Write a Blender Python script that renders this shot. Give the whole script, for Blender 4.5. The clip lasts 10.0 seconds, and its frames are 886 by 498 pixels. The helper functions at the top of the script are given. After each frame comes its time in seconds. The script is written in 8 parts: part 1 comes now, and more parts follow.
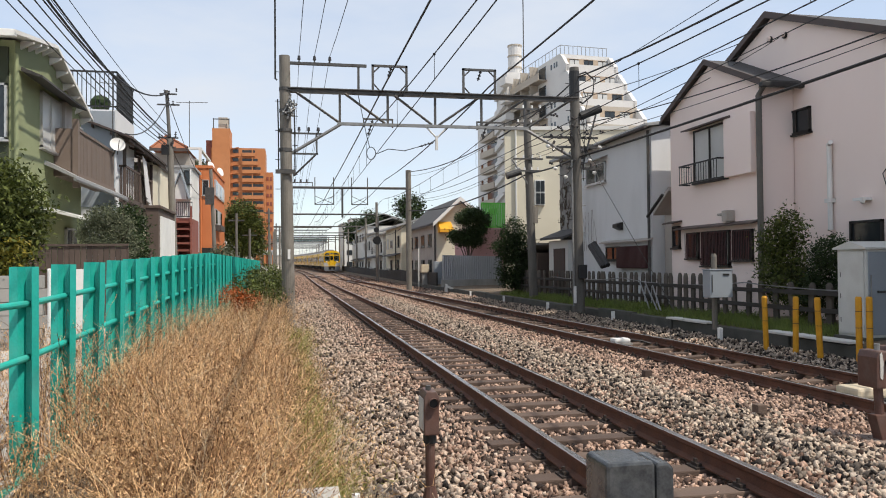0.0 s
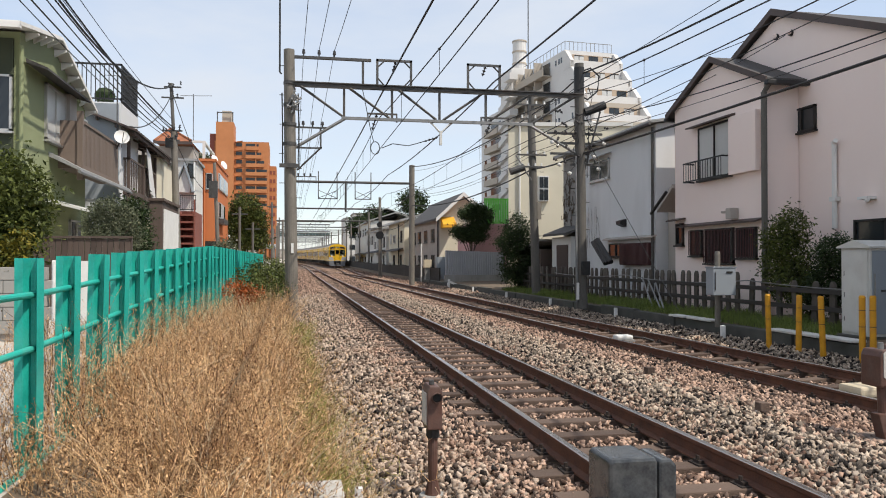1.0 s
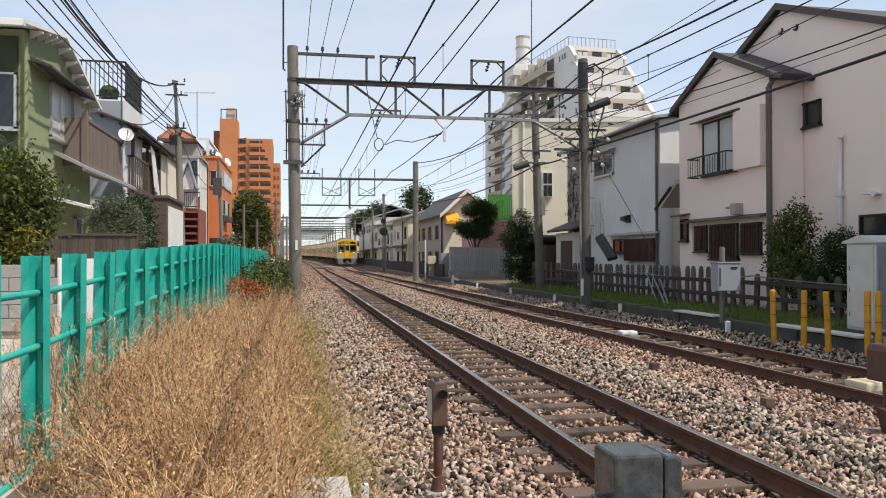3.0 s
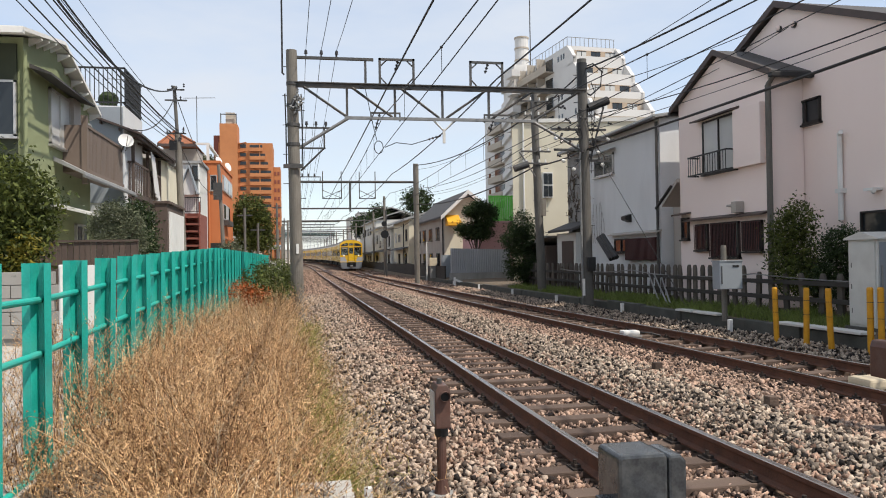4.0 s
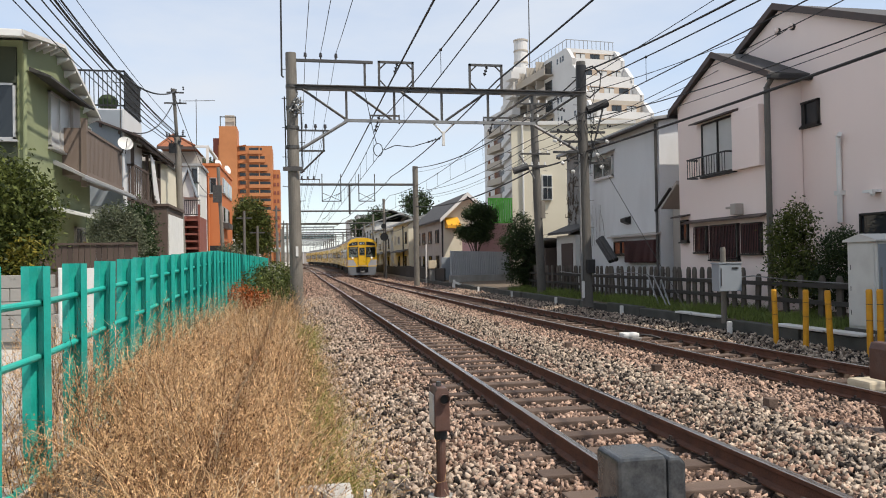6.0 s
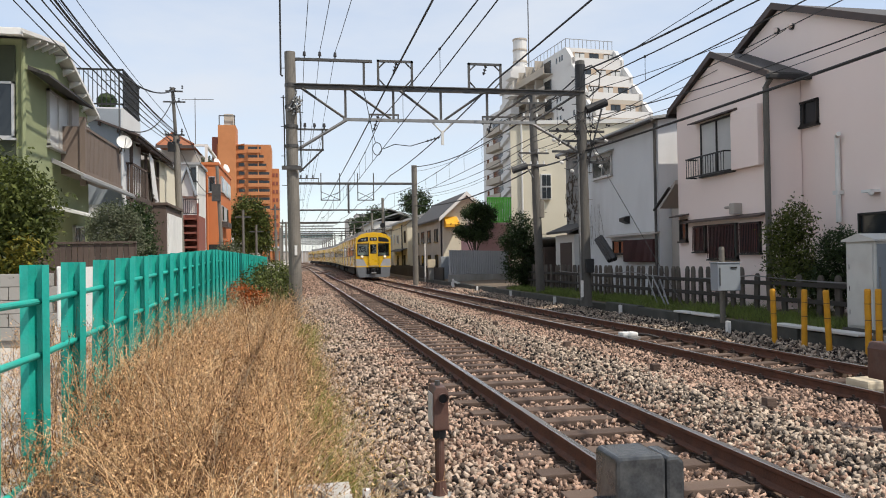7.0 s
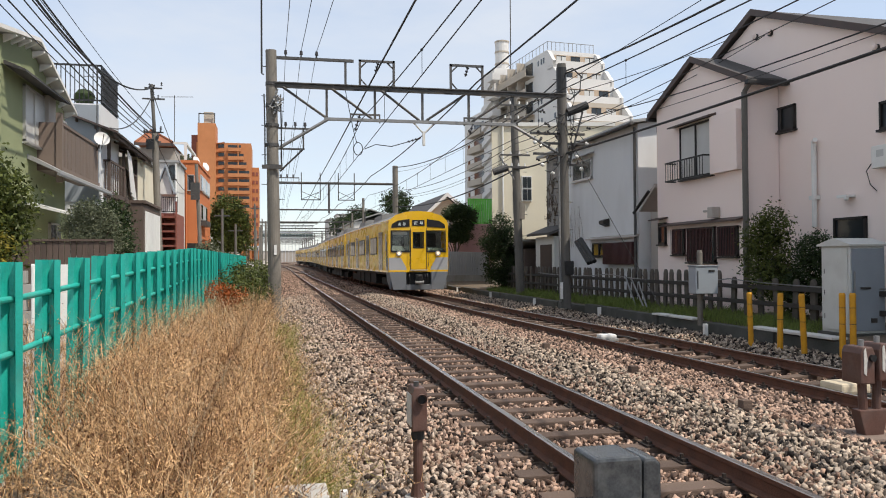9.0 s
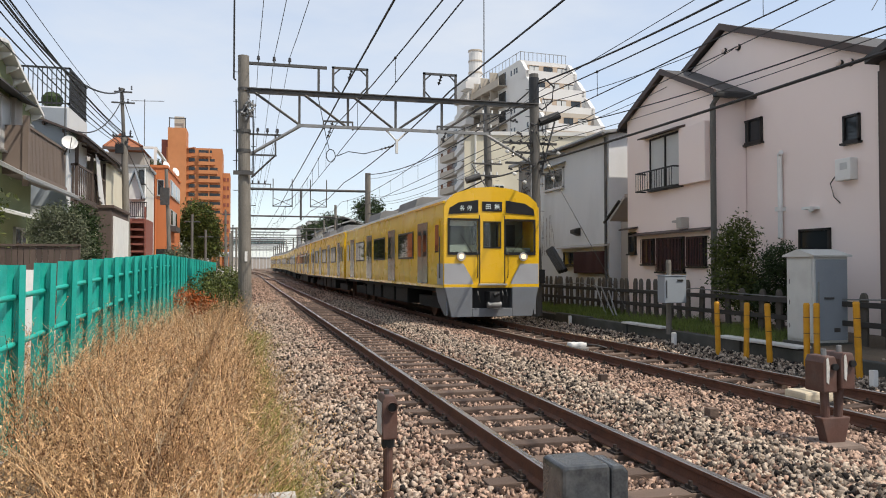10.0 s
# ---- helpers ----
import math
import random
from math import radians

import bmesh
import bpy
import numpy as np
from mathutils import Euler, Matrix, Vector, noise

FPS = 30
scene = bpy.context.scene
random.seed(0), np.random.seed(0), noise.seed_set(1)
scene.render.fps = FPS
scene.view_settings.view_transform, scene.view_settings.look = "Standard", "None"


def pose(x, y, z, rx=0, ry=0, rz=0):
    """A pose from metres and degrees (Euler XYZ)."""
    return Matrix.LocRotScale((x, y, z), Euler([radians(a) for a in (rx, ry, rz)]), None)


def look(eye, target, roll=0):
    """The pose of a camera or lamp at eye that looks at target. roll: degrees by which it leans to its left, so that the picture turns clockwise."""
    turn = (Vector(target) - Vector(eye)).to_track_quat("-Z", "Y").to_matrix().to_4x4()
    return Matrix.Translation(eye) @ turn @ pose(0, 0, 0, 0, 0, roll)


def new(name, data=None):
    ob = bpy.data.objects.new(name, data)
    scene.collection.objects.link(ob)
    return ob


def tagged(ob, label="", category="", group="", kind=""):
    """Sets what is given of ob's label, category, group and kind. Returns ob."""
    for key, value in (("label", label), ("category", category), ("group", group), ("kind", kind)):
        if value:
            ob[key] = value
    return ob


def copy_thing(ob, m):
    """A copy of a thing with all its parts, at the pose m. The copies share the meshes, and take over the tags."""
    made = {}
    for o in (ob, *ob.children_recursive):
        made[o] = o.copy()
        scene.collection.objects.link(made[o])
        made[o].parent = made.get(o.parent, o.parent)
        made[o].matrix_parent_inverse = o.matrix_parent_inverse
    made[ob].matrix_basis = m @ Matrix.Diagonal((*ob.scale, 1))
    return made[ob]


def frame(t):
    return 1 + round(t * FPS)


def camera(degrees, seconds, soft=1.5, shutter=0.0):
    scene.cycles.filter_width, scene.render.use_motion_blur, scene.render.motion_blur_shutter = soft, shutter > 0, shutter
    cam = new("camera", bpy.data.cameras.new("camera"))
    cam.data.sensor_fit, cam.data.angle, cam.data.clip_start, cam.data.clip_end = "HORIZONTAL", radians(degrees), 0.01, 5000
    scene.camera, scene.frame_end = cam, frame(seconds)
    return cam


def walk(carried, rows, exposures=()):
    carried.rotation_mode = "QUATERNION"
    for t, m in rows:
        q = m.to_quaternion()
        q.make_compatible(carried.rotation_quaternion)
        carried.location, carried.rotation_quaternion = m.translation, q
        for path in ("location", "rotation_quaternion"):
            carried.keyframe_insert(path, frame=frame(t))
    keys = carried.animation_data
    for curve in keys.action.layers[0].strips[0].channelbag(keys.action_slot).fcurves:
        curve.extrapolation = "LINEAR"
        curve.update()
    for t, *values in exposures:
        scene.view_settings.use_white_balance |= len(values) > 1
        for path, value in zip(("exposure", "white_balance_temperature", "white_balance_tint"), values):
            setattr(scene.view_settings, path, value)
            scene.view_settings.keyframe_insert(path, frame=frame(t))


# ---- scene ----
cam = camera(59.9, 10.0, soft=1.0)
PATH = [
    (0, (0.008, -0.003, 1.514), (0.401, 1.958, 1.553), -0.5),
    (0.5, (-0.001, -0.001, 1.516), (0.389, 1.96, 1.549), -0.3),
    (1, (-0.005, -0.001, 1.511), (0.381, 1.961, 1.538), -0.0),
    (1.5, (-0.007, 0.001, 1.513), (0.375, 1.964, 1.536), 0.2),
    (2, (-0.006, -0.002, 1.513), (0.374, 1.961, 1.532), 0.2),
    (2.5, (-0.014, -0.002, 1.513), (0.364, 1.962, 1.53), 0.1),
    (4, (-0.007, 0.006, 1.515), (0.366, 1.971, 1.537), -0.9),
    (4.5, (-0.01, 0.007, 1.515), (0.362, 1.971, 1.541), -1.1),
    (5, (-0.009, 0.008, 1.514), (0.364, 1.973, 1.543), -1.1),
    (5.5, (-0.005, 0.002, 1.515), (0.368, 1.966, 1.544), -1.0),
    (7, (-0.006, 0.0, 1.517), (0.371, 1.964, 1.543), -0.9),
    (7.5, (-0.004, 0.002, 1.517), (0.378, 1.965, 1.542), -0.8),
    (8, (-0.008, 0.004, 1.517), (0.384, 1.965, 1.542), -0.7),
    (8.5, (-0.003, 0.002, 1.515), (0.402, 1.96, 1.541), -0.6),
    (9, (-0.002, 0.009, 1.515), (0.425, 1.963, 1.543), -0.4),
    (9.5, (-0.002, 0.001, 1.517), (0.455, 1.948, 1.552), -0.2),
    (10, (-0.003, -0.016, 1.518), (0.494, 1.92, 1.566), -0.0),
]
walk(cam, [(t, look(eye, target, roll)) for t, eye, target, roll in PATH])

# ---- light ----
SUN_TO = Vector((0.52, -0.44, 1.0)).normalized()
world = bpy.data.worlds.new("sky")
scene.world = world
world.use_nodes = True
wn, wl = world.node_tree.nodes, world.node_tree.links
bg = wn["Background"]
sky = wn.new("ShaderNodeTexSky")
sky.sky_type, sky.sun_disc = "NISHITA", False
sky.sun_elevation, sky.sun_rotation = math.asin(SUN_TO.z), math.atan2(SUN_TO.x, SUN_TO.y)
sky.air_density, sky.dust_density, sky.ozone_density = 1.0, 0.5, 1.5
wc = wn.new("ShaderNodeTexCoord")
wm = wn.new("ShaderNodeMapping")
wm.inputs["Scale"].default_value = (1.0, 1.0, 3.2)
cloud = wn.new("ShaderNodeTexNoise")
cloud.inputs["Scale"].default_value, cloud.inputs["Detail"].default_value, cloud.inputs["Roughness"].default_value = 2.1, 8, 0.56
cr = wn.new("ShaderNodeValToRGB")
cr.color_ramp.elements[0].position, cr.color_ramp.elements[1].position = 0.36, 0.68
cr.color_ramp.elements[0].color, cr.color_ramp.elements[1].color = (0.5, 0.5, 0.5, 1), (0.98, 0.98, 0.98, 1)
wmix = wn.new("ShaderNodeMixRGB")
wmix.inputs[2].default_value = (3.95, 4.2, 4.6, 1)
wl.new(wc.outputs["Generated"], wm.inputs["Vector"])
wl.new(wm.outputs["Vector"], cloud.inputs["Vector"])
wl.new(cloud.outputs["Fac"], cr.inputs["Fac"])
wl.new(cr.outputs["Color"], wmix.inputs["Fac"])
wl.new(sky.outputs["Color"], wmix.inputs[1])
wl.new(wmix.outputs["Color"], bg.inputs["Color"])
bg.inputs["Strength"].default_value = 0.15
sun = new("sun", bpy.data.lights.new("sun", "SUN"))
sun.data.energy, sun.data.angle, sun.data.color = 3.6, radians(0.6), (1.0, 0.92, 0.81)
sun.matrix_world = look(SUN_TO * 50, (0, 0, 0))
scene.view_settings.exposure = 0.38


# ---- materials ----
def mat(name, a, b=None, rough=0.7, metal=0.0, scale=6.0, fine=60.0, bump=0.15, spec=0.4, depth=0.01, island=0.0,
        obj=0.0, stretch=None, stain=None, stain_amount=0.35, stain_scale=0.8, coat=0.0):
    """A surface with two colours mixed by two noises, stains at a larger size, and fine relief."""
    m = bpy.data.materials.new(name)
    m.use_nodes = True
    n, l = m.node_tree.nodes, m.node_tree.links
    p = n["Principled BSDF"]
    b = b or tuple(c * 0.72 for c in a)
    tc = n.new("ShaderNodeTexCoord")
    src = tc.outputs["Object"]
    if stretch:
        mp = n.new("ShaderNodeMapping")
        mp.inputs["Scale"].default_value = stretch
        l.new(src, mp.inputs["Vector"])
        src = mp.outputs["Vector"]

    def tex(s, d=5):
        t = n.new("ShaderNodeTexNoise")
        t.inputs["Scale"].default_value, t.inputs["Detail"].default_value = s, d
        l.new(src, t.inputs["Vector"])
        return t.outputs["Fac"]

    def math_node(op, x, y):
        k = n.new("ShaderNodeMath")
        k.operation = op
        for i, v in enumerate((x, y)):
            if isinstance(v, float):
                k.inputs[i].default_value = v
            else:
                l.new(v, k.inputs[i])
        return k.outputs[0]

    big, small = tex(scale), tex(fine, 3)
    fac = math_node("ADD", math_node("MULTIPLY", big, 0.6), math_node("MULTIPLY", small, 0.4))
    if island:
        g = n.new("ShaderNodeNewGeometry")
        fac = math_node("ADD", math_node("MULTIPLY", fac, 1.0 - island), math_node("MULTIPLY", g.outputs["Random Per Island"], island))
    if obj:
        o = n.new("ShaderNodeObjectInfo")
        fac = math_node("ADD", math_node("MULTIPLY", fac, 1.0 - obj), math_node("MULTIPLY", o.outputs["Random"], obj))
    ramp = n.new("ShaderNodeValToRGB")
    w = 0.17 if not (island or obj) else 0.3
    ramp.color_ramp.elements[0].position, ramp.color_ramp.elements[1].position = 0.5 - w, 0.5 + w
    ramp.color_ramp.elements[0].color, ramp.color_ramp.elements[1].color = (*b, 1), (*a, 1)
    l.new(fac, ramp.inputs["Fac"])
    col = ramp.outputs["Color"]
    if stain:
        s = n.new("ShaderNodeValToRGB")
        s.color_ramp.elements[0].position, s.color_ramp.elements[1].position = 0.48, 0.72
        s.color_ramp.elements[1].color = (stain_amount, stain_amount, stain_amount, 1)
        s.color_ramp.elements[0].color = (0, 0, 0, 1)
        l.new(tex(stain_scale, 8), s.inputs["Fac"])
        mx = n.new("ShaderNodeMixRGB")
        mx.inputs[2].default_value = (*stain, 1)
        l.new(s.outputs["Color"], mx.inputs["Fac"])
        l.new(col, mx.inputs[1])
        col = mx.outputs["Color"]
    l.new(col, p.inputs["Base Color"])
    p.inputs["Metallic"].default_value = metal
    p.inputs["Specular IOR Level"].default_value = spec
    p.inputs["Coat Weight"].default_value = coat
    rr = n.new("ShaderNodeMapRange")
    rr.inputs["To Min"].default_value, rr.inputs["To Max"].default_value = max(0.02, rough - 0.1), min(1, rough + 0.1)
    l.new(big, rr.inputs["Value"])
    l.new(rr.outputs["Result"], p.inputs["Roughness"])
    if bump:
        bp = n.new("ShaderNodeBump")
        bp.inputs["Strength"].default_value, bp.inputs["Distance"].default_value = bump, depth
        l.new(small, bp.inputs["Height"])
        l.new(bp.outputs["Normal"], p.inputs["Normal"])
    return m


def glass_mat(name, tint, rough=0.05, spec=0.5):
    m = bpy.data.materials.new(name)
    m.use_nodes = True
    p = m.node_tree.nodes["Principled BSDF"]
    p.inputs["Base Color"].default_value = (*tint, 1)
    p.inputs["Roughness"].default_value = rough
    p.inputs["Specular IOR Level"].default_value = spec
    return m


def clear_glass(name, tint, rough=0.02):
    m = bpy.data.materials.new(name)
    m.use_nodes = True
    p = m.node_tree.nodes["Principled BSDF"]
    p.inputs["Base Color"].default_value = (*tint, 1)
    p.inputs["Roughness"].default_value = rough
    p.inputs["Transmission Weight"].default_value = 1.0
    p.inputs["IOR"].default_value = 1.45
    return m


def glow_mat(name, colour, power):
    m = bpy.data.materials.new(name)
    m.use_nodes = True
    p = m.node_tree.nodes["Principled BSDF"]
    p.inputs["Base Color"].default_value = (*colour, 1)
    p.inputs["Emission Color"].default_value = (*colour, 1)
    p.inputs["Emission Strength"].default_value = power
    return m


def leaf_mat(name, a, b, trans=0.25, island=0.55):
    m = mat(name, a, b, rough=0.5, scale=1.2, fine=9, bump=0, island=island, spec=0.18)
    n, l = m.node_tree.nodes, m.node_tree.links
    p, out = n["Principled BSDF"], n["Material Output"]
    t = n.new("ShaderNodeBsdfTranslucent")
    mx = n.new("ShaderNodeMixShader")
    mx.inputs["Fac"].default_value = trans
    l.new(p.inputs["Base Color"].links[0].from_socket, t.inputs["Color"])
    l.new(p.outputs[0], mx.inputs[1])
    l.new(t.outputs[0], mx.inputs[2])
    l.new(mx.outputs[0], out.inputs["Surface"])
    return m


GROUND = mat("earth", (0.17, 0.125, 0.085), (0.09, 0.07, 0.05), 0.95, scale=1.1, fine=40, bump=0.6, depth=0.03)
# Ballast: the near-black ends put the shade of gaps between stones into the colour.
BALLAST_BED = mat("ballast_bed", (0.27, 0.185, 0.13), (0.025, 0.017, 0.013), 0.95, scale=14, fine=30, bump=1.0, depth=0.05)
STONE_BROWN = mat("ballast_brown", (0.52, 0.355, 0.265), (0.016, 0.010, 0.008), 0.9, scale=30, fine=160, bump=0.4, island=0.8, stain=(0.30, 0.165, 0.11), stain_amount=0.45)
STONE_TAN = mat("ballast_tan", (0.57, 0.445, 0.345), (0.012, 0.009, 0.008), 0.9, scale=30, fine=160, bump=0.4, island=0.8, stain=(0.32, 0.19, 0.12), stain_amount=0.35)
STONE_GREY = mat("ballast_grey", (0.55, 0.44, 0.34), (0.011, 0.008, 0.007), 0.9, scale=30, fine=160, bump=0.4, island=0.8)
LOT = mat("lot_concrete", (0.50, 0.47, 0.43), (0.37, 0.345, 0.31), 0.92, scale=0.9, fine=50, bump=0.3, stain=(0.25, 0.22, 0.19))
CONCRETE = mat("concrete", (0.33, 0.32, 0.30), (0.22, 0.21, 0.195), 0.88, scale=3, fine=70, bump=0.3, stain=(0.12, 0.115, 0.10), stretch=(1, 1, 0.3))
CURB_M = mat("old_concrete_dark", (0.10, 0.098, 0.088), (0.045, 0.046, 0.04), 0.92, scale=2.5, fine=60, bump=0.4, stain=(0.05, 0.06, 0.04))
BROWN_STONE = mat("rust_stained_concrete", (0.24, 0.185, 0.15), (0.15, 0.11, 0.09), 0.9, scale=5, fine=70, bump=0.4, stain=(0.12, 0.075, 0.055))
POLE_M = mat("concrete_pole", (0.23, 0.21, 0.18), (0.12, 0.108, 0.092), 0.85, scale=5, fine=80, bump=0.25, stretch=(1, 1, 0.25), stain=(0.11, 0.095, 0.08), stain_amount=0.5)
POLE_DARK = mat("weathered_pole", (0.15, 0.14, 0.125), (0.085, 0.08, 0.072), 0.88, scale=5, fine=80, bump=0.3, stretch=(1, 1, 0.25))
STEEL = mat("galvanised_steel", (0.115, 0.113, 0.11), (0.06, 0.06, 0.059), 0.55, 0.5, scale=8, fine=90, bump=0.08, stain=(0.15, 0.11, 0.08))
STEEL_LIGHT = mat("light_steel", (0.28, 0.28, 0.275), (0.18, 0.18, 0.175), 0.5, 0.4, scale=8, fine=90, bump=0.08)
DARK_METAL = mat("dark_metal", (0.035, 0.035, 0.036), (0.02, 0.02, 0.02), 0.5, 0.2, bump=0.1)
WIRE = mat("wire", (0.03, 0.03, 0.032), (0.02, 0.02, 0.02), 0.6, 0.1, bump=0)
RAIL_SIDE = mat("rail_rust", (0.17, 0.075, 0.045), (0.075, 0.036, 0.025), 0.8, 0.15, scale=7, fine=90, bump=0.35)
RAIL_TOP = mat("rail_head_polished", (0.52, 0.49, 0.46), (0.36, 0.31, 0.27), 0.27, 0.95, scale=3, fine=60, bump=0.03, stretch=(3, 0.2, 1))
SLEEPER = mat("sleeper", (0.15, 0.105, 0.08), (0.055, 0.036, 0.028), 0.92, scale=4, fine=70, bump=0.5, obj=0.4, stretch=(0.4, 2, 2))
CLIP_M = mat("rail_chair", (0.05, 0.037, 0.03), (0.025, 0.02, 0.018), 0.8, 0.2, bump=0.3)
TEAL = mat("teal_paint", (0.02, 0.42, 0.34), (0.012, 0.31, 0.25), 0.5, scale=5, fine=50, bump=0.1, stain=(0.16, 0.36, 0.30), stain_amount=0.35, stain_scale=4)
BROWN_BOX = mat("brown_paint", (0.12, 0.06, 0.045), (0.075, 0.037, 0.028), 0.5, scale=8, fine=70, bump=0.12, stain=(0.2, 0.17, 0.15), stain_amount=0.25, stain_scale=6)
WORN_WHITE = mat("worn_white_paint", (0.6, 0.58, 0.54), (0.42, 0.4, 0.36), 0.6, scale=9, bump=0.1)
GREY_BOX = mat("dark_grey_paint", (0.075, 0.08, 0.084), (0.035, 0.038, 0.041), 0.13, scale=6, fine=60, bump=0.1, stain=(0.2, 0.2, 0.19), stain_amount=0.3, stain_scale=9)
CABINET = mat("cabinet_paint", (0.60, 0.60, 0.56), (0.52, 0.52, 0.49), 0.45, scale=2, fine=60, bump=0.05, stain=(0.34, 0.32, 0.28), stain_amount=0.3, stain_scale=2.5)
BLUE_GREY = mat("blue_grey_paint", (0.29, 0.32, 0.35), (0.24, 0.265, 0.29), 0.5, scale=2, fine=60, bump=0.05)
YELLOW_POST = mat("yellow_plastic", (0.68, 0.33, 0.012), (0.52, 0.235, 0.01), 0.55, scale=5, fine=60, bump=0.1, stain=(0.3, 0.16, 0.03), stain_amount=0.35, stain_scale=6)
WHITE = mat("white_paint", (0.78, 0.77, 0.74), (0.66, 0.65, 0.62), 0.6, scale=3, fine=60, bump=0.06, stain=(0.5, 0.47, 0.42), stain_amount=0.3)
CREAM_BOX = mat("cream_plastic", (0.62, 0.53, 0.38), (0.5, 0.42, 0.3), 0.6, scale=4, bump=0.1)
PINK = mat("pink_stucco", (0.86, 0.735, 0.68), (0.82, 0.69, 0.64), 0.9, scale=0.9, fine=120, bump=0.35, depth=0.006, stain=(0.72, 0.60, 0.55), stain_amount=0.35, stain_scale=0.45, stretch=(1, 1, 0.5))
GREY_STUCCO = mat("grey_stucco", (0.68, 0.685, 0.69), (0.61, 0.615, 0.62), 0.9, scale=0.8, fine=110, bump=0.3, depth=0.006, stain=(0.40, 0.40, 0.39), stain_amount=0.45, stain_scale=0.6, stretch=(1, 1, 0.4))
ROUGH_GREY = mat("rough_mortar", (0.33, 0.32, 0.30), (0.2, 0.19, 0.18), 0.95, scale=3, fine=40, bump=0.7, depth=0.02, stain=(0.14, 0.13, 0.12))
CREAM = mat("cream_render", (0.66, 0.61, 0.48), (0.59, 0.54, 0.42), 0.9, scale=0.6, fine=70, bump=0.15, stain=(0.48, 0.43, 0.33), stain_amount=0.25, stain_scale=0.4)
WARM_GREY = mat("warm_grey_render", (0.43, 0.39, 0.35), (0.36, 0.325, 0.29), 0.9, scale=0.6, fine=70, bump=0.15, stain=(0.28, 0.25, 0.22))
OFFWHITE = mat("offwhite_render", (0.66, 0.65, 0.61), (0.57, 0.56, 0.53), 0.9, scale=0.6, fine=70, bump=0.15, stain=(0.45, 0.43, 0.4))
GREEN_HOUSE = mat("green_render", (0.27, 0.30, 0.165), (0.21, 0.235, 0.125), 0.85, scale=1.2, fine=80, bump=0.2, stain=(0.2, 0.225, 0.13), stain_amount=0.3)
# Darkened copy of the house green: eave shade put into the colour.
GREEN_SHADED = mat("shaded_green_wall", (0.05, 0.06, 0.038), (0.035, 0.042, 0.026), 0.85, scale=2, bump=0.2)
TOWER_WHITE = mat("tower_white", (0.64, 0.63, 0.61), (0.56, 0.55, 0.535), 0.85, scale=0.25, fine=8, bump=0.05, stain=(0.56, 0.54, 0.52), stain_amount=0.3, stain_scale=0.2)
# Darker beige counterpart of TOWER_WHITE, with shade put into the colour.
TOWER_SHADE = mat("tower_shade_beige", (0.44, 0.39, 0.325), (0.38, 0.335, 0.28), 0.85, scale=0.25, fine=8, bump=0.05)
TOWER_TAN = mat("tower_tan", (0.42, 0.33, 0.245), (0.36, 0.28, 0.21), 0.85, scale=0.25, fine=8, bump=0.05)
ORANGE = mat("orange_tile", (0.47, 0.19, 0.075), (0.39, 0.155, 0.06), 0.75, scale=0.5, fine=14, bump=0.1, stain=(0.36, 0.125, 0.04), stain_amount=0.3, stain_scale=0.15)
ORANGE_B = mat("orange_render", (0.52, 0.165, 0.055), (0.44, 0.135, 0.045), 0.75, scale=0.6, fine=30, bump=0.1, stain=(0.38, 0.12, 0.04), stain_amount=0.35, stain_scale=0.4)
ROOF_DARK = mat("roof_slate", (0.085, 0.08, 0.078), (0.05, 0.048, 0.047), 0.75, scale=3, fine=40, bump=0.4)
ROOF_BROWN = mat("roof_trim_brown", (0.085, 0.06, 0.052), (0.06, 0.043, 0.038), 0.6, scale=4, fine=60, bump=0.15)
ROOF_TILE = mat("terracotta", (0.33, 0.125, 0.06), (0.22, 0.085, 0.045), 0.8, scale=4, fine=40, bump=0.4)
ROOF_GREY = mat("grey_sheet_roof", (0.36, 0.36, 0.35), (0.27, 0.27, 0.265), 0.6, 0.2, scale=3, bump=0.1)
WOOD_DARK = mat("dark_wood", (0.12, 0.086, 0.07), (0.06, 0.043, 0.036), 0.8, scale=3, fine=60, bump=0.3, obj=0.35, stretch=(3, 3, 0.4))
BROWN_SLAT = mat("reddish_brown_lattice", (0.085, 0.032, 0.03), (0.055, 0.02, 0.02), 0.6, scale=6, bump=0.1)
BALCONY_BROWN = mat("brown_balcony_board", (0.19, 0.145, 0.115), (0.14, 0.105, 0.085), 0.7, scale=3, bump=0.1, obj=0.3)
PICKET = mat("mossy_concrete_picket", (0.14, 0.12, 0.10), (0.05, 0.044, 0.037), 0.92, scale=5, fine=60, bump=0.4, obj=0.35, stain=(0.22, 0.20, 0.17), stain_amount=0.3, stain_scale=3)
PICKET_DARK = mat("black_stained_wood", (0.05, 0.045, 0.04), (0.028, 0.025, 0.022), 0.9, scale=5, fine=60, bump=0.4, obj=0.3)
BLOCK = mat("concrete_block", (0.34, 0.325, 0.30), (0.25, 0.24, 0.22), 0.92, scale=4, fine=60, bump=0.35, obj=0.35)
GLASS = glass_mat("window_glass", (0.025, 0.03, 0.034), 0.06)
GLASS_PALE = mat("frosted_glass", (0.52, 0.52, 0.5), (0.44, 0.44, 0.43), 0.35, scale=1.5, bump=0.02, spec=0.6)
GLASS_DARK = glass_mat("train_glass", (0.012, 0.016, 0.017), 0.03, 0.5)
CAB_GLASS = clear_glass("cab_glass", (0.80, 0.86, 0.84))
CAB_GREEN = mat("cab_green_paint", (0.13, 0.165, 0.15), (0.10, 0.13, 0.12), 0.6, scale=3, bump=0.05)
FRAME_ALU = mat("aluminium_frame", (0.55, 0.54, 0.52), (0.46, 0.45, 0.43), 0.4, 0.5, bump=0.05)
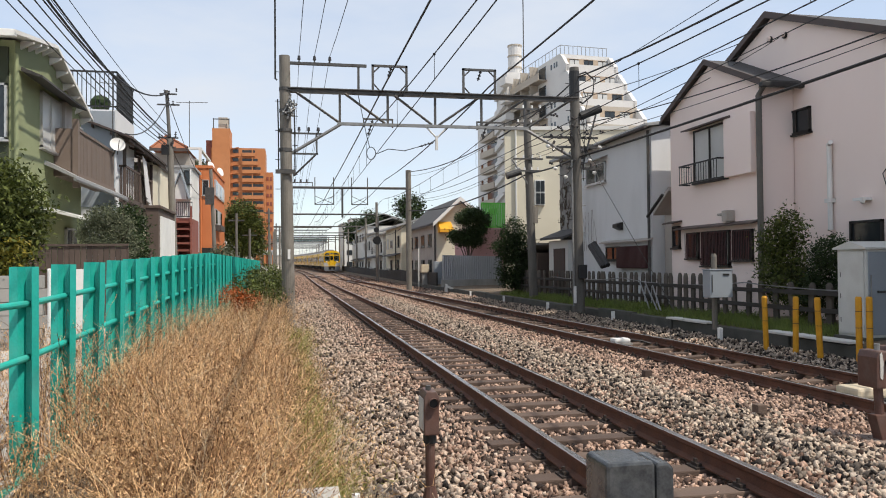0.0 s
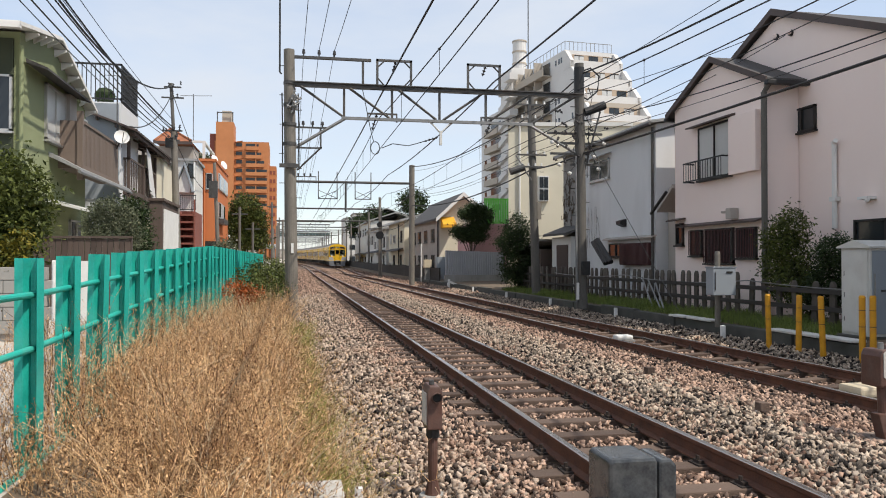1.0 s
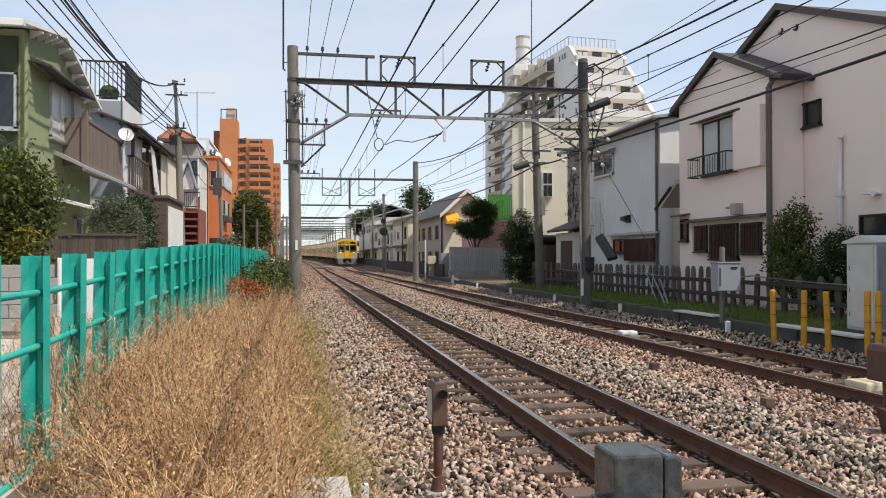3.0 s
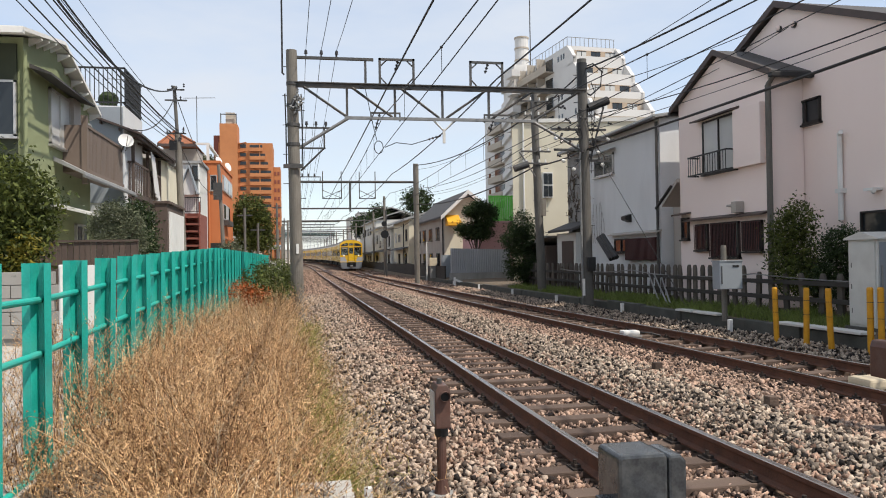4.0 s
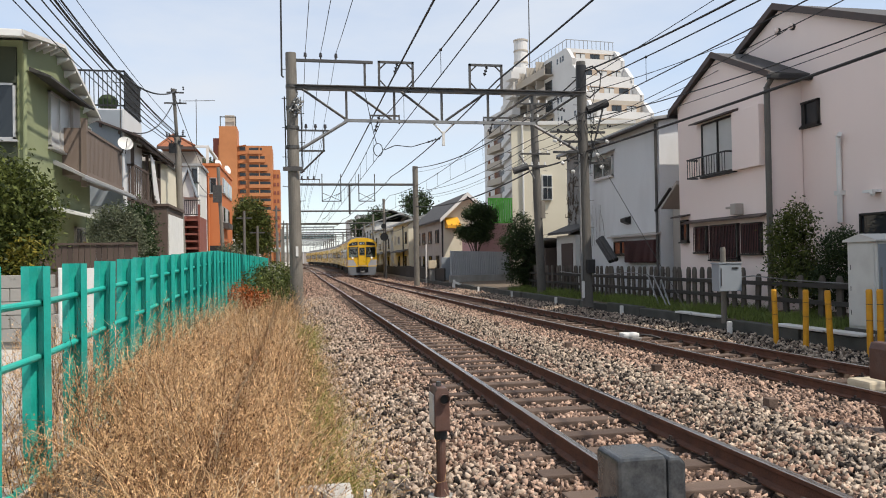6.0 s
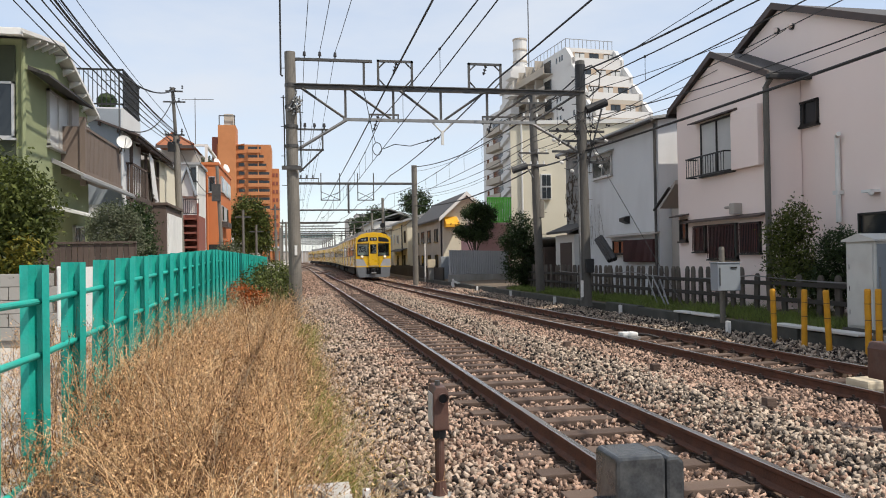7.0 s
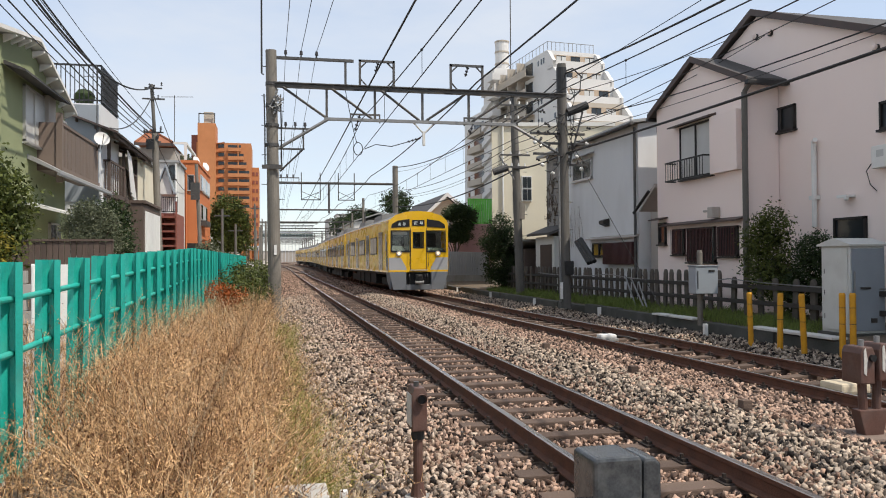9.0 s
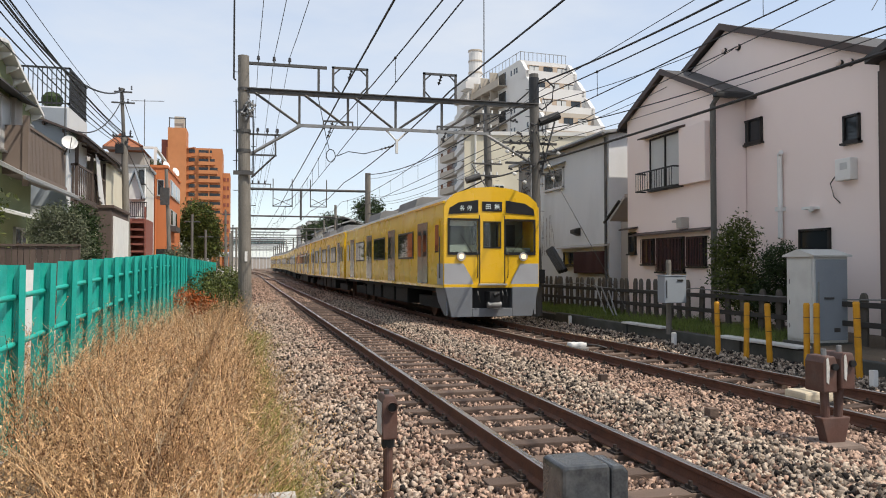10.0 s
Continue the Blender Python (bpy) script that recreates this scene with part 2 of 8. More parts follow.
FRAME_DARK = mat("dark_frame", (0.03, 0.027, 0.025), (0.02, 0.018, 0.017), 0.5, 0.2, bump=0.05)
TRAIN_YELLOW = mat("train_yellow", (0.74, 0.44, 0.012), (0.70, 0.41, 0.011), 0.28, scale=0.7, fine=30, bump=0.02, spec=0.5, coat=0.4, stain=(0.55, 0.34, 0.02), stain_amount=0.2, stain_scale=0.6)
TRAIN_SIDE = mat("train_side_yellow", (0.72, 0.455, 0.012), (0.66, 0.41, 0.012), 0.28, scale=0.7, fine=30, bump=0.012, spec=0.18, coat=0.06, stain=(0.55, 0.36, 0.03), stain_amount=0.25, stain_scale=0.5)
TRAIN_GREY = mat("train_grey", (0.36, 0.365, 0.38), (0.32, 0.325, 0.34), 0.45, scale=1.2, fine=40, bump=0.03, stain=(0.24, 0.22, 0.2), stain_amount=0.3, stain_scale=1.5)
TRAIN_SKIRT = mat("train_skirt", (0.17, 0.185, 0.205), (0.135, 0.145, 0.16), 0.5, scale=1.5, fine=40, bump=0.05, stain=(0.10, 0.09, 0.08), stain_amount=0.4, stain_scale=1.5)
TRAIN_ROOF = mat("train_roof", (0.24, 0.235, 0.225), (0.17, 0.165, 0.16), 0.8, scale=1.5, fine=40, bump=0.2)
TRAIN_DOOR = mat("train_door", (0.22, 0.20, 0.16), (0.17, 0.155, 0.125), 0.22, 0.35, scale=1, bump=0.02, spec=0.6)
UNDER = mat("underframe", (0.014, 0.013, 0.012), (0.008, 0.008, 0.007), 0.8, bump=0.3)
BLACK = mat("black_rubber", (0.012, 0.012, 0.013), (0.008, 0.008, 0.008), 0.45, bump=0.05)
LAMP = glow_mat("headlamp_glow", (1.0, 0.72, 0.44), 0.9)
SIGN_TEXT = glow_mat("sign_text", (0.5, 0.55, 0.53), 0.25)
CERAMIC = mat("insulator_ceramic", (0.05, 0.045, 0.045), (0.03, 0.028, 0.028), 0.3, bump=0)
CERAMIC_W = mat("white_ceramic", (0.75, 0.74, 0.7), (0.6, 0.59, 0.55), 0.35, bump=0)
LEAF = leaf_mat("leaf_green", (0.15, 0.175, 0.045), (0.014, 0.024, 0.007))
LEAF_OLIVE = leaf_mat("leaf_olive", (0.20, 0.215, 0.135), (0.05, 0.062, 0.036))
LEAF_DARK = leaf_mat("leaf_dark", (0.065, 0.095, 0.035), (0.010, 0.020, 0.009))
LEAF_YELLOW = leaf_mat("leaf_yellow", (0.26, 0.21, 0.03), (0.07, 0.08, 0.015))
LEAF_ORANGE = leaf_mat("leaf_orange", (0.42, 0.11, 0.025), (0.2, 0.06, 0.02))
GRASS = leaf_mat("grass_blade", (0.24, 0.30, 0.075), (0.075, 0.105, 0.03), 0.3)
DRY = leaf_mat("dry_stalk", (0.84, 0.545, 0.285), (0.085, 0.034, 0.014), 0.2, 0.9)
DRY_PALE = leaf_mat("dry_stalk_pale", (0.85, 0.71, 0.50), (0.57, 0.42, 0.25), 0.35)
DRY_GREEN = leaf_mat("half_dry_stalk", (0.42, 0.38, 0.10), (0.17, 0.17, 0.045), 0.3)
BARK = mat("bark", (0.12, 0.09, 0.065), (0.06, 0.045, 0.035), 0.95, scale=8, fine=60, bump=0.6, stretch=(1, 1, 0.3))
GREEN_MESH = mat("lime_mesh", (0.16, 0.62, 0.09), (0.12, 0.5, 0.06), 0.7, bump=0.1)
AWNING = mat("yellow_awning", (0.72, 0.36, 0.02), (0.62, 0.3, 0.02), 0.7, bump=0.1)
CLOTH = mat("white_cloth", (0.74, 0.73, 0.72), (0.6, 0.59, 0.58), 0.9, scale=4, bump=0.2)
STATION = mat("station_white", (0.6, 0.63, 0.66), (0.5, 0.53, 0.56), 0.7, scale=0.2, bump=0)
TEAL_SHEET = mat("dull_green_sheet", (0.16, 0.27, 0.25), (0.12, 0.2, 0.19), 0.4, scale=0.3, bump=0)
RED_BROWN = mat("red_brown_render", (0.25, 0.085, 0.06), (0.18, 0.06, 0.045), 0.85, scale=1, bump=0.2)
PALE_PINK = mat("pale_pink_render", (0.55, 0.33, 0.33), (0.48, 0.28, 0.28), 0.85, scale=1, bump=0.2)
CORRUGATED = mat("grey_corrugated_sheet", (0.42, 0.43, 0.45), (0.36, 0.37, 0.385), 0.6, 0.2, scale=2, bump=0.1)
VINE = mat("dead_vine", (0.13, 0.10, 0.075), (0.07, 0.055, 0.04), 0.9, bump=0.3)


# ---- building tools ----
class Shape:
    """Collects vertices and faces, in world metres."""

    def __init__(self):
        self.v, self.f = [], []

    def add(self, verts, faces):
        o = len(self.v)
        self.v += [tuple(p) for p in verts]
        self.f += [tuple(i + o for i in q) for q in faces]
        return self

    def box(self, x0, x1, y0, y1, z0, z1):
        return self.add([(x, y, z) for z in (z0, z1) for x, y in ((x0, y0), (x1, y0), (x1, y1), (x0, y1))],
                        [(3, 2, 1, 0), (4, 5, 6, 7), (0, 1, 5, 4), (1, 2, 6, 5), (2, 3, 7, 6), (3, 0, 4, 7)])

    def tube(self, p, q, r, n=8, r2=None, caps=True):
        p, q = Vector(p), Vector(q)
        r2 = r if r2 is None else r2
        d = (q - p).normalized()
        a = d.orthogonal().normalized()
        b = d.cross(a)
        ring = [(math.cos(2 * math.pi * i / n), math.sin(2 * math.pi * i / n)) for i in range(n)]
        vs = [p + (a * c + b * s) * r for c, s in ring] + [q + (a * c + b * s) * r2 for c, s in ring]
        fs = [(i, (i + 1) % n, n + (i + 1) % n, n + i) for i in range(n)]
        if caps:
            fs += [tuple(range(n - 1, -1, -1)), tuple(range(n, 2 * n))]
        return self.add(vs, fs)

    def line(self, pts, r, n=5):
        pts = [Vector(p) for p in pts]
        o = len(self.v)
        for i, p in enumerate(pts):
            d = (pts[min(i + 1, len(pts) - 1)] - pts[max(i - 1, 0)]).normalized()
            a = d.cross(Vector((0, 0, 1)))
            a = a.normalized() if a.length > 1e-4 else Vector((1, 0, 0))
            b = d.cross(a)
            for k in range(n):
                t = 2 * math.pi * k / n
                self.v.append(tuple(p + (a * math.cos(t) + b * math.sin(t)) * r))
        for i in range(len(pts) - 1):
            for k in range(n):
                self.f.append((o + i * n + k, o + i * n + (k + 1) % n, o + (i + 1) * n + (k + 1) % n, o + (i + 1) * n + k))
        return self

    def prism(self, outline, axis, a, b):
        """outline: 2D points; axis x: (y, z) points swept along x, y: (x, z), z: (x, y)."""
        def put(u, w, s):
            return {"x": (s, u, w), "y": (u, s, w), "z": (u, w, s)}[axis]
        n = len(outline)
        vs = [put(u, w, a) for u, w in outline] + [put(u, w, b) for u, w in outline]
        return self.add(vs, [tuple(range(n))[::-1], tuple(range(n, 2 * n))] + [(i, (i + 1) % n, n + (i + 1) % n, n + i) for i in range(n)])

    def ball(self, c, r, rz=None, n=8, m=5):
        rz = rz or r
        vs = [(c[0], c[1], c[2] - rz)]
        for j in range(1, m):
            t = math.pi * j / m
            vs += [(c[0] + r * math.sin(t) * math.cos(2 * math.pi * i / n), c[1] + r * math.sin(t) * math.sin(2 * math.pi * i / n), c[2] - rz * math.cos(t)) for i in range(n)]
        vs.append((c[0], c[1], c[2] + rz))
        fs = [(0, 1 + (i + 1) % n, 1 + i) for i in range(n)]
        for j in range(m - 2):
            fs += [(1 + j * n + i, 1 + j * n + (i + 1) % n, 1 + (j + 1) * n + (i + 1) % n, 1 + (j + 1) * n + i) for i in range(n)]
        k, o = len(vs) - 1, 1 + (m - 2) * n
        fs += [(k, o + i, o + (i + 1) % n) for i in range(n)]
        return self.add(vs, fs)

    def turned(self, pivot, degrees, start=0):
        """Turns the vertices from start on about an upright axis through pivot."""
        c, s = math.cos(radians(degrees)), math.sin(radians(degrees))
        for i in range(start, len(self.v)):
            x, y, z = self.v[i]
            x, y = x - pivot[0], y - pivot[1]
            self.v[i] = (pivot[0] + c * x - s * y, pivot[1] + s * x + c * y, z)
        return self


BASE = {}


def thing(name, loc, label, category, group="", kind=""):
    ob = new(name)
    ob.location = loc
    ob.empty_display_size = 0.2
    BASE[ob.name] = Vector(loc)
    return tagged(ob, label, category, group, kind)


def mesh_of(name, shape, material, base, bevel=0.0, smooth=False):
    me = bpy.data.meshes.new(name)
    v = np.array(shape.v, dtype=float) - np.array(base)
    me.from_pydata(v.tolist(), [], shape.f)
    bm = bmesh.new()
    bm.from_mesh(me)
    if bevel:
        edges = [e for e in bm.edges if len(e.link_faces) == 2 and e.calc_face_angle(0) > 0.5]
        bmesh.ops.bevel(bm, geom=edges, offset=bevel, segments=2, profile=0.6, affect="EDGES")
    bmesh.ops.recalc_face_normals(bm, faces=bm.faces)
    bm.to_mesh(me)
    bm.free()
    if smooth:
        me.polygons.foreach_set("use_smooth", [True] * len(me.polygons))
    me.materials.append(material)
    return me


def part(name, shape, material, parent, label="", bevel=0.0, smooth=False):
    base = BASE[parent.name]
    ob = new(name, mesh_of(name, shape, material, base, bevel, smooth))
    ob.parent = parent
    BASE[ob.name] = base
    return tagged(ob, label)


def solid(name, shape, material, label, category, base=(0, 0, 0), kind="", group="", bevel=0.0, smooth=False):
    ob = new(name, mesh_of(name, shape, material, (0, 0, 0), bevel, smooth))
    ob.location = base
    BASE[ob.name] = Vector(base)
    return tagged(ob, label, category, group, kind)


def raw(name, verts, faces, material, label, category, kind="stuff", parent=None):
    """A large joined mesh straight from arrays: faces all triangles or all quads."""
    me = bpy.data.meshes.new(name)
    verts, faces = np.asarray(verts, dtype=np.float32), np.asarray(faces, dtype=np.int32)
    k = faces.shape[1]
    me.vertices.add(len(verts))
    me.vertices.foreach_set("co", verts.ravel())
    me.loops.add(faces.size)
    me.loops.foreach_set("vertex_index", faces.ravel())
    me.polygons.add(len(faces))
    me.polygons.foreach_set("loop_start", np.arange(0, faces.size, k, dtype=np.int32))
    me.update(calc_edges=True)
    me.validate()
    me.materials.append(material)
    ob = new(name, me)
    if parent:
        ob.parent = parent
    return tagged(ob, label, category, "", kind)


def S():
    return Shape()


rng = np.random.default_rng(7)


def window_x(parent, x, y0, y1, z0, z1, side=-1, frame_mat=None, pane_mat=None, panes=2, name="window", w=0.05, sill=True):
    """A window on a wall in the plane x, that looks to -x (side -1) or +x (side 1)."""
    f, g = frame_mat or FRAME_ALU, pane_mat or GLASS
    a, b = sorted((x + side * 0.07, x - side * 0.02))
    s = S()
    s.box(a, b, y0, y0 + w, z0, z1).box(a, b, y1 - w, y1, z0, z1).box(a, b, y0, y1, z1 - w, z1).box(a, b, y0, y1, z0, z0 + w)
    fr = part(name, s, f, parent)
    step = (y1 - y0 - 2 * w) / panes
    for i in range(panes):
        off = side * (0.02 + 0.02 * (i % 2))
        part("pane", S().box(x + min(0, off), x + max(0, off) + 0.003, y0 + w + i * step, y0 + w + (i + 1) * step, z0 + w, z1 - w), g, fr)
        if i:
            ym = y0 + w + i * step
            part("mullion", S().box(x + side * 0.01 - 0.0, x + side * 0.06, ym - w * 0.45, ym + w * 0.45, z0 + w, z1 - w), f, fr)
    if sill:
        part("sill", S().box(*sorted((x + side * 0.12, x)), y0 - 0.04, y1 + 0.04, z0 - 0.05, z0 - 0.002), f, fr)
    return fr


def window_y(parent, y, x0, x1, z0, z1, frame_mat=None, pane_mat=None, panes=2, name="window", w=0.05):
    """A window on a wall in the plane y, that looks to -y."""
    f, g = frame_mat or FRAME_ALU, pane_mat or GLASS
    s = S()
    for q in ((x0, x0 + w, z0, z1), (x1 - w, x1, z0, z1), (x0, x1, z1 - w, z1), (x0, x1, z0, z0 + w)):
        s.box(q[0], q[1], y - 0.07, y + 0.02, q[2], q[3])
    fr = part(name, s, f, parent)
    step = (x1 - x0 - 2 * w) / panes
    for i in range(panes):
        part("pane", S().box(x0 + w + i * step, x0 + w + (i + 1) * step, y - 0.03 - 0.02 * (i % 2), y, z0 + w, z1 - w), g, fr)
    part("sill", S().box(x0 - 0.04, x1 + 0.04, y - 0.11, y, z0 - 0.05, z0 - 0.002), f, fr)
    return fr


def wall_with_holes(s, plane, at, depth, u0, u1, z0, z1, holes):
    """A wall cut by rectangular holes (u0, u1, z0, z1), swept from at to at + depth along the plane's axis."""
    us = sorted({u0, u1, *[h[0] for h in holes], *[h[1] for h in holes]})
    zs = sorted({z0, z1, *[h[2] for h in holes], *[h[3] for h in holes]})
    a, b = sorted((at, at + depth))
    for i in range(len(us) - 1):
        for j in range(len(zs) - 1):
            cu, cz = (us[i] + us[i + 1]) / 2, (zs[j] + zs[j + 1]) / 2
            if any(h[0] < cu < h[1] and h[2] < cz < h[3] for h in holes):
                continue
            if plane == "x":
                s.box(a, b, us[i], us[i + 1], zs[j], zs[j + 1])
            else:
                s.box(us[i], us[i + 1], a, b, zs[j], zs[j + 1])
    return s


# ---- ground and tracks ----
FAR_X = [(-30, 7.6), (6, 7.3), (13, 7.12), (21, 6.87), (35.8, 6.64), (50, 6.43), (64, 6.35), (83, 6.5), (101, 6.94), (117, 7.4), (142, 7.67), (165, 7.4), (200, 6.2), (240, 4.0), (320, -2.0)]


def glide(knots, s):
    """A smooth curve through knots (monotone in s)."""
    xs, ys = [k[0] for k in knots], [k[1] for k in knots]
    i = max(0, min(len(xs) - 2, int(np.searchsorted(xs, s)) - 1))
    sl = [(ys[j + 1] - ys[j]) / (xs[j + 1] - xs[j]) for j in range(len(xs) - 1)]
    m0 = sl[i] if i == 0 else (sl[i - 1] + sl[i]) / 2
    m1 = sl[i] if i == len(sl) - 1 else (sl[i] + sl[i + 1]) / 2
    h = xs[i + 1] - xs[i]
    t = (s - xs[i]) / h
    return (2 * t**3 - 3 * t**2 + 1) * ys[i] + (t**3 - 2 * t**2 + t) * h * m0 + (-2 * t**3 + 3 * t**2) * ys[i + 1] + (t**3 - t**2) * h * m1


def far_track(y):
    return glide(FAR_X, y)


def near_track(y):
    return 2.78 + (0 if y < 110 else -0.00035 * (y - 110) ** 2)


def grade(y):
    return 0.0 if y < 70 else 0.0045 * (y - 70)


FAR_Z = -0.09
PROFILE = [(-900, 0.3), (-60, 0.3), (-14, 0.3), (-6, 0.2), (-2.1, 0.1), (-1.75, 0.05), (-1.2, -0.2), (-0.5, -0.3), (0.4, -0.31), (1.1, -0.25), (1.65, -0.2), (1.8, -0.215), (2.78, -0.22),
           (3.7, -0.215), (4.0, -0.16), (4.4, -0.09), (4.9, -0.12), (5.6, -0.24), (6.2, -0.3), (7.1, -0.31), (7.9, -0.3), (8.6, -0.31), (9.3, -0.24), (9.8, -0.21), (9.83, 0.02), (10.6, 0.06), (12, 0.1), (30, 0.1), (900, 0.1)]


def ground_z(x, y):
    z = float(np.interp(x, [p[0] for p in PROFILE], [p[1] for p in PROFILE]))
    if x < -1.75:
        z += 0.38 * min(1.0, max(0.0, (y - 7) / 13)) * min(1.0, (-1.75 - x) / 0.5)
    return z + grade(y) * (1 if abs(x) < 40 else 0)


def build_ground():
    xs = []
    for a, b in zip(PROFILE[:-1], PROFILE[1:]):
        n = max(1, int((b[0] - a[0]) / 0.25)) if -2.2 < a[0] < 9.8 else (1 if b[0] - a[0] < 60 else 3)
        xs += [a[0] + (b[0] - a[0]) * i / n for i in range(n)]
    xs.append(PROFILE[-1][0])
    ys = list(np.arange(-12, 24, 0.4)) + list(np.arange(24, 70, 2.0)) + list(np.arange(70, 330, 8.0)) + [340, 420, 600, 900, 1600, 3000]
    ys = [-500, -100, -40] + ys
    nx, ny = len(xs), len(ys)
    vs, fs, mi = [], [], []
    for j, y in enumerate(ys):
        for i, x in enumerate(xs):
            z = ground_z(x, min(y, 330))
            if -1.6 < x < 9.6 and -12 < y < 24:
                z += 0.03 * noise.noise((x * 1.3, y * 1.3, 0)) + 0.012 * noise.noise((x * 5, y * 5, 3))
            vs.append((x, y, z))
    for j in range(ny - 1):
        for i in range(nx - 1):
            fs.append((j * nx + i, j * nx + i + 1, (j + 1) * nx + i + 1, (j + 1) * nx + i))
            cx = (xs[i] + xs[i + 1]) / 2
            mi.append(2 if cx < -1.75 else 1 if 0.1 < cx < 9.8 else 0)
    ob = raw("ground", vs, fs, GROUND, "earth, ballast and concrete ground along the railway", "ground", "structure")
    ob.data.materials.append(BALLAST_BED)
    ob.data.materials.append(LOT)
    ob.data.polygons.foreach_set("material_index", mi)


build_ground()


def rail_part(parent, name, path, z_top):
    """A rail swept along path (x, y, z) with head, web and foot; returns the rusty body and the polished head."""
    prof = [(-0.0635, -0.153), (0.0635, -0.153), (0.0635, -0.14), (0.012, -0.122), (0.0085, -0.05), (0.032, -0.036), (0.0325, -0.006), (-0.0325, -0.006), (-0.032, -0.036), (-0.0085, -0.05), (-0.012, -0.122), (-0.0635, -0.14)]
    s = S()
    n = len(prof)
    for x, y, z in path:
        s.v += [(x + u, y, z + w) for u, w in prof]
    for j in range(len(path) - 1):
        for i in range(n):
            s.f.append((j * n + i, j * n + (i + 1) % n, (j + 1) * n + (i + 1) % n, (j + 1) * n + i))
    s.f += [tuple(range(n)), tuple(range((len(path) - 1) * n, len(path) * n))[::-1]]
    rail = part(name, s, RAIL_SIDE, parent, "rust-brown steel rail")
    h = S()
    head = [(-0.030, -0.0055), (0.030, -0.0055), (0.024, 0.0), (-0.024, 0.0)]
    for x, y, z in path:
        h.v += [(x + u, y, z + w) for u, w in head]
    for j in range(len(path) - 1):
        for i in range(4):
            h.f.append((j * 4 + i, j * 4 + (i + 1) % 4, (j + 1) * 4 + (i + 1) % 4, (j + 1) * 4 + i))
    part("rail_head", h, RAIL_TOP, rail, "polished running surface")


def build_track(name, centre, z0, cant, y0, y1, label, sleepers_to=62.0):
    root = thing(name, (0, 0, 0), label, "railway track", "railway tracks")
    ys = [y for y in [*np.arange(y0, 40, 1.5), *np.arange(40, y1, 4.0)]]
    for k, side in enumerate((-1, 1)):
        rail_part(root, "rail", [(centre(y) + side * 0.566, y, z0 + side * cant / 2 + grade(y)) for y in ys], 0)
    me_s = mesh_of("sleeper", S().box(-0.95, 0.95, -0.10, 0.10, -0.30, -0.158), SLEEPER, (0, 0, 0), bevel=0.012)
    ch = S()
    ch.box(-0.14, 0.14, -0.085, 0.085, -0.158, -0.143).box(-0.115, -0.07, -0.05, 0.05, -0.143, -0.118).box(0.07, 0.115, -0.05, 0.05, -0.143, -0.118)
    ch.tube((-0.1, 0, -0.13), (-0.1, 0, -0.085), 0.016, 6).tube((0.1, 0, -0.13), (0.1, 0, -0.085), 0.016, 6)
    me_c = mesh_of("rail_chair", ch, CLIP_M, (0, 0, 0))
    y = y0 + 0.3
    k = 0
    while y < sleepers_to:
        sl = new("sleeper", me_s)
        sl.parent = root
        x = centre(y)
        sl.matrix_local = pose(x + rng.normal(0, 0.02), y, z0 + grade(y) + rng.normal(0, 0.004), 0, -math.degrees(cant / 1.13), rng.normal(0, 0.7))
        if y < 30:
            for side in (-1, 1):
                c = new("rail_chair", me_c)
                c.parent = root
                c.matrix_local = pose(x + side * 0.566, y, z0 + side * cant / 2, 0, 0, 0)
        y += 0.61
        k += 1
    return root


build_track("railway_track", near_track, 0.0, 0.0, -11, 300, "rusty single railway track on sleepers in brown ballast")
build_track("railway_track", far_track, FAR_Z, 0.05, -11, 300, "canted rusty railway track carrying the yellow train")


def crossover(y):
    t = min(1, max(0, (y - 62) / 46))
    t = t * t * (3 - 2 * t)
    return far_track(y) * (1 - t) + near_track(y) * t


cross = thing("crossover_track", (0, 0, 0), "crossover rails that join the two railway tracks", "railway track", "railway tracks")
for side in (-1, 1):
    rail_part(cross, "rail", [(crossover(y) + side * 0.566, y, FAR_Z + 0.03 + 0.04 * (y - 62) / 46 + grade(y)) for y in np.arange(64, 107, 2.0)], 0)


def stones(name, zone, count, size, material, label):
    """Loose crushed stones: jittered blocks lying on the ground."""
    cube = np.array([(x, y, z) for z in (-1, 1) for x, y in ((-1, -1), (1, -1), (1, 1), (-1, 1))], dtype=float)
    quads = np.array([(3, 2, 1, 0), (4, 5, 6, 7), (0, 1, 5, 4), (1, 2, 6, 5), (2, 3, 7, 6), (3, 0, 4, 7)])
    px, py = zone(count)
    count = len(px)
    pz = np.array([ground_z(a, b) for a, b in zip(px, py)])
    sz = rng.uniform(*size, count)
    v = cube[None] * rng.uniform(0.3, 1.25, (count, 8, 3)) * np.stack([np.ones(count), rng.uniform(0.45, 0.95, count), rng.uniform(0.3, 0.65, count)], 1)[:, None]
    ang = rng.uniform(0, 6.283, (count, 3)) * np.array([0.5, 0.5, 1.0])
    ca, sa = np.cos(ang), np.sin(ang)
    x, y, z = v[..., 0], v[..., 1], v[..., 2]
    y, z = y * ca[:, :1] - z * sa[:, :1], y * sa[:, :1] + z * ca[:, :1]
    x, z = x * ca[:, 1:2] + z * sa[:, 1:2], -x * sa[:, 1:2] + z * ca[:, 1:2]
    x, y = x * ca[:, 2:] - y * sa[:, 2:], x * sa[:, 2:] + y * ca[:, 2:]
    v = np.stack([x, y, z], -1) * sz[:, None, None] + np.stack([px, py, pz + sz * rng.uniform(-0.1, 1.15, count)], 1)[:, None]
    f = quads[None] + 8 * np.arange(count)[:, None, None]
    raw(name, v.reshape(-1, 3), f.reshape(-1, 4), material, label, "ballast")


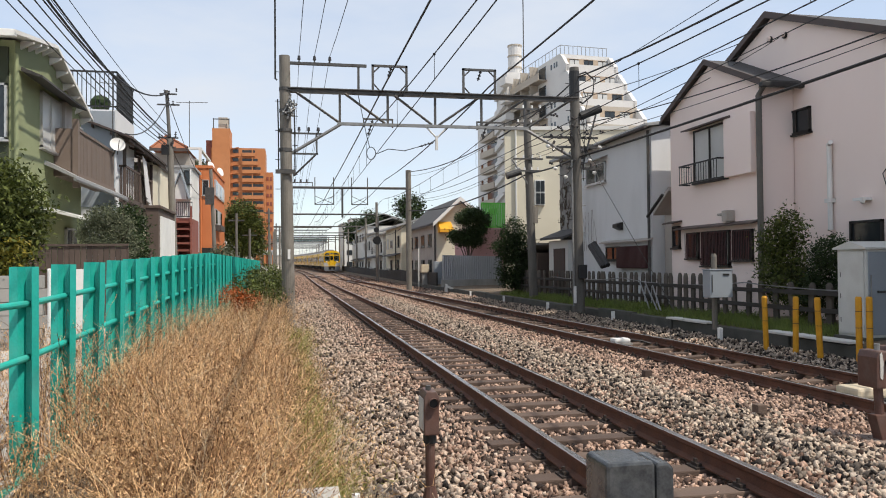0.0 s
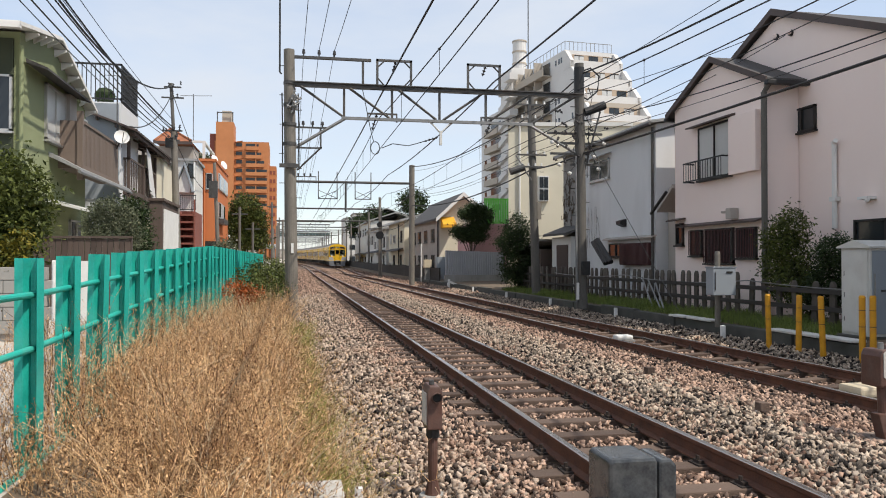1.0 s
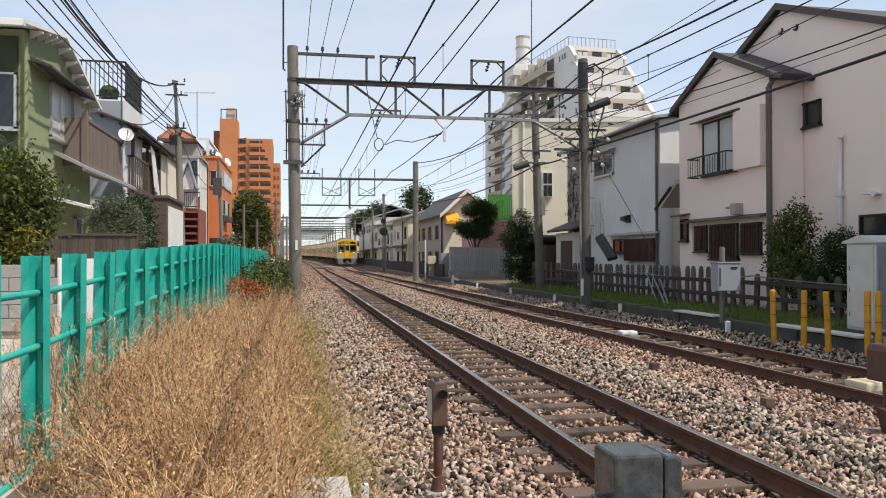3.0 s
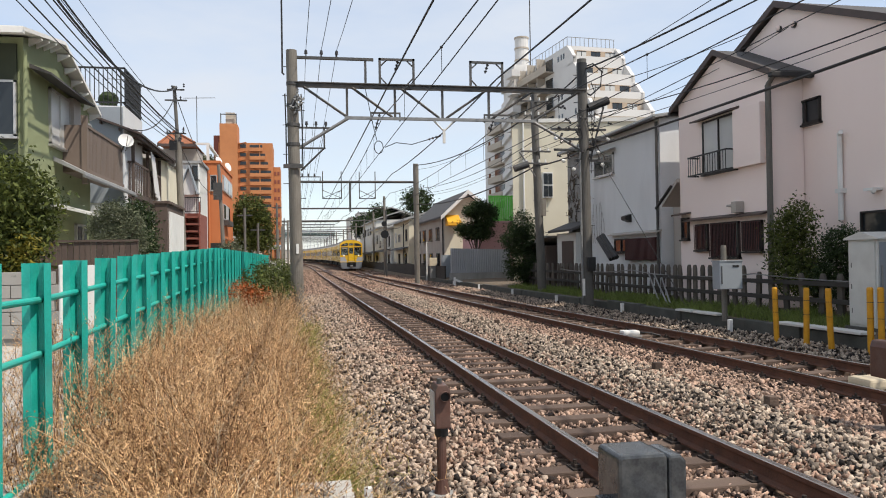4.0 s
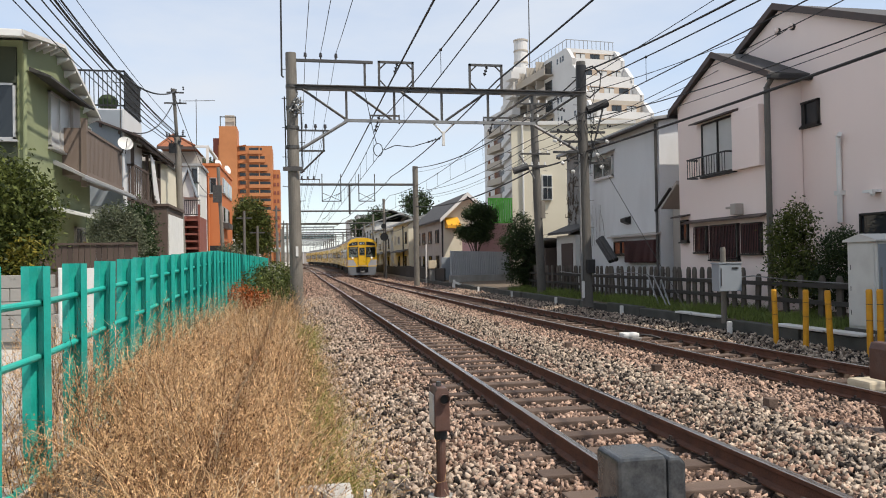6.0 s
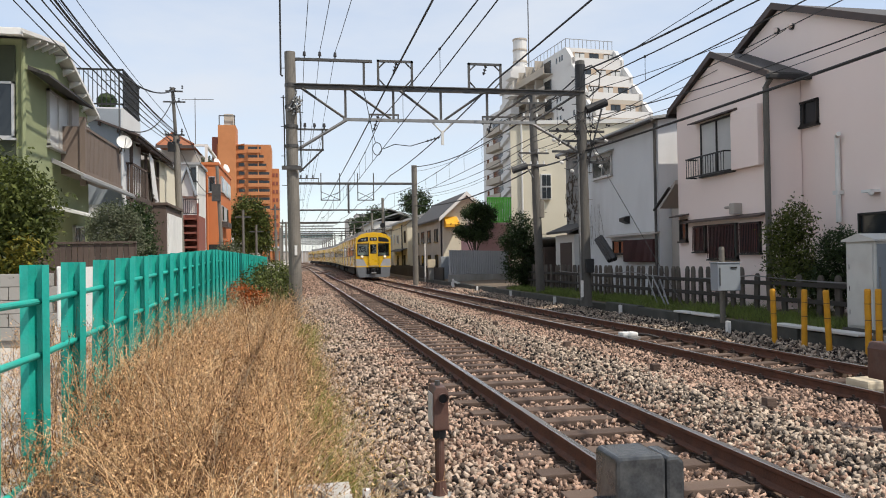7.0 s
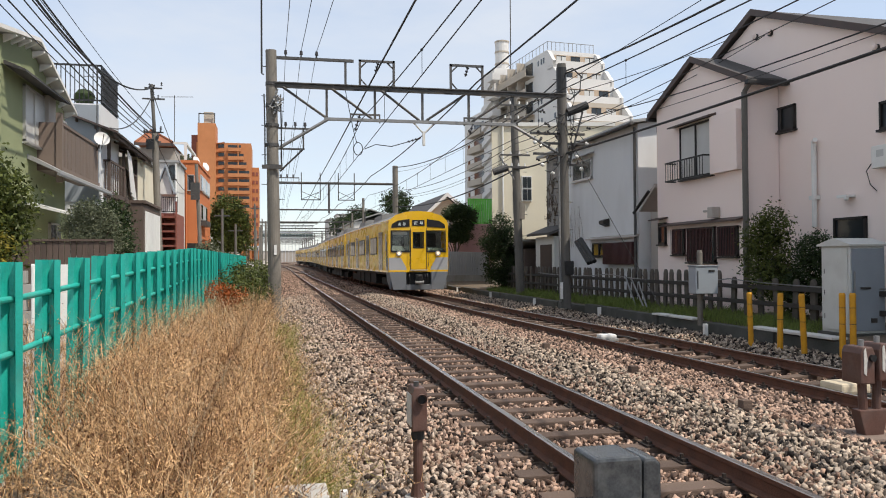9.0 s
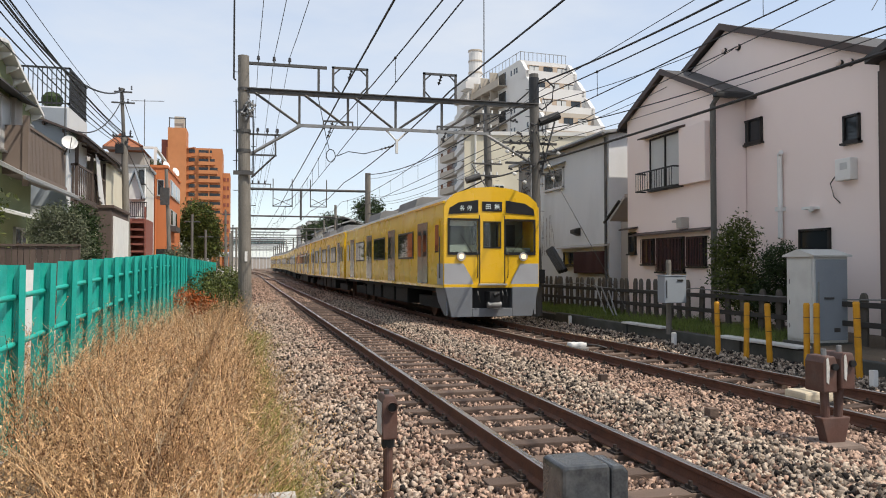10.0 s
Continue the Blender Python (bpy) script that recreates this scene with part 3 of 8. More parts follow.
def strip(x0, x1, y0, y1, power=1.0, edge=0.12):
    def f(n):
        y = y0 + (y1 - y0) * rng.random(n) ** power
        x = rng.uniform(x0, x1, n) + rng.normal(0, edge, n)
        return x, y
    return f


def sleeper_gaps(x, y, centre, cover):
    """Keeps stones in the cribs between sleepers, and off the rails."""
    c = np.array([centre(b) for b in y])
    k = ((y + 11 - 0.3) % 0.61)
    on_sleeper = (np.minimum(k, 0.61 - k) < 0.125) & (np.abs(x - c) < 0.62)
    on_rail = np.abs(np.abs(x - c) - 0.566) < 0.085
    return ~(on_rail | (on_sleeper & (rng.random(len(x)) > cover)))


def zone_of(x0, x1, y0, y1, power, edge, centre, cover=0.72):
    f = strip(x0, x1, y0, y1, power, edge)

    def g(n):
        x, y = f(n)
        keep = sleeper_gaps(x, y, centre, cover)
        return x[keep], y[keep]
    return g


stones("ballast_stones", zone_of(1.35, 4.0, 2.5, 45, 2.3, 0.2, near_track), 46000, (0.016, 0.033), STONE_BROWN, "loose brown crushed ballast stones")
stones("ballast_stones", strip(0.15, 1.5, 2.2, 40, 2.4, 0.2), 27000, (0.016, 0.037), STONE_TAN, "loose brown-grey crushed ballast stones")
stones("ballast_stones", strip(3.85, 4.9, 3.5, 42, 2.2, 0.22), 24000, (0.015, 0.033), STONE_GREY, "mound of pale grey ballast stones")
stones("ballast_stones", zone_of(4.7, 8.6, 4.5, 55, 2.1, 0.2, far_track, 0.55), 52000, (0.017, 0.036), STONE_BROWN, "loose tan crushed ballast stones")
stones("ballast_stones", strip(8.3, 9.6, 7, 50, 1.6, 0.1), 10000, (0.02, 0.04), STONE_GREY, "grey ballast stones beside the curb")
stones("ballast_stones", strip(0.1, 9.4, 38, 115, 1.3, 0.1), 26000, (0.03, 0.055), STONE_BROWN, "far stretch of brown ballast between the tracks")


# ---- dry weeds, grass ----
def ribbons(pts, width):
    """pts: (n, k, 3) polylines; returns verts and quads of ribbons that face anywhere."""
    n, k, _ = pts.shape
    side = rng.normal(size=(n, 1, 3)) * np.array([1, 1, 0.25])
    side /= np.linalg.norm(side, axis=2, keepdims=True)
    w = width * np.linspace(1, 0.45, k)[None, :, None]
    v = np.stack([pts - side * w, pts + side * w], 2).reshape(n, -1, 3)
    f = np.array([(2 * i, 2 * i + 1, 2 * i + 3, 2 * i + 2) for i in range(k - 1)])[None] + (2 * k * np.arange(n))[:, None, None]
    return v.reshape(-1, 3), f.reshape(-1, 4)


def join(blocks):
    vs, fs, o = [], [], 0
    for v, f in blocks:
        vs.append(v)
        fs.append(f + o)
        o += len(v)
    return np.concatenate(vs), np.concatenate(fs)


def weed_patch(name, rx, ry, n, height, material, label, lean=0.42, twigs=9, width=0.003, bare=False):
    x, y = rng.uniform(*rx, n), ry[0] + (ry[1] - ry[0]) * rng.random(n) ** 1.5
    if bare:
        keep = x > -1.0 - (y - 4.75) * 0.25
        x, y = x[keep], y[keep]
        n = len(x)
    z = np.array([ground_z(a, b) for a, b in zip(x, y)])
    lump = np.array([0.72 + 0.55 * noise.noise((a * 1.1, b * 1.1, 5)) for a, b in zip(x, y)])
    h = height * lump * rng.uniform(0.6, 1.15, n)
    # lower and sparser towards the near foot of the fence
    side = np.clip((x + 1.75) / 0.75, 0.22, 1.0)
    h *= side + (1 - side) * np.clip((y - 5.2) / 1.8, 0, 1)
    d = rng.normal(size=(n, 2)) * lean
    k = 5
    t = np.linspace(0, 1, k)
    pts = np.zeros((n, k, 3))
    pts[..., 0] = x[:, None] + d[:, :1] * t**1.5 * h[:, None] + rng.normal(0, 0.012, (n, k))
    pts[..., 1] = y[:, None] + d[:, 1:] * t**1.5 * h[:, None] + rng.normal(0, 0.012, (n, k))
    pts[..., 2] = z[:, None] + h[:, None] * t * (1 - 0.25 * np.abs(d).sum(1)[:, None] * t)
    blocks = [ribbons(pts, width)]
    for _ in range(twigs):
        tt = rng.uniform(0.25, 1.0, n)
        i = np.minimum((tt * (k - 1)).astype(int), k - 2)
        fr = (tt * (k - 1) - i)[:, None]
        p = pts[np.arange(n), i] * (1 - fr) + pts[np.arange(n), i + 1] * fr
        dirv = rng.normal(size=(n, 3)) * np.array([1, 1, 0.5]) + np.array([0, 0, 0.55])
        dirv /= np.linalg.norm(dirv, axis=1, keepdims=True)
        ln = (rng.uniform(0.03, 0.17, n) * (h / height))[:, None]
        mid = p + dirv * ln * 0.5 + rng.normal(0, 0.01, (n, 3))
        end = p + dirv * ln + np.array([0, 0, 0.02])
        blocks.append(ribbons(np.stack([p, mid, end], 1), width * 0.62))
        seed = end - dirv * 0.014
        blocks.append(ribbons(np.stack([seed, end], 1), width * 1.9))
    v, f = join(blocks)
    raw(name, v, f, material, label, "weeds")


weed_patch("dry_weeds", (-1.5, -0.02), (3.0, 11), 4400, 1.15, DRY, "tangled dry straw-brown weeds in front of the fence", twigs=30, bare=True)
weed_patch("dry_weeds", (-1.8, -0.1), (9, 25), 3600, 1.15, DRY, "tangled dry straw-brown weeds along the fence", twigs=14, width=0.004)
weed_patch("pale_dry_stalks", (-1.95, 0.0), (3.0, 16), 1300, 1.25, DRY_PALE, "pale dead stalks among the brown weeds", lean=0.5, twigs=5, bare=True)
weed_patch("half_dry_grass", (-0.15, 0.36), (5.3, 19), 2400, 0.6, DRY_GREEN, "yellow-green half dry grass at the ballast edge", lean=0.5, twigs=6)
weed_patch("dry_weeds", (-2.05, -1.45), (5.3, 12), 700, 1.3, DRY, "sparse dry weeds between the fence posts", lean=0.4, twigs=14)
weed_patch("dry_weeds", (-3.6, -1.95), (5.0, 13), 900, 0.75, DRY, "dry weeds behind the fence on the lot", lean=0.5, twigs=6)
weed_patch("green_weeds", (-1.75, -1.0), (3.1, 5.0), 160, 0.16, GRASS, "small green weeds at the foot of the fence", lean=0.9, twigs=3, width=0.006)
weed_patch("straw_litter", (-0.1, 0.65), (5.1, 11), 800, 0.18, DRY_PALE, "short pale straw on the gravel", lean=1.0, twigs=4)


def grass_patch(name, rx, ry, n, h, material, label):
    x, y = rng.uniform(*rx, n), rng.uniform(*ry, n)
    z = np.array([ground_z(a, b) for a, b in zip(x, y)])
    hh = h * rng.uniform(0.4, 1.2, n) * np.array([0.8 + 0.7 * noise.noise((a * 0.9, b * 0.9, 1)) for a, b in zip(x, y)])
    d = rng.normal(0, 0.45, (n, 2))
    t = np.linspace(0, 1, 3)
    pts = np.zeros((n, 3, 3))
    pts[..., 0] = x[:, None] + d[:, :1] * hh[:, None] * t**1.6
    pts[..., 1] = y[:, None] + d[:, 1:] * hh[:, None] * t**1.6
    pts[..., 2] = z[:, None] + hh[:, None] * t
    raw(name, *ribbons(pts, 0.006), material, label, "grass")


grass_patch("grass_strip", (9.9, 11.4), (13, 36), 24000, 0.2, GRASS, "bright green grass strip along the fence")


# ---- curb, markers ----
curb = thing("concrete_curb", (9.7, 10, -0.4), "low dark weathered concrete retaining curb beside the track", "curb", kind="structure")
y = 4.0
while y < 60:
    ln = 2.4
    x = 9.7 + 0.015 * rng.normal()
    part("curb_block", S().box(x, x + 0.22, y, y + ln - 0.02, -0.5, 0.02 + 0.012 * rng.normal()), CURB_M, curb, bevel=0.02)
    y += ln
lid = thing("cable_trough_lids", (9.8, 13, 0.03), "row of pale concrete trough lids on the curb", "trough lid", kind="structure")
for y, w in ((11.9, 0.9), (12.85, 0.85), (13.7, 0.7), (16.6, 1.1), (17.8, 0.8)):
    part("lid", S().box(9.66, 9.98, y, y + w, 0.035, 0.085), OFFWHITE, lid, bevel=0.012)


def marker(x, y, h=0.24, w=0.09):
    z = ground_z(x, y)
    solid("white_marker_post", S().box(-w / 2, w / 2, -w / 2, w / 2, -0.06, h), WHITE, "short white concrete boundary marker beside the track", "marker", (x, y, z), group="white markers", bevel=0.01)


for x, y in ((9.0, 9.45), (9.44, 15.65), (9.6, 21.8), (9.5, 27.5), (9.5, 33.5), (9.5, 40), (9.55, 47)):
    marker(x, y, 0.27)


# ---- right-hand houses ----
def gable_house(root, x0, x1, y0, y1, z0, eave, peak, ymid, wall_mat, roof_mat, trim_mat, over=0.45, thick=0.12, front=0.4):
    """Walls with a gable towards -x, and a two-slope roof whose ridge runs along x."""
    s = S().prism([(y0, z0), (y1, z0), (y1, eave), (ymid, peak - 0.1), (y0, eave)], "x", x0, x1)
    body = part("wall", s, wall_mat, root)
    k0, k1 = (peak - eave) / (ymid - y0), (peak - eave) / (y1 - ymid)
    a, b = (y0 - over, eave - k0 * over), (y1 + over, eave - k1 * over)
    m = (ymid, peak)
    for p, q in ((a, m), (m, b)):
        part("roof", S().prism([p, q, (q[0], q[1] + thick), (p[0], p[1] + thick)], "x", x0 - front, x1 + 0.3), roof_mat, root)
        part("bargeboard", S().prism([(p[0], p[1] - 0.07), (q[0], q[1] - 0.07), (q[0], q[1] + thick + 0.03), (p[0], p[1] + thick + 0.03)], "x", x0 - front - 0.05, x0 - front - 0.003), trim_mat, root)
    return body


def pink_house():
    r = thing("pink_house", (12.8, 18, 0.1), "two-storey pink stucco house with brown gables behind the fence", "house")
    gable_house(r, 12.8, 21, 13.15, 23.4, -0.2, 6.0, 8.15, 18.5, PINK, ROOF_DARK, ROOF_BROWN, over=0.4, thick=0.08, front=0.14)
    gable_house(r, 11.8, 12.78, 17.6, 22.25, -0.2, 6.15, 7.2, 19.95, PINK, ROOF_DARK, ROOF_BROWN, over=0.32, thick=0.07, front=0.12)
    x = 11.8
    w = window_x(r, x, 19.05, 20.75, 3.82, 5.36, frame_mat=FRAME_DARK, pane_mat=GLASS_PALE)
    part("window_hood", S().prism([(x, 5.43), (x - 0.28, 5.38), (x - 0.28, 5.42), (x, 5.5)], "y", 18.9, 21.1), ROOF_BROWN, w)
    sb = S().box(x - 0.16, x, 17.75, 19.0, 3.8, 5.38)
    part("shutter_box", sb, PINK, r, bevel=0.015)
    rail = part("window_railing", S().box(x - 0.36, x - 0.33, 19.0, 21.1, 4.32, 4.36).box(x - 0.36, x - 0.33, 19.0, 21.1, 3.78, 3.82).box(x - 0.36, x, 21.07, 21.1, 4.32, 4.36).box(x - 0.36, x, 21.07, 21.1, 3.78, 3.82).box(x - 0.36, x, 19.0, 19.03, 4.32, 4.36), DARK_METAL, r, "black metal window railing")
    for i in range(16):
        y = 19.05 + i * 0.135
        part("bar", S().box(x - 0.352, x - 0.338, y - 0.008, y + 0.008, 3.82, 4.32), DARK_METAL, rail)
    for y0, y1, z0, z1 in ((20.55, 21.25, 1.62, 2.38), (18.95, 20.4, 1.4, 2.38), (17.9, 18.8, 1.55, 2.36)):
        f = window_x(r, x, y0, y1, z0, z1, frame_mat=FRAME_DARK, panes=2)
        n = int((y1 - y0) / 0.075)
        for i in range(n):
            y = y0 + 0.05 + i * 0.075
            part("lattice_bar", S().box(x - 0.13, x - 0.115, y, y + 0.02, z0 + 0.02, z1 - 0.02), BROWN_SLAT, f)
    part("canopy", S().prism([(x, 2.53), (x - 0.24, 2.47), (x - 0.24, 2.51), (x, 2.59)], "y", 17.65, 21.75), ROOF_BROWN, r, "thin brown canopy")
    window_x(r, x, 22.0 - 0.32, 22.12, 1.95, 2.62, frame_mat=FRAME_DARK, panes=1)
    part("canopy", S().prism([(x, 2.74), (x - 0.3, 2.68), (x - 0.3, 2.72), (x, 2.79)], "y", 21.9 - 0.3, 22.3), ROOF_BROWN, r)
    dp = S().tube((x - 0.07, 17.5, 0.1), (x - 0.07, 17.5, 5.75), 0.075, 10).tube((x - 0.07, 17.5, 5.75), (x - 0.07, 17.25, 5.93), 0.06, 8)
    part("downpipe", dp, POLE_DARK, r, "dark grey downpipe")
    part("gutter", S().box(x - 0.2, x + 1.0, 17.15, 17.3, 5.89, 6.01), DARK_METAL, r, bevel=0.02)
    part("gutter", S().box(x - 0.15, x + 1.0, 22.56, 22.7, 5.89, 6.01), DARK_METAL, r, bevel=0.02)
    x = 12.8
    window_x(r, x, 16.92, 18.0, 4.75, 5.38, frame_mat=FRAME_DARK)
    window_x(r, x, 13.7, 14.16, 4.25, 4.85, frame_mat=FRAME_DARK, panes=1)
    window_x(r, x, 14.6, 15.6, 1.7, 2.42, frame_mat=FRAME_DARK, panes=1)
    for y, z in ((18.5, 7.5), (17.88, 7.43), (14.25, 6.05), (13.95, 6.0)):
        v = S().tube((x, y, z), (x - 0.06, y, z), 0.085, 12)
        part("vent_cap", v, FRAME_DARK, r)
        part("vent_hood", S().tube((x - 0.06, y, z + 0.02), (x - 0.13, y, z + 0.0), 0.08, 12, 0.05), PINK, r)
    part("vent_pipe", S().tube((x - 0.08, 16.2, 2.25), (x - 0.08, 16.2, 4.32), 0.06, 10).tube((x - 0.08, 16.2, 4.3), (x - 0.2, 16.0, 4.32), 0.055, 8).box(x - 0.16, x, 16.1, 16.3, 2.9, 3.0), WHITE, r, "white plastic pipe")
    m = part("meter_box", S().box(x - 0.2, x, 13.8, 14.25, 3.42, 3.9), WHITE, r, "white electric meter box", bevel=0.02)
    part("meter_window", S().box(x - 0.205, x - 0.198, 13.9, 14.1, 3.65, 3.8), GLASS_PALE, m)
    part("cable", S().line([(x - 0.05, 14.25, 3.7), (x - 0.1, 14.5, 3.4), (x - 0.05, 14.45, 3.1), (x - 0.02, 14.3, 2.95)], 0.012), WIRE, m)
    part("wall_lamp", S().box(x - 0.25, x, 14.95, 15.25, 2.86, 2.92).ball((x - 0.2, 15.0, 2.84), 0.06), WHITE, r)
    part("extractor_hood", S().box(11.55, 11.8, 18.75, 19.0, 2.6, 2.9).box(11.62, 11.8, 19.0, 19.35, 2.78, 2.84), WARM_GREY, r, "weathered metal extractor hood", bevel=0.02)
    part("corner_trim", S().box(12.72, 12.9, 13.06, 13.15, -0.1, 5.6), ROOF_BROWN, r)
    # small tiled lean-to at the far corner
    part("porch_roof", S().prism([(22.25, 3.75), (23.3, 3.05), (23.3, 3.15), (22.25, 3.87)], "x", 11.7, 12.5), WARM_GREY, r)
    part("porch_gutter", S().tube((11.5, 23.3, 3.0), (11.5, 22.25, 3.62), 0.05, 8), DARK_METAL, r)
    part("antenna", S().tube((14, 14.2, 6.2), (14, 14.2, 8.1), 0.02, 6).line([(13.6, 14.2, 7.3), (14.0, 14.2, 7.9), (14.4, 14.2, 7.3)], 0.01), STEEL, r)


def grey_house():
    r = thing("grey_house", (12.2, 27.5, 0.1), "plain two-storey grey stucco house with sheet-metal roof", "house")
    part("wall", S().prism([(12.2, -0.2), (19, -0.2), (19, 7.2), (12.2, 6.15)], "y", 24.35, 30.9), GREY_STUCCO, r)
    ro = part("roof", S().prism([(11.9, 6.14), (19.2, 7.28), (19.2, 7.31), (11.9, 6.17)], "y", 24.1, 31.0), ROOF_GREY, r, "corrugated grey roof sheets")
    for i in range(46):
        y = 24.1 + i * 0.15
        part("rib", S().prism([(11.85, 6.172), (19.2, 7.312), (19.2, 7.37), (11.85, 6.23)], "y", y, y + 0.08), ROOF_GREY, ro)
    part("gutter", S().tube((11.82, 24.0, 6.1), (11.82, 31.0, 6.1), 0.06, 8), STEEL, r)
    part("downpipe", S().tube((12.12, 24.45, 0.1), (12.12, 24.45, 6.05), 0.05, 8), STEEL, r)
    x = 12.2
    w = window_x(r, x, 28.2, 30.15, 4.7, 5.5, frame_mat=FRAME_ALU)
    part("window_hood", S().prism([(x, 5.66), (x - 0.3, 5.58), (x - 0.3, 5.62), (x, 5.72)], "y", 28.05, 30.35), ROOF_GREY, w)
    f = part("lattice_window", S().box(x - 0.16, x, 24.55, 26.95, 1.3, 2.1), BROWN_SLAT, r, "reddish brown slatted window guard")
    for i in range(26):
        y = 24.58 + i * 0.092
        part("slat", S().box(x - 0.19, x - 0.162, y, y + 0.05, 1.32, 2.08), BROWN_SLAT, f)
    window_x(r, x, 27.0, 28.2, 1.6, 2.12, frame_mat=FRAME_DARK)
    part("canopy", S().prism([(x, 2.3), (x - 0.22, 2.24), (x - 0.22, 2.28), (x, 2.36)], "y", 24.3, 28.5), WARM_GREY, r)
    part("vent_hood", S().prism([(x, 2.72), (x - 0.25, 2.82), (x - 0.25, 2.94), (x, 3.02)], "y", 26.7, 27.1), FRAME_DARK, r)
    # dead vines on the wall
    for i in range(7):
        y = 29.2 + i * 0.25
        pts = [(x - 0.03, y, 2.0)]
        for k in range(7):
            pts.append((x - 0.03, pts[-1][1] + rng.normal(0, 0.035), pts[-1][2] + rng.uniform(0.12, 0.34)))
        part("vine", S().line(pts, 0.006, 4), VINE, r)

    o = thing("old_mortar_house", (12.4, 32.5, 0.1), "narrow old house with rough vine-covered mortar wall", "house")
    part("wall", S().box(12.4, 17, 30.95, 34.0, -0.2, 6.2), ROUGH_GREY, o)
    part("roof", S().prism([(12.0, 6.2), (17.2, 6.9), (17.2, 7.0), (12.0, 6.32)], "y", 30.9, 34.3), ROOF_GREY, o)
    part("porch", S().box(11.7, 12.4, 31.2, 33.6, -0.1, 2.5), OFFWHITE, o)
    part("porch_roof", S().prism([(11.4, 2.55), (12.45, 2.95), (12.45, 3.05), (11.4, 2.65)], "y", 30.9, 34.0), ROOF_DARK, o)
    part("door", S().box(11.66, 11.72, 31.5, 32.9, 0.1, 2.15), WOOD_DARK, o, bevel=0.01)
    for i in range(40):
        y, z = rng.uniform(31, 33.9), rng.uniform(2.9, 5.2)
        pts = [(12.37, y, z)]
        for k in range(6):
            pts.append((12.37, pts[-1][1] + rng.normal(0, 0.15), pts[-1][2] + rng.normal(0.06, 0.15)))
        part("vine", S().line(pts, 0.016, 4), VINE, o)

    d = thing("dark_shed", (11.5, 35, 0.1), "dark brown timber shed with sloping roof", "shed")
    part("wall", S().box(11.4, 13.5, 34.3, 37.5, -0.2, 2.0), WOOD_DARK, d)
    part("roof", S().prism([(34.1, 2.35), (38, 1.75), (38, 1.85), (34.1, 2.45)], "x", 11.2, 13.7), ROUGH_GREY, d)

    t = thing("white_house", (15.5, 24, 0.1), "white house with a grey lean-to between its neighbours", "house")
    part("wall", S().box(15.2, 20, 24.2, 30, -0.2, 7.0), OFFWHITE, t)
    part("wall_return", S().box(12.6, 20, 23.6, 24.25, -0.2, 3.9), WARM_GREY, t)
    window_x(t, 15.2, 24.3, 26.2, 5.2, 6.1, frame_mat=FRAME_ALU)
    part("roof", S().prism([(14.8, 7.0), (20.2, 7.5), (20.2, 7.6), (14.8, 7.1)], "y", 23.9, 30.2), ROOF_GREY, t)


def brown_neighbour():
    r = thing("brown_house", (12.6, 9, 0.1), "dark brown boarded house next to the pink house", "house")
    part("wall", S().box(12.7, 20, 4.5, 12.95, -0.2, 5.7), ROOF_BROWN, r)
    part("corner_post", S().box(12.6, 12.72, 12.8, 12.98, -0.1, 5.75), WOOD_DARK, r)
    part("roof", S().prism([(4.0, 5.7), (8.7, 7.3), (13.05, 5.7), (13.05, 5.85), (8.7, 7.45), (4.0, 5.85)], "x", 12.3, 20.3), ROOF_DARK, r)


pink_house()
grey_house()
brown_neighbour()


def cream_building():
    r = thing("cream_building", (12.2, 42, 0.1), "tall plain cream rendered building with ornate small window", "building")
    plan = [(12.1, 42.2), (19.0, 40.9), (22.0, 52.0), (15.6, 54.0)]
    part("wall", S().prism(plan, "z", -0.2, 9.1), CREAM, r)
    part("parapet", S().prism([(12.02, 42.1), (19.05, 40.8), (22.1, 52.1), (15.55, 54.1)], "z", 9.1, 9.32), OFFWHITE, r)
    f = part("ornate_window", S().box(13.7, 14.3, 41.6, 41.85, 4.8, 6.25), OFFWHITE, r, "white cross-latticed window")
    for i in range(4):
        part("pane", S().box(13.75 + 0.27 * (i % 2), 13.98 + 0.27 * (i % 2), 41.57, 41.595, 4.87 + 0.7 * (i // 2), 5.48 + 0.7 * (i // 2)), GLASS, f)
    part("downpipe", S().tube((12.7, 42.0, 0), (12.7, 42.0, 9.1), 0.06, 8), OFFWHITE, r)


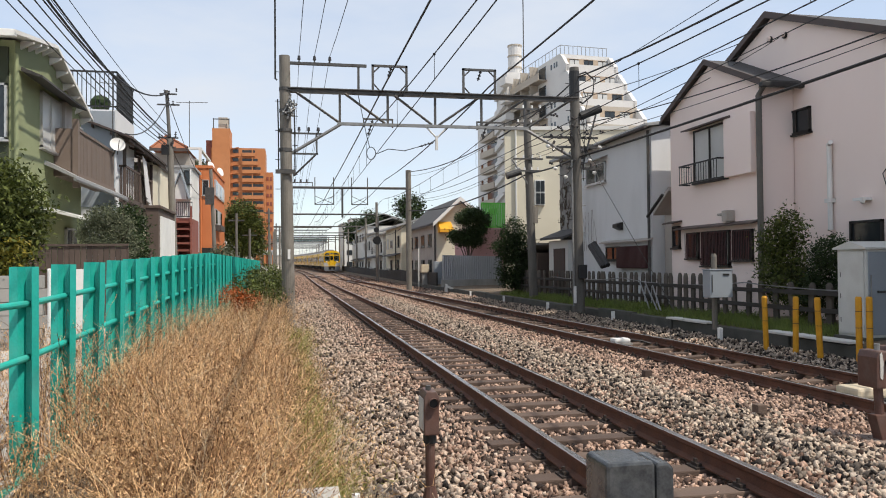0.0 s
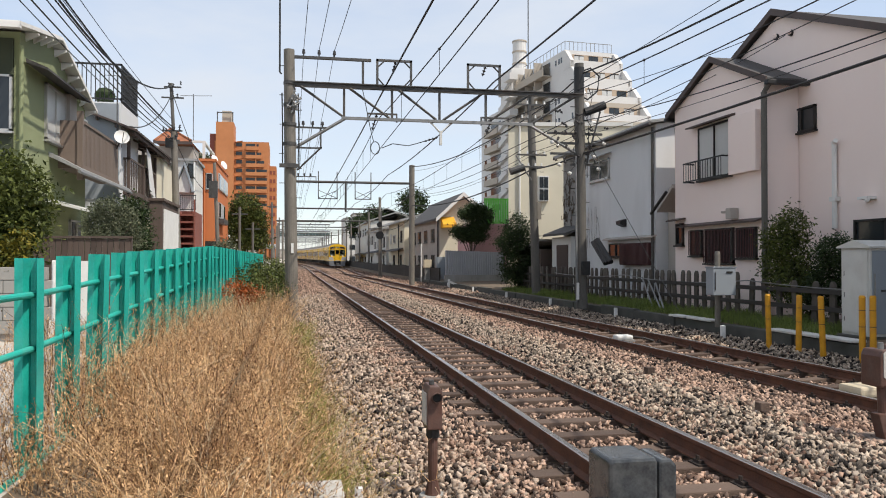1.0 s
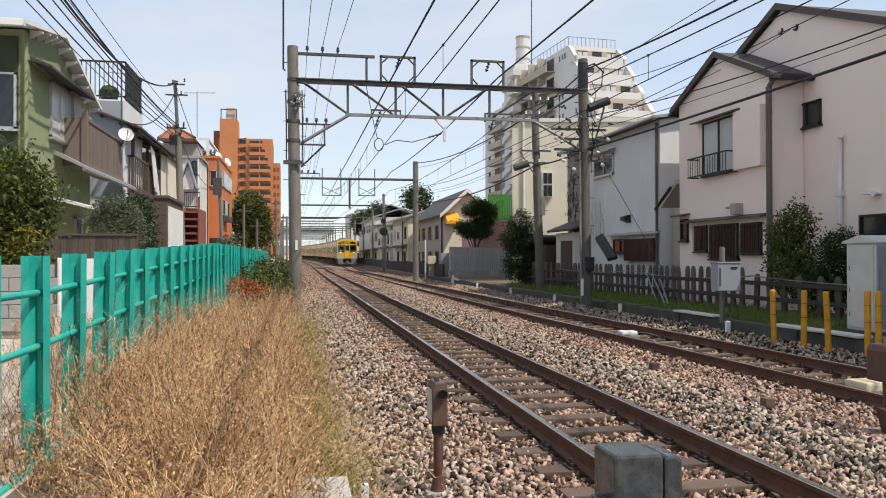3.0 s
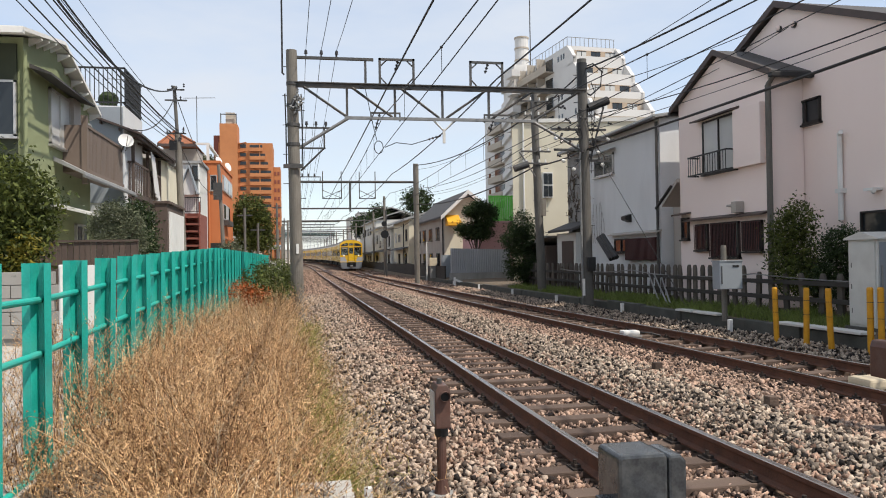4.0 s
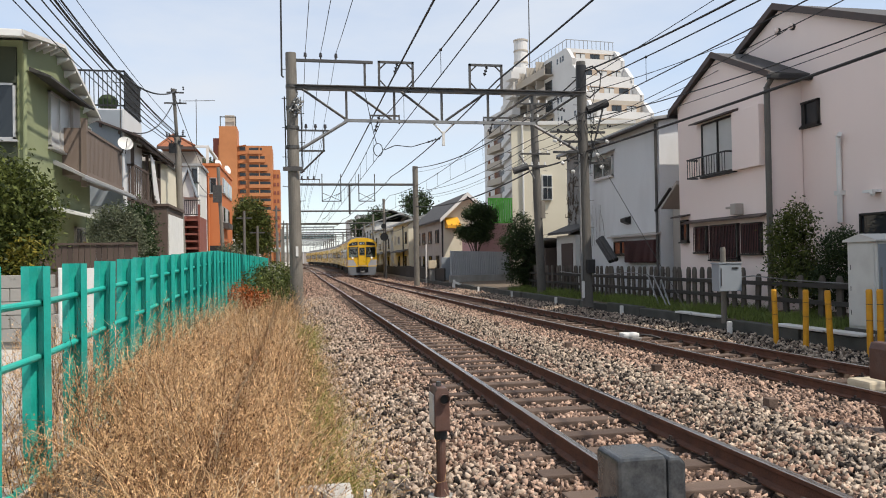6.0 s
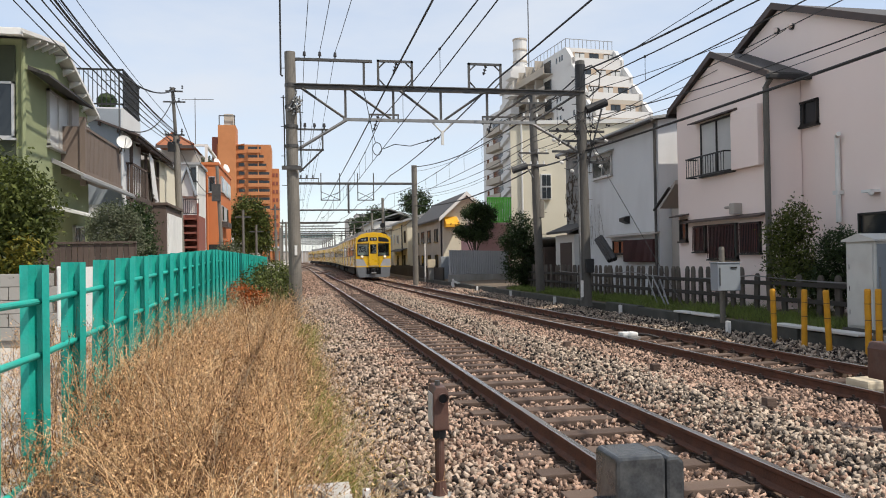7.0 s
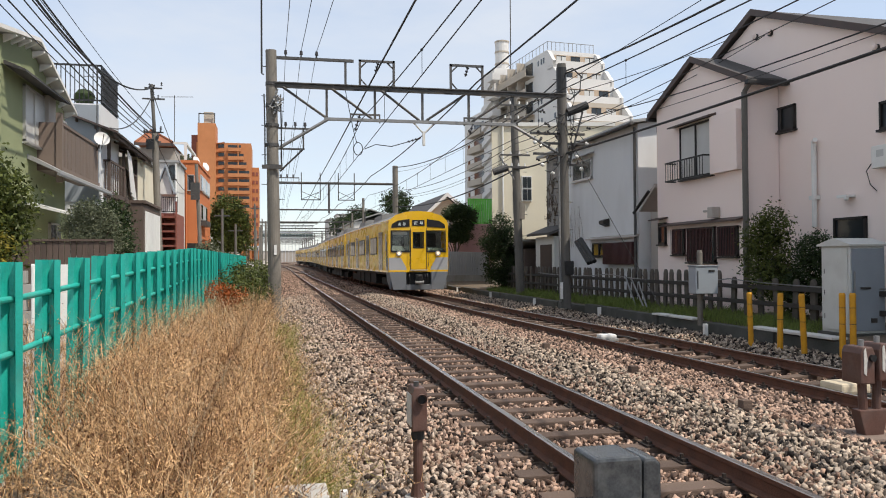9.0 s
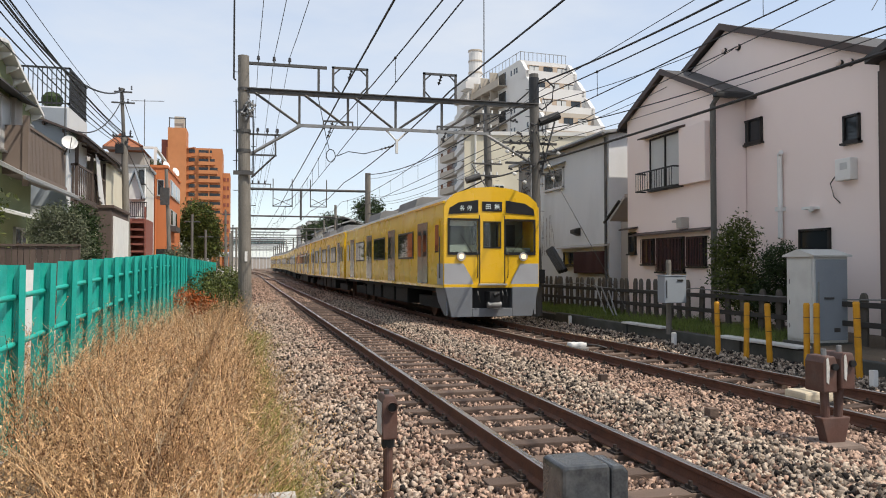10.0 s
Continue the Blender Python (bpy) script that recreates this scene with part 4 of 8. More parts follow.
def white_tower():
    """High apartment block: balconies and a white end wall towards the tracks, terraces that step back with height."""
    px, py, turn = 38.7, 105.5, 5.0
    r = thing("white_apartment_tower", (px, py, 0), "tall white apartment block with stepped terraces and balconies", "apartment block")
    fl, n = 2.9, 11

    def put(name, s, m, parent=None, label=""):
        return part(name, s.turned((px, py), turn), m, parent or r, label)

    for k in range(n):
        z = k * fl
        step = max(0, 10 - max(k, 4)) * 2.05
        y0, x1 = py - step, px + 8.0 + 0.3 * (10 - k)
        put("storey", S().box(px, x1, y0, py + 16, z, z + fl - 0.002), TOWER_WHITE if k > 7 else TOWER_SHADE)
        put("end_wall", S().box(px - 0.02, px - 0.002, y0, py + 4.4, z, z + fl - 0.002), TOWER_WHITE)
        if k > 3:
            b = put("terrace", S().box(px, x1, y0 - 2.0, y0 - 0.003, z - 0.2, z + 0.95), TOWER_WHITE)
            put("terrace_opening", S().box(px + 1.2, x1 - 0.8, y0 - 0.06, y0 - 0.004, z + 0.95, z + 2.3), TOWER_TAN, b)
            for i in range(3):
                u = px + 1.5 + i * 2.3
                put("curtain_pane", S().box(u, u + 1.5, y0 - 0.1, y0 - 0.065, z + 0.98, z + 2.2), GLASS if i == k % 3 else GLASS_PALE, b)
                put("pane_frame", S().box(u + 0.7, u + 0.8, y0 - 0.13, y0 - 0.102, z + 0.98, z + 2.2).box(u, u + 1.5, y0 - 0.13, y0 - 0.102, z + 2.1, z + 2.2), FRAME_DARK, b)
            put("side_fin", S().prism([(y0 - 2.0, z - 0.2), (y0 - 0.003, z - 0.2), (y0 - 0.003, z + fl - 0.2), (y0 - 0.3, z + fl - 0.2), (y0 - 2.0, z + 0.95)], "x", x1 - 0.3, x1 + 0.3), TOWER_WHITE, b)
            put("side_fin", S().prism([(y0 - 2.0, z - 0.2), (y0 - 0.003, z - 0.2), (y0 - 0.003, z + fl - 0.2), (y0 - 0.3, z + fl - 0.2), (y0 - 2.0, z + 0.95)], "x", px - 0.02, px + 0.5), TOWER_WHITE, b)
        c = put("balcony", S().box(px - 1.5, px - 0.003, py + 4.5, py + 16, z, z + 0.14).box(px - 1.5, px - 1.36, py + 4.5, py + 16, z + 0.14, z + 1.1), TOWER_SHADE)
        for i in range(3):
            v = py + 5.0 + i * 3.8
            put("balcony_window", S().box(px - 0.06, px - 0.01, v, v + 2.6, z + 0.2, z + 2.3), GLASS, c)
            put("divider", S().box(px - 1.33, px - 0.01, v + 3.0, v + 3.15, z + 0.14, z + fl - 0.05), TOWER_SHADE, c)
        for v in (py - step * 0.6 + 0.8, py + 1.6, py + 2.7):
            if (k * 7 + int(v * 3)) % 3:
                put("small_window", S().box(px - 0.04, px + 0.02, v, v + 0.5, z + 1.2, z + 2.0), GLASS)
    st = put("stair_tower", S().box(px - 2.0, px + 4, py + 16.002, py + 21, 0, 33.0), TOWER_WHITE)
    for k in range(2, 11):
        put("stair_flight", S().prism([(py + 16.2, k * fl + 1.3), (py + 20.6, k * fl), (py + 20.6, k * fl + 1.0), (py + 16.2, k * fl + 2.3)], "x", px - 2.6, px - 2.02), TOWER_WHITE, st)
        put("landing", S().box(px - 3.4, px - 2.02, py + 13.2, py + 16.0, k * fl + 1.4, k * fl + 2.5), TOWER_WHITE, st)
    w = put("rear_wing", S().box(px - 1.0, px + 6, py + 21.002, py + 34, 0, 27.5), TOWER_WHITE)
    for k in range(1, 9):
        put("rear_balcony", S().box(px - 2.3, px - 1.003, py + 22, py + 29, k * fl, k * fl + 1.1), TOWER_SHADE, w)
        put("rear_opening", S().box(px - 1.06, px - 1.01, py + 22.4, py + 28.6, k * fl + 1.1, k * fl + 2.5), GLASS, w)
        put("rear_window", S().box(px - 1.06, px - 1.01, py + 31, py + 32, k * fl + 1.1, k * fl + 2.2), GLASS, w)
    put("water_tank", S().tube((px + 1.0, py + 20, 33.0), (px + 1.0, py + 20, 38.6), 1.15, 16), TOWER_WHITE)
    for z in (34.6, 36.6, 38.4):
        put("tank_band", S().tube((px + 1.0, py + 20, z), (px + 1.0, py + 20, z + 0.25), 1.25, 16), TOWER_SHADE)
    put("aerial", S().tube((px + 2.6, py + 20, 33), (px + 2.6, py + 20, 48), 0.09, 6), STEEL)
    rail = put("roof_railing", S().box(px + 0.2, px + 7.8, py + 0.3, py + 0.36, 33.2, 33.28).box(px + 0.2, px + 0.26, py + 0.3, py + 16, 33.2, 33.28), STEEL_LIGHT)
    for i in range(12):
        put("railing_post", S().box(px + 0.2 + i * 0.68, px + 0.26 + i * 0.68, py + 0.3, py + 0.36, n * fl, 33.2), STEEL_LIGHT, rail)
        put("railing_post", S().box(px + 0.2, px + 0.26, py + 0.3 + i * 1.3, py + 0.36 + i * 1.3, n * fl, 33.2), STEEL_LIGHT, rail)


cream_building()
white_tower()


def mid_right():
    r = thing("cream_gable_house", (11.6, 62, 0.1), "cream house with shade-toned grey side wall and dark pitched roof", "house")
    s = S().prism([(11.9, -0.2), (16.4, -0.2), (16.4, 4.6), (13.8, 6.75), (11.9, 5.0)], "y", 62, 76)
    part("wall", s, CREAM, r)
    # Grey skin on the side away from the sun: shade put into the colour.
    part("side_cladding", S().box(11.86, 11.898, 61.99, 76, -0.1, 4.95), WARM_GREY, r)
    for p, q in (((11.5, 4.72), (13.8, 6.85)), ((13.8, 6.85), (16.9, 4.3))):
        part("roof", S().prism([p, q, (q[0], q[1] + 0.16), (p[0], p[1] + 0.16)], "y", 61.4, 76.4), ROOF_DARK, r)
        part("bargeboard", S().prism([(p[0], p[1] - 0.15), (q[0], q[1] - 0.15), (q[0], q[1] + 0.18), (p[0], p[1] + 0.18)], "y", 61.3, 61.38), OFFWHITE, r)
    part("awning", S().prism([(62.0, 5.0), (60.9, 4.35), (60.9, 4.1), (62.0, 4.1)], "x", 12.0, 13.1), AWNING, r, "bright yellow awning")
    for y in (64, 67.5, 71, 74):
        window_x(r, 11.86, y, y + 1.5, 3.0, 4.1, frame_mat=FRAME_DARK)
        window_x(r, 11.86, y, y + 1.3, 0.6, 1.9, frame_mat=FRAME_DARK)
    part("downpipe", S().tube((11.8, 62.2, 0), (11.8, 62.2, 4.9), 0.06, 8), DARK_METAL, r)
    for x0, y0, y1, h, m, lab in ((11.2, 77.5, 90, 5.2, CREAM, "grey-brown two-storey house along the railway"), (11.0, 91, 104, 4.9, OFFWHITE, "pale two-storey house along the railway"),
                                  (11.6, 105, 122, 5.6, OFFWHITE, "small grey house farther along the railway"), (12.5, 124, 150, 7.5, OFFWHITE, "white apartment house farther along the railway"),
                                  (14.5, 152, 180, 10.0, OFFWHITE, "distant white block along the railway")):
        r = thing("row_house", (x0, y0, 0.1), lab, "house", "houses along the railway")
        part("wall", S().box(x0, x0 + 8, y0, y1, -0.2, h + 0.3), m, r)
        part("roof", S().prism([(x0 - 0.5, h + 0.1), (x0 + 4, h + 1.5), (x0 + 8.4, h + 0.1), (x0 + 8.4, h + 0.3), (x0 + 4, h + 1.7), (x0 - 0.5, h + 0.3)], "y", y0 - 0.4, y1 + 0.3), ROOF_GREY, r)
        y = y0 + 1.2
        while y + 1.4 < y1:
            k = int(y * 7) % 5
            if k != 2:
                window_x(r, x0, y, y + 1.0 + 0.2 * k, h - 1.9, h - 0.7 - 0.1 * k, frame_mat=FRAME_ALU if k % 2 else FRAME_DARK, pane_mat=GLASS_PALE if k in (1, 4) else GLASS)
            if k in (0, 3):
                window_x(r, x0, y + 0.4, y + 1.6, 0.7, 2.0, frame_mat=FRAME_DARK)
            if k in (1, 4):
                part("aircon_unit", S().box(x0 - 0.35, x0 - 0.003, y + 0.3, y + 1.0, 0.5, 1.1), WHITE, r)
            if k == 2:
                part("downpipe", S().tube((x0 - 0.08, y, 0), (x0 - 0.08, y, h), 0.06, 8), DARK_METAL, r)
            y += 2.3 + 0.35 * k
        part("canopy", S().prism([(x0, 2.6), (x0 - 0.8, 2.35), (x0 - 0.8, 2.42), (x0, 2.7)], "y", y0 + 0.5, y1 - 2), ROOF_DARK, r)
    lw = thing("dark_wayside_fence", (9.9, 80, 0), "low black wooden fence along the far track", "fence")
    for i in range(60):
        y = 52 + i * 1.6
        part("board", S().box(9.95, 10.05, y, y + 1.55, -0.1 + grade(y), 0.95 + grade(y) + 0.05 * rng.normal()), PICKET_DARK, lw)
    p = thing("pale_pink_house", (14, 52, 0.1), "pale pink house with lime green mesh on its roof terrace", "house")
    part("wall", S().box(13.0, 18, 54.2, 60, -0.2, 3.9), PALE_PINK, p)
    part("cornice", S().box(12.9, 18.1, 54.1, 60.1, 3.9, 4.1), PALE_PINK, p)
    part("terrace_rail", S().box(13.7, 15.9, 54.2, 54.24, 5.85, 5.95).box(13.7, 15.9, 54.2, 54.24, 4.15, 4.25), GREEN_MESH, p)
    for i in range(17):
        x = 13.7 + i * 0.13
        part("mesh_strip", S().box(x, x + 0.1, 54.14, 54.19, 4.1, 5.9 + 0.06 * (i % 2)), GREEN_MESH, p, "lime green netting")
    f = thing("grey_sheet_fence", (9.8, 49, 0.2), "grey corrugated metal fence on a concrete footing", "fence")
    part("footing", S().box(9.75, 13.9, 49.0, 49.3, -0.1, 0.5), CONCRETE, f)
    for i in range(32):
        x = 9.8 + i * 0.125
        part("sheet_rib", S().prism([(x, 49.08), (x + 0.04, 49.0), (x + 0.09, 49.0), (x + 0.125, 49.08), (x + 0.125, 49.1), (x, 49.1)], "z", 0.5, 2.1 - 0.004 * i), CORRUGATED, f)


mid_right()


# ---- overhead line ----
def sag(p, q, drop, n=14):
    p, q = Vector(p), Vector(q)
    return [p.lerp(q, i / n) - Vector((0, 0, drop * 4 * (i / n) * (1 - i / n))) for i in range(n + 1)]


def insulator(s, p, q, r=0.055, discs=3):
    """A string of ceramic discs from p to q."""
    p, q = Vector(p), Vector(q)
    s.tube(p, q, r * 0.35, 6)
    for i in range(discs):
        c = p.lerp(q, (i + 0.5) / discs)
        d = (q - p).normalized() * 0.018
        s.tube(c - d, c + d, r, 10, r * 0.6)


def step_bolts(parent, x, y, z0, z1, r):
    for i, z in enumerate(np.arange(z0, z1, 0.45)):
        a = -1 if i % 2 else 1
        part("step_bolt", S().tube((x + a * r, y, z), (x + a * (r + 0.16), y, z), 0.011, 5), DARK_METAL, parent)


def main_gantry():
    Y = 24.0
    g = thing("catenary_gantry", (-0.05, Y, -0.4), "grey steel truss gantry on concrete poles spanning both tracks", "catenary gantry", "gantries")
    pl = part("pole", S().tube((0.0, Y, -0.6), (-0.1, Y, 7.95), 0.205, 20, 0.165), POLE_M, g, "weathered concrete pole", smooth=False)
    for z in (6.87, 5.0, 4.35, 6.2, 5.6):
        part("band", S().tube((-0.07, Y, z), (-0.07, Y, z + 0.1), 0.2, 16), STEEL, pl)
    part("white_plate", S().box(-0.03, 0.05, Y - 0.215, Y - 0.2, 1.7, 2.0), WHITE, pl)
    part("clamp", S().box(-0.38, 0.22, Y - 0.26, Y - 0.2, 4.3, 4.42), STEEL, pl)
    step_bolts(pl, -0.05, Y, 3.4, 7.6, 0.18)
    for x in (-0.29, 0.2):
        part("conduit", S().line([(x, Y - 0.05, 4.4), (x, Y - 0.05, 5.6), (x - 0.02, Y - 0.05, 6.6)], 0.022), DARK_METAL, pl)
    part("conduit", S().line([(-0.32, Y, 7.2), (-0.38, Y, 7.25), (-0.38, Y, 10.5)], 0.03), DARK_METAL, pl)
    cl = S()
    for i in range(16):
        insulator(cl, (0.05 + rng.normal(0, 0.1), Y - 0.22 + rng.normal(0, 0.05), 6.25 + rng.normal(0, 0.14)), (0.12 + rng.normal(0, 0.1), Y - 0.3, 6.3 + rng.normal(0, 0.2)), 0.05, 2)
    part("cable_joint", cl, STEEL_LIGHT, pl)
    # top chord: two angles, bottom chord, posts and braces
    xr = 9.4
    part("top_chord", S().box(-0.1, xr, Y - 0.13, Y - 0.10, 6.84, 6.96).box(-0.1, xr, Y - 0.2, Y - 0.13, 6.93, 6.96), STEEL, g)
    part("top_chord", S().box(-0.1, xr, Y + 0.10, Y + 0.13, 6.84, 6.96).box(-0.1, xr, Y + 0.13, Y + 0.2, 6.93, 6.96), STEEL, g)
    part("bottom_chord", S().box(1.5, 7.7, Y - 0.045, Y + 0.045, 5.86, 5.95), STEEL_LIGHT, g)
    nodes = [1.58, 3.08, 4.6, 6.12, 7.6]
    for x in nodes:
        part("post", S().box(x - 0.035, x + 0.035, Y - 0.035, Y + 0.035, 5.9, 6.86), STEEL, g)
    for a, b in (((0.25, 6.84), (1.58, 5.93)), ((1.75, 6.84), (3.0, 5.95)), ((3.3, 6.84), (4.5, 5.95)), ((6.0, 6.84), (4.72, 5.95)), ((7.55, 6.84), (6.2, 5.95)), ((9.1, 6.84), (7.65, 5.93))):
        part("brace", S().tube((a[0], Y, a[1]), (b[0], Y, b[1]), 0.04, 6), STEEL, g)
    part("stay", S().tube((0.1, Y, 4.95), (1.62, Y, 5.9), 0.05, 8), STEEL_LIGHT, g)
    part("stay", S().tube((9.2, Y, 5.0), (7.6, Y, 5.88), 0.05, 8), STEEL_LIGHT, g)
    # upper arm with three insulators, square frames for the feeders
    part("upper_arm", S().box(-0.05, 2.42, Y - 0.05, Y + 0.05, 7.7, 7.78), STEEL, g)
    part("arm_post", S().box(2.13, 2.2, Y - 0.03, Y + 0.03, 6.97, 7.7), STEEL, g)
    for x in (0.34, 0.81, 1.28):
        s = S()
        s.tube((x, Y, 7.78), (x, Y, 7.86), 0.02, 6).tube((x, Y, 7.86), (x, Y, 7.98), 0.055, 10, 0.04)
        part("pin_insulator", s, CERAMIC, g)
    for x0, x1 in ((2.58, 3.72), (5.5, 6.62)):
        f = S().box(x0, x0 + 0.07, Y - 0.035, Y + 0.035, 6.97, 7.8).box(x1 - 0.07, x1, Y - 0.035, Y + 0.035, 6.97, 7.8).box(x0, x1, Y - 0.035, Y + 0.035, 7.73, 7.8)
        for xx, dx in ((x0 + 0.05, 0.2), (x1 - 0.05, -0.2)):
            f.tube((xx, Y, 7.55), (xx + dx, Y, 7.74), 0.025, 5).tube((xx, Y, 7.2), (xx + dx, Y, 6.98), 0.025, 5)
        part("feeder_frame", f, STEEL, g)
        s = S()
        insulator(s, ((x0 + x1) / 2 + 0.05, Y, 7.73), ((x0 + x1) / 2 - 0.05, Y, 7.42), 0.06, 3)
        part("insulator", s, CERAMIC, g)
    # side bracket with three small insulators
    part("side_bracket", S().box(0.1, 1.05, Y - 0.03, Y + 0.03, 5.55, 5.6).box(0.1, 0.9, Y - 0.03, Y + 0.03, 4.92, 4.97).box(0.84, 0.89, Y - 0.03, Y + 0.03, 4.95, 5.58).tube((0.86, Y, 4.95), (0.15, Y, 4.25), 0.03, 6), STEEL, g)
    for x in (0.33, 0.62, 0.92):
        part("pin_insulator", S().tube((x, Y, 5.6), (x, Y, 5.66), 0.02, 6).tube((x, Y, 5.66), (x, Y, 5.77), 0.05, 10, 0.035), CERAMIC, g)
    # hangers for both contact lines
    for x0, xs in ((2.3, 2.5), (5.95, 6.2)):
        part("hanger_bar", S().box(x0, x0 + 0.95, Y - 0.03, Y + 0.03, 6.05, 6.1).box(x0, x0 + 0.04, Y - 0.03, Y + 0.03, 5.82, 6.05).box(x0 + 0.91, x0 + 0.95, Y - 0.03, Y + 0.03, 5.82, 6.05), STEEL, g)
        s = S()
        insulator(s, (xs + 0.1, Y, 6.05), (xs - 0.05, Y, 5.55), 0.06, 4)
        part("insulator", s, CERAMIC, g)
    part("drop_post", S().box(4.6, 4.68, Y - 0.04, Y + 0.04, 5.15, 5.6).tube((4.3, Y, 5.88), (4.62, Y, 5.55), 0.03, 5).tube((4.98, Y, 5.88), (4.66, Y, 5.55), 0.03, 5), OFFWHITE, g)
    s = S()
    insulator(s, (4.55, Y, 5.4), (4.1, Y, 5.25), 0.045, 4)
    part("insulator", s, CERAMIC, g)
    part("pull_off", S().line([(4.1, Y, 5.25), (3.6, Y, 5.1), (3.1, Y, 5.15), (2.75, Y, 5.0)], 0.014), WIRE, g)
    ring = [(2.55 + 0.14 * math.cos(a), Y, 5.0 + 0.2 * math.sin(a)) for a in np.linspace(0, 6.283, 14)]
    part("jumper_loop", S().line(ring, 0.014).line([(2.15, Y, 6.85), (2.4, Y, 5.6), (2.5, Y, 5.2)], 0.012), WIRE, g)
    # right-hand pole with its gear
    pr = part("pole", S().tube((9.38, Y, -0.1), (9.3, Y, 7.98), 0.19, 20, 0.155), POLE_DARK, g, "dark weathered pole")
    step_bolts(pr, 9.33, Y, 2.5, 7.6, 0.17)
    part("conduit", S().line([(9.17, Y - 0.1, 0.1), (9.15, Y - 0.1, 4.9)], 0.04), STEEL_LIGHT, pr)
    part("cap_sleeve", S().tube((9.3, Y, 7.0), (9.3, Y, 7.85), 0.17, 16), DARK_METAL, pr)
    part("pole_box", S().box(9.28, 9.55, Y - 0.33, Y - 0.18, 1.0, 1.45), DARK_METAL, pr, bevel=0.02)
    part("sign_plate", S().box(9.12, 9.2, Y - 0.24, Y - 0.2, 0.2, 0.75), WHITE, pr)
    for z, x0, x1 in ((5.62, 8.2, 10.1), (4.95, 8.3, 9.6), (4.6, 9.0, 10.2), (5.3, 8.6, 10.4)):
        part("cross_arm", S().box(x0, x1, Y - 0.04, Y + 0.04, z, z + 0.07), STEEL, pr)
    tb = part("transformer", S().tube((9.45, Y - 0.1, 6.35), (10.15, Y - 0.1, 6.62), 0.14, 14), DARK_METAL, pr, "dark cylindrical line switch")
    for i in range(26):
        x = 8.3 + 1.9 * rng.random()
        z = 4.7 + 1.9 * rng.random()
        s = S()
        insulator(s, (x, Y - 0.06, z), (x + rng.normal(0, 0.06), Y - 0.2, z - rng.uniform(0.05, 0.16)), 0.045, 2)
        part("insulator", s, CERAMIC, pr)
    for x, z in ((8.55, 4.62), (8.9, 4.35), (9.75, 4.9), (9.9, 4.5), (10.1, 5.35), (8.3, 5.35)):
        s = S()
        insulator(s, (x, Y - 0.1, z), (x + 0.02, Y - 0.24, z - 0.05), 0.06, 2)
        part("insulator", s, CERAMIC_W, pr, "white ceramic insulator")
    for z0, z1, dx in ((4.2, 6.6, 0.22), (4.6, 6.2, -0.24), (5.0, 7.2, 0.3)):
        pts = [(9.33 + dx + rng.normal(0, 0.05), Y - 0.15, z0 + (z1 - z0) * k / 6) for k in range(7)]
        part("jumper_cable", S().line(pts, 0.014), WIRE, pr)
    for x0, z0, x1, z1 in ((9.4, 6.3, 10.3, 5.3), (9.3, 6.2, 8.5, 5.6), (9.35, 5.9, 10.1, 4.6), (9.3, 5.0, 8.6, 4.4)):
        part("jumper_cable", S().line(sag((x0, Y - 0.2, z0), (x1, Y - 0.3, z1), 0.25, 8), 0.012), WIRE, pr)
    part("arm_brace", S().tube((9.4, Y - 0.1, 4.3), (10.0, Y - 0.1, 6.4), 0.03, 6).tube((9.7, Y - 0.1, 5.4), (9.9, Y - 0.1, 5.42), 0.025, 6), STEEL, pr)
    part("stay_wire", S().line([(9.45, Y, 5.45), (10.3, 19.2, 0.08)], 0.01), STEEL, g)
    loop = [(9.3, Y, 7.7), (9.7, Y, 7.85), (10.0, Y, 7.6), (9.95, Y, 7.1), (9.6, Y, 6.8), (9.4, Y, 6.9)]
    part("cable_loop", S().line(loop, 0.03), WIRE, pr)


main_gantry()


def cable_pole(x, y, top, lean, label):
    p = thing("utility_pole", (x, y, 0), label, "utility pole", "utility poles")
    t = part("pole", S().tube((x, y, -0.1), (x + lean, y, top), 0.185, 16, 0.15), POLE_DARK, p)
    for z, w in ((top - 0.5, 1.3), (top - 1.1, 1.0), (top - 2.6, 1.3), (top - 3.1, 1.0)):
        part("cross_arm", S().box(x + lean - w / 2, x + lean + w / 2, y - 0.22, y - 0.16, z, z + 0.07), STEEL, p)
        s = S()
        for k in (-0.42, -0.15, 0.15, 0.42):
            s.tube((x + lean + k * w, y - 0.19, z + 0.07), (x + lean + k * w, y - 0.19, z + 0.2), 0.045, 8, 0.03)
        part("insulator_row", s, CERAMIC_W, p)
    part("brace", S().tube((x + lean, y - 0.1, top - 3.6), (x + lean - 0.7, y - 0.2, top - 2.6), 0.03, 6), STEEL_LIGHT, p)
    part("band_plate", S().tube((x + 0.02, y, 3.2), (x + 0.02, y, 3.9), 0.19, 16), POLE_M, p)
    part("line_switch", S().tube((x + lean - 0.95, y - 0.2, top - 3.3), (x + lean - 0.35, y - 0.25, top - 3.1), 0.15, 12), STEEL, p)
    step_bolts(p, x, y, 2.5, top - 1, 0.17)
    return p


cable_pole(10.1, 31.0, 8.45, -0.25, "leaning weathered wayside pole with cross arms")


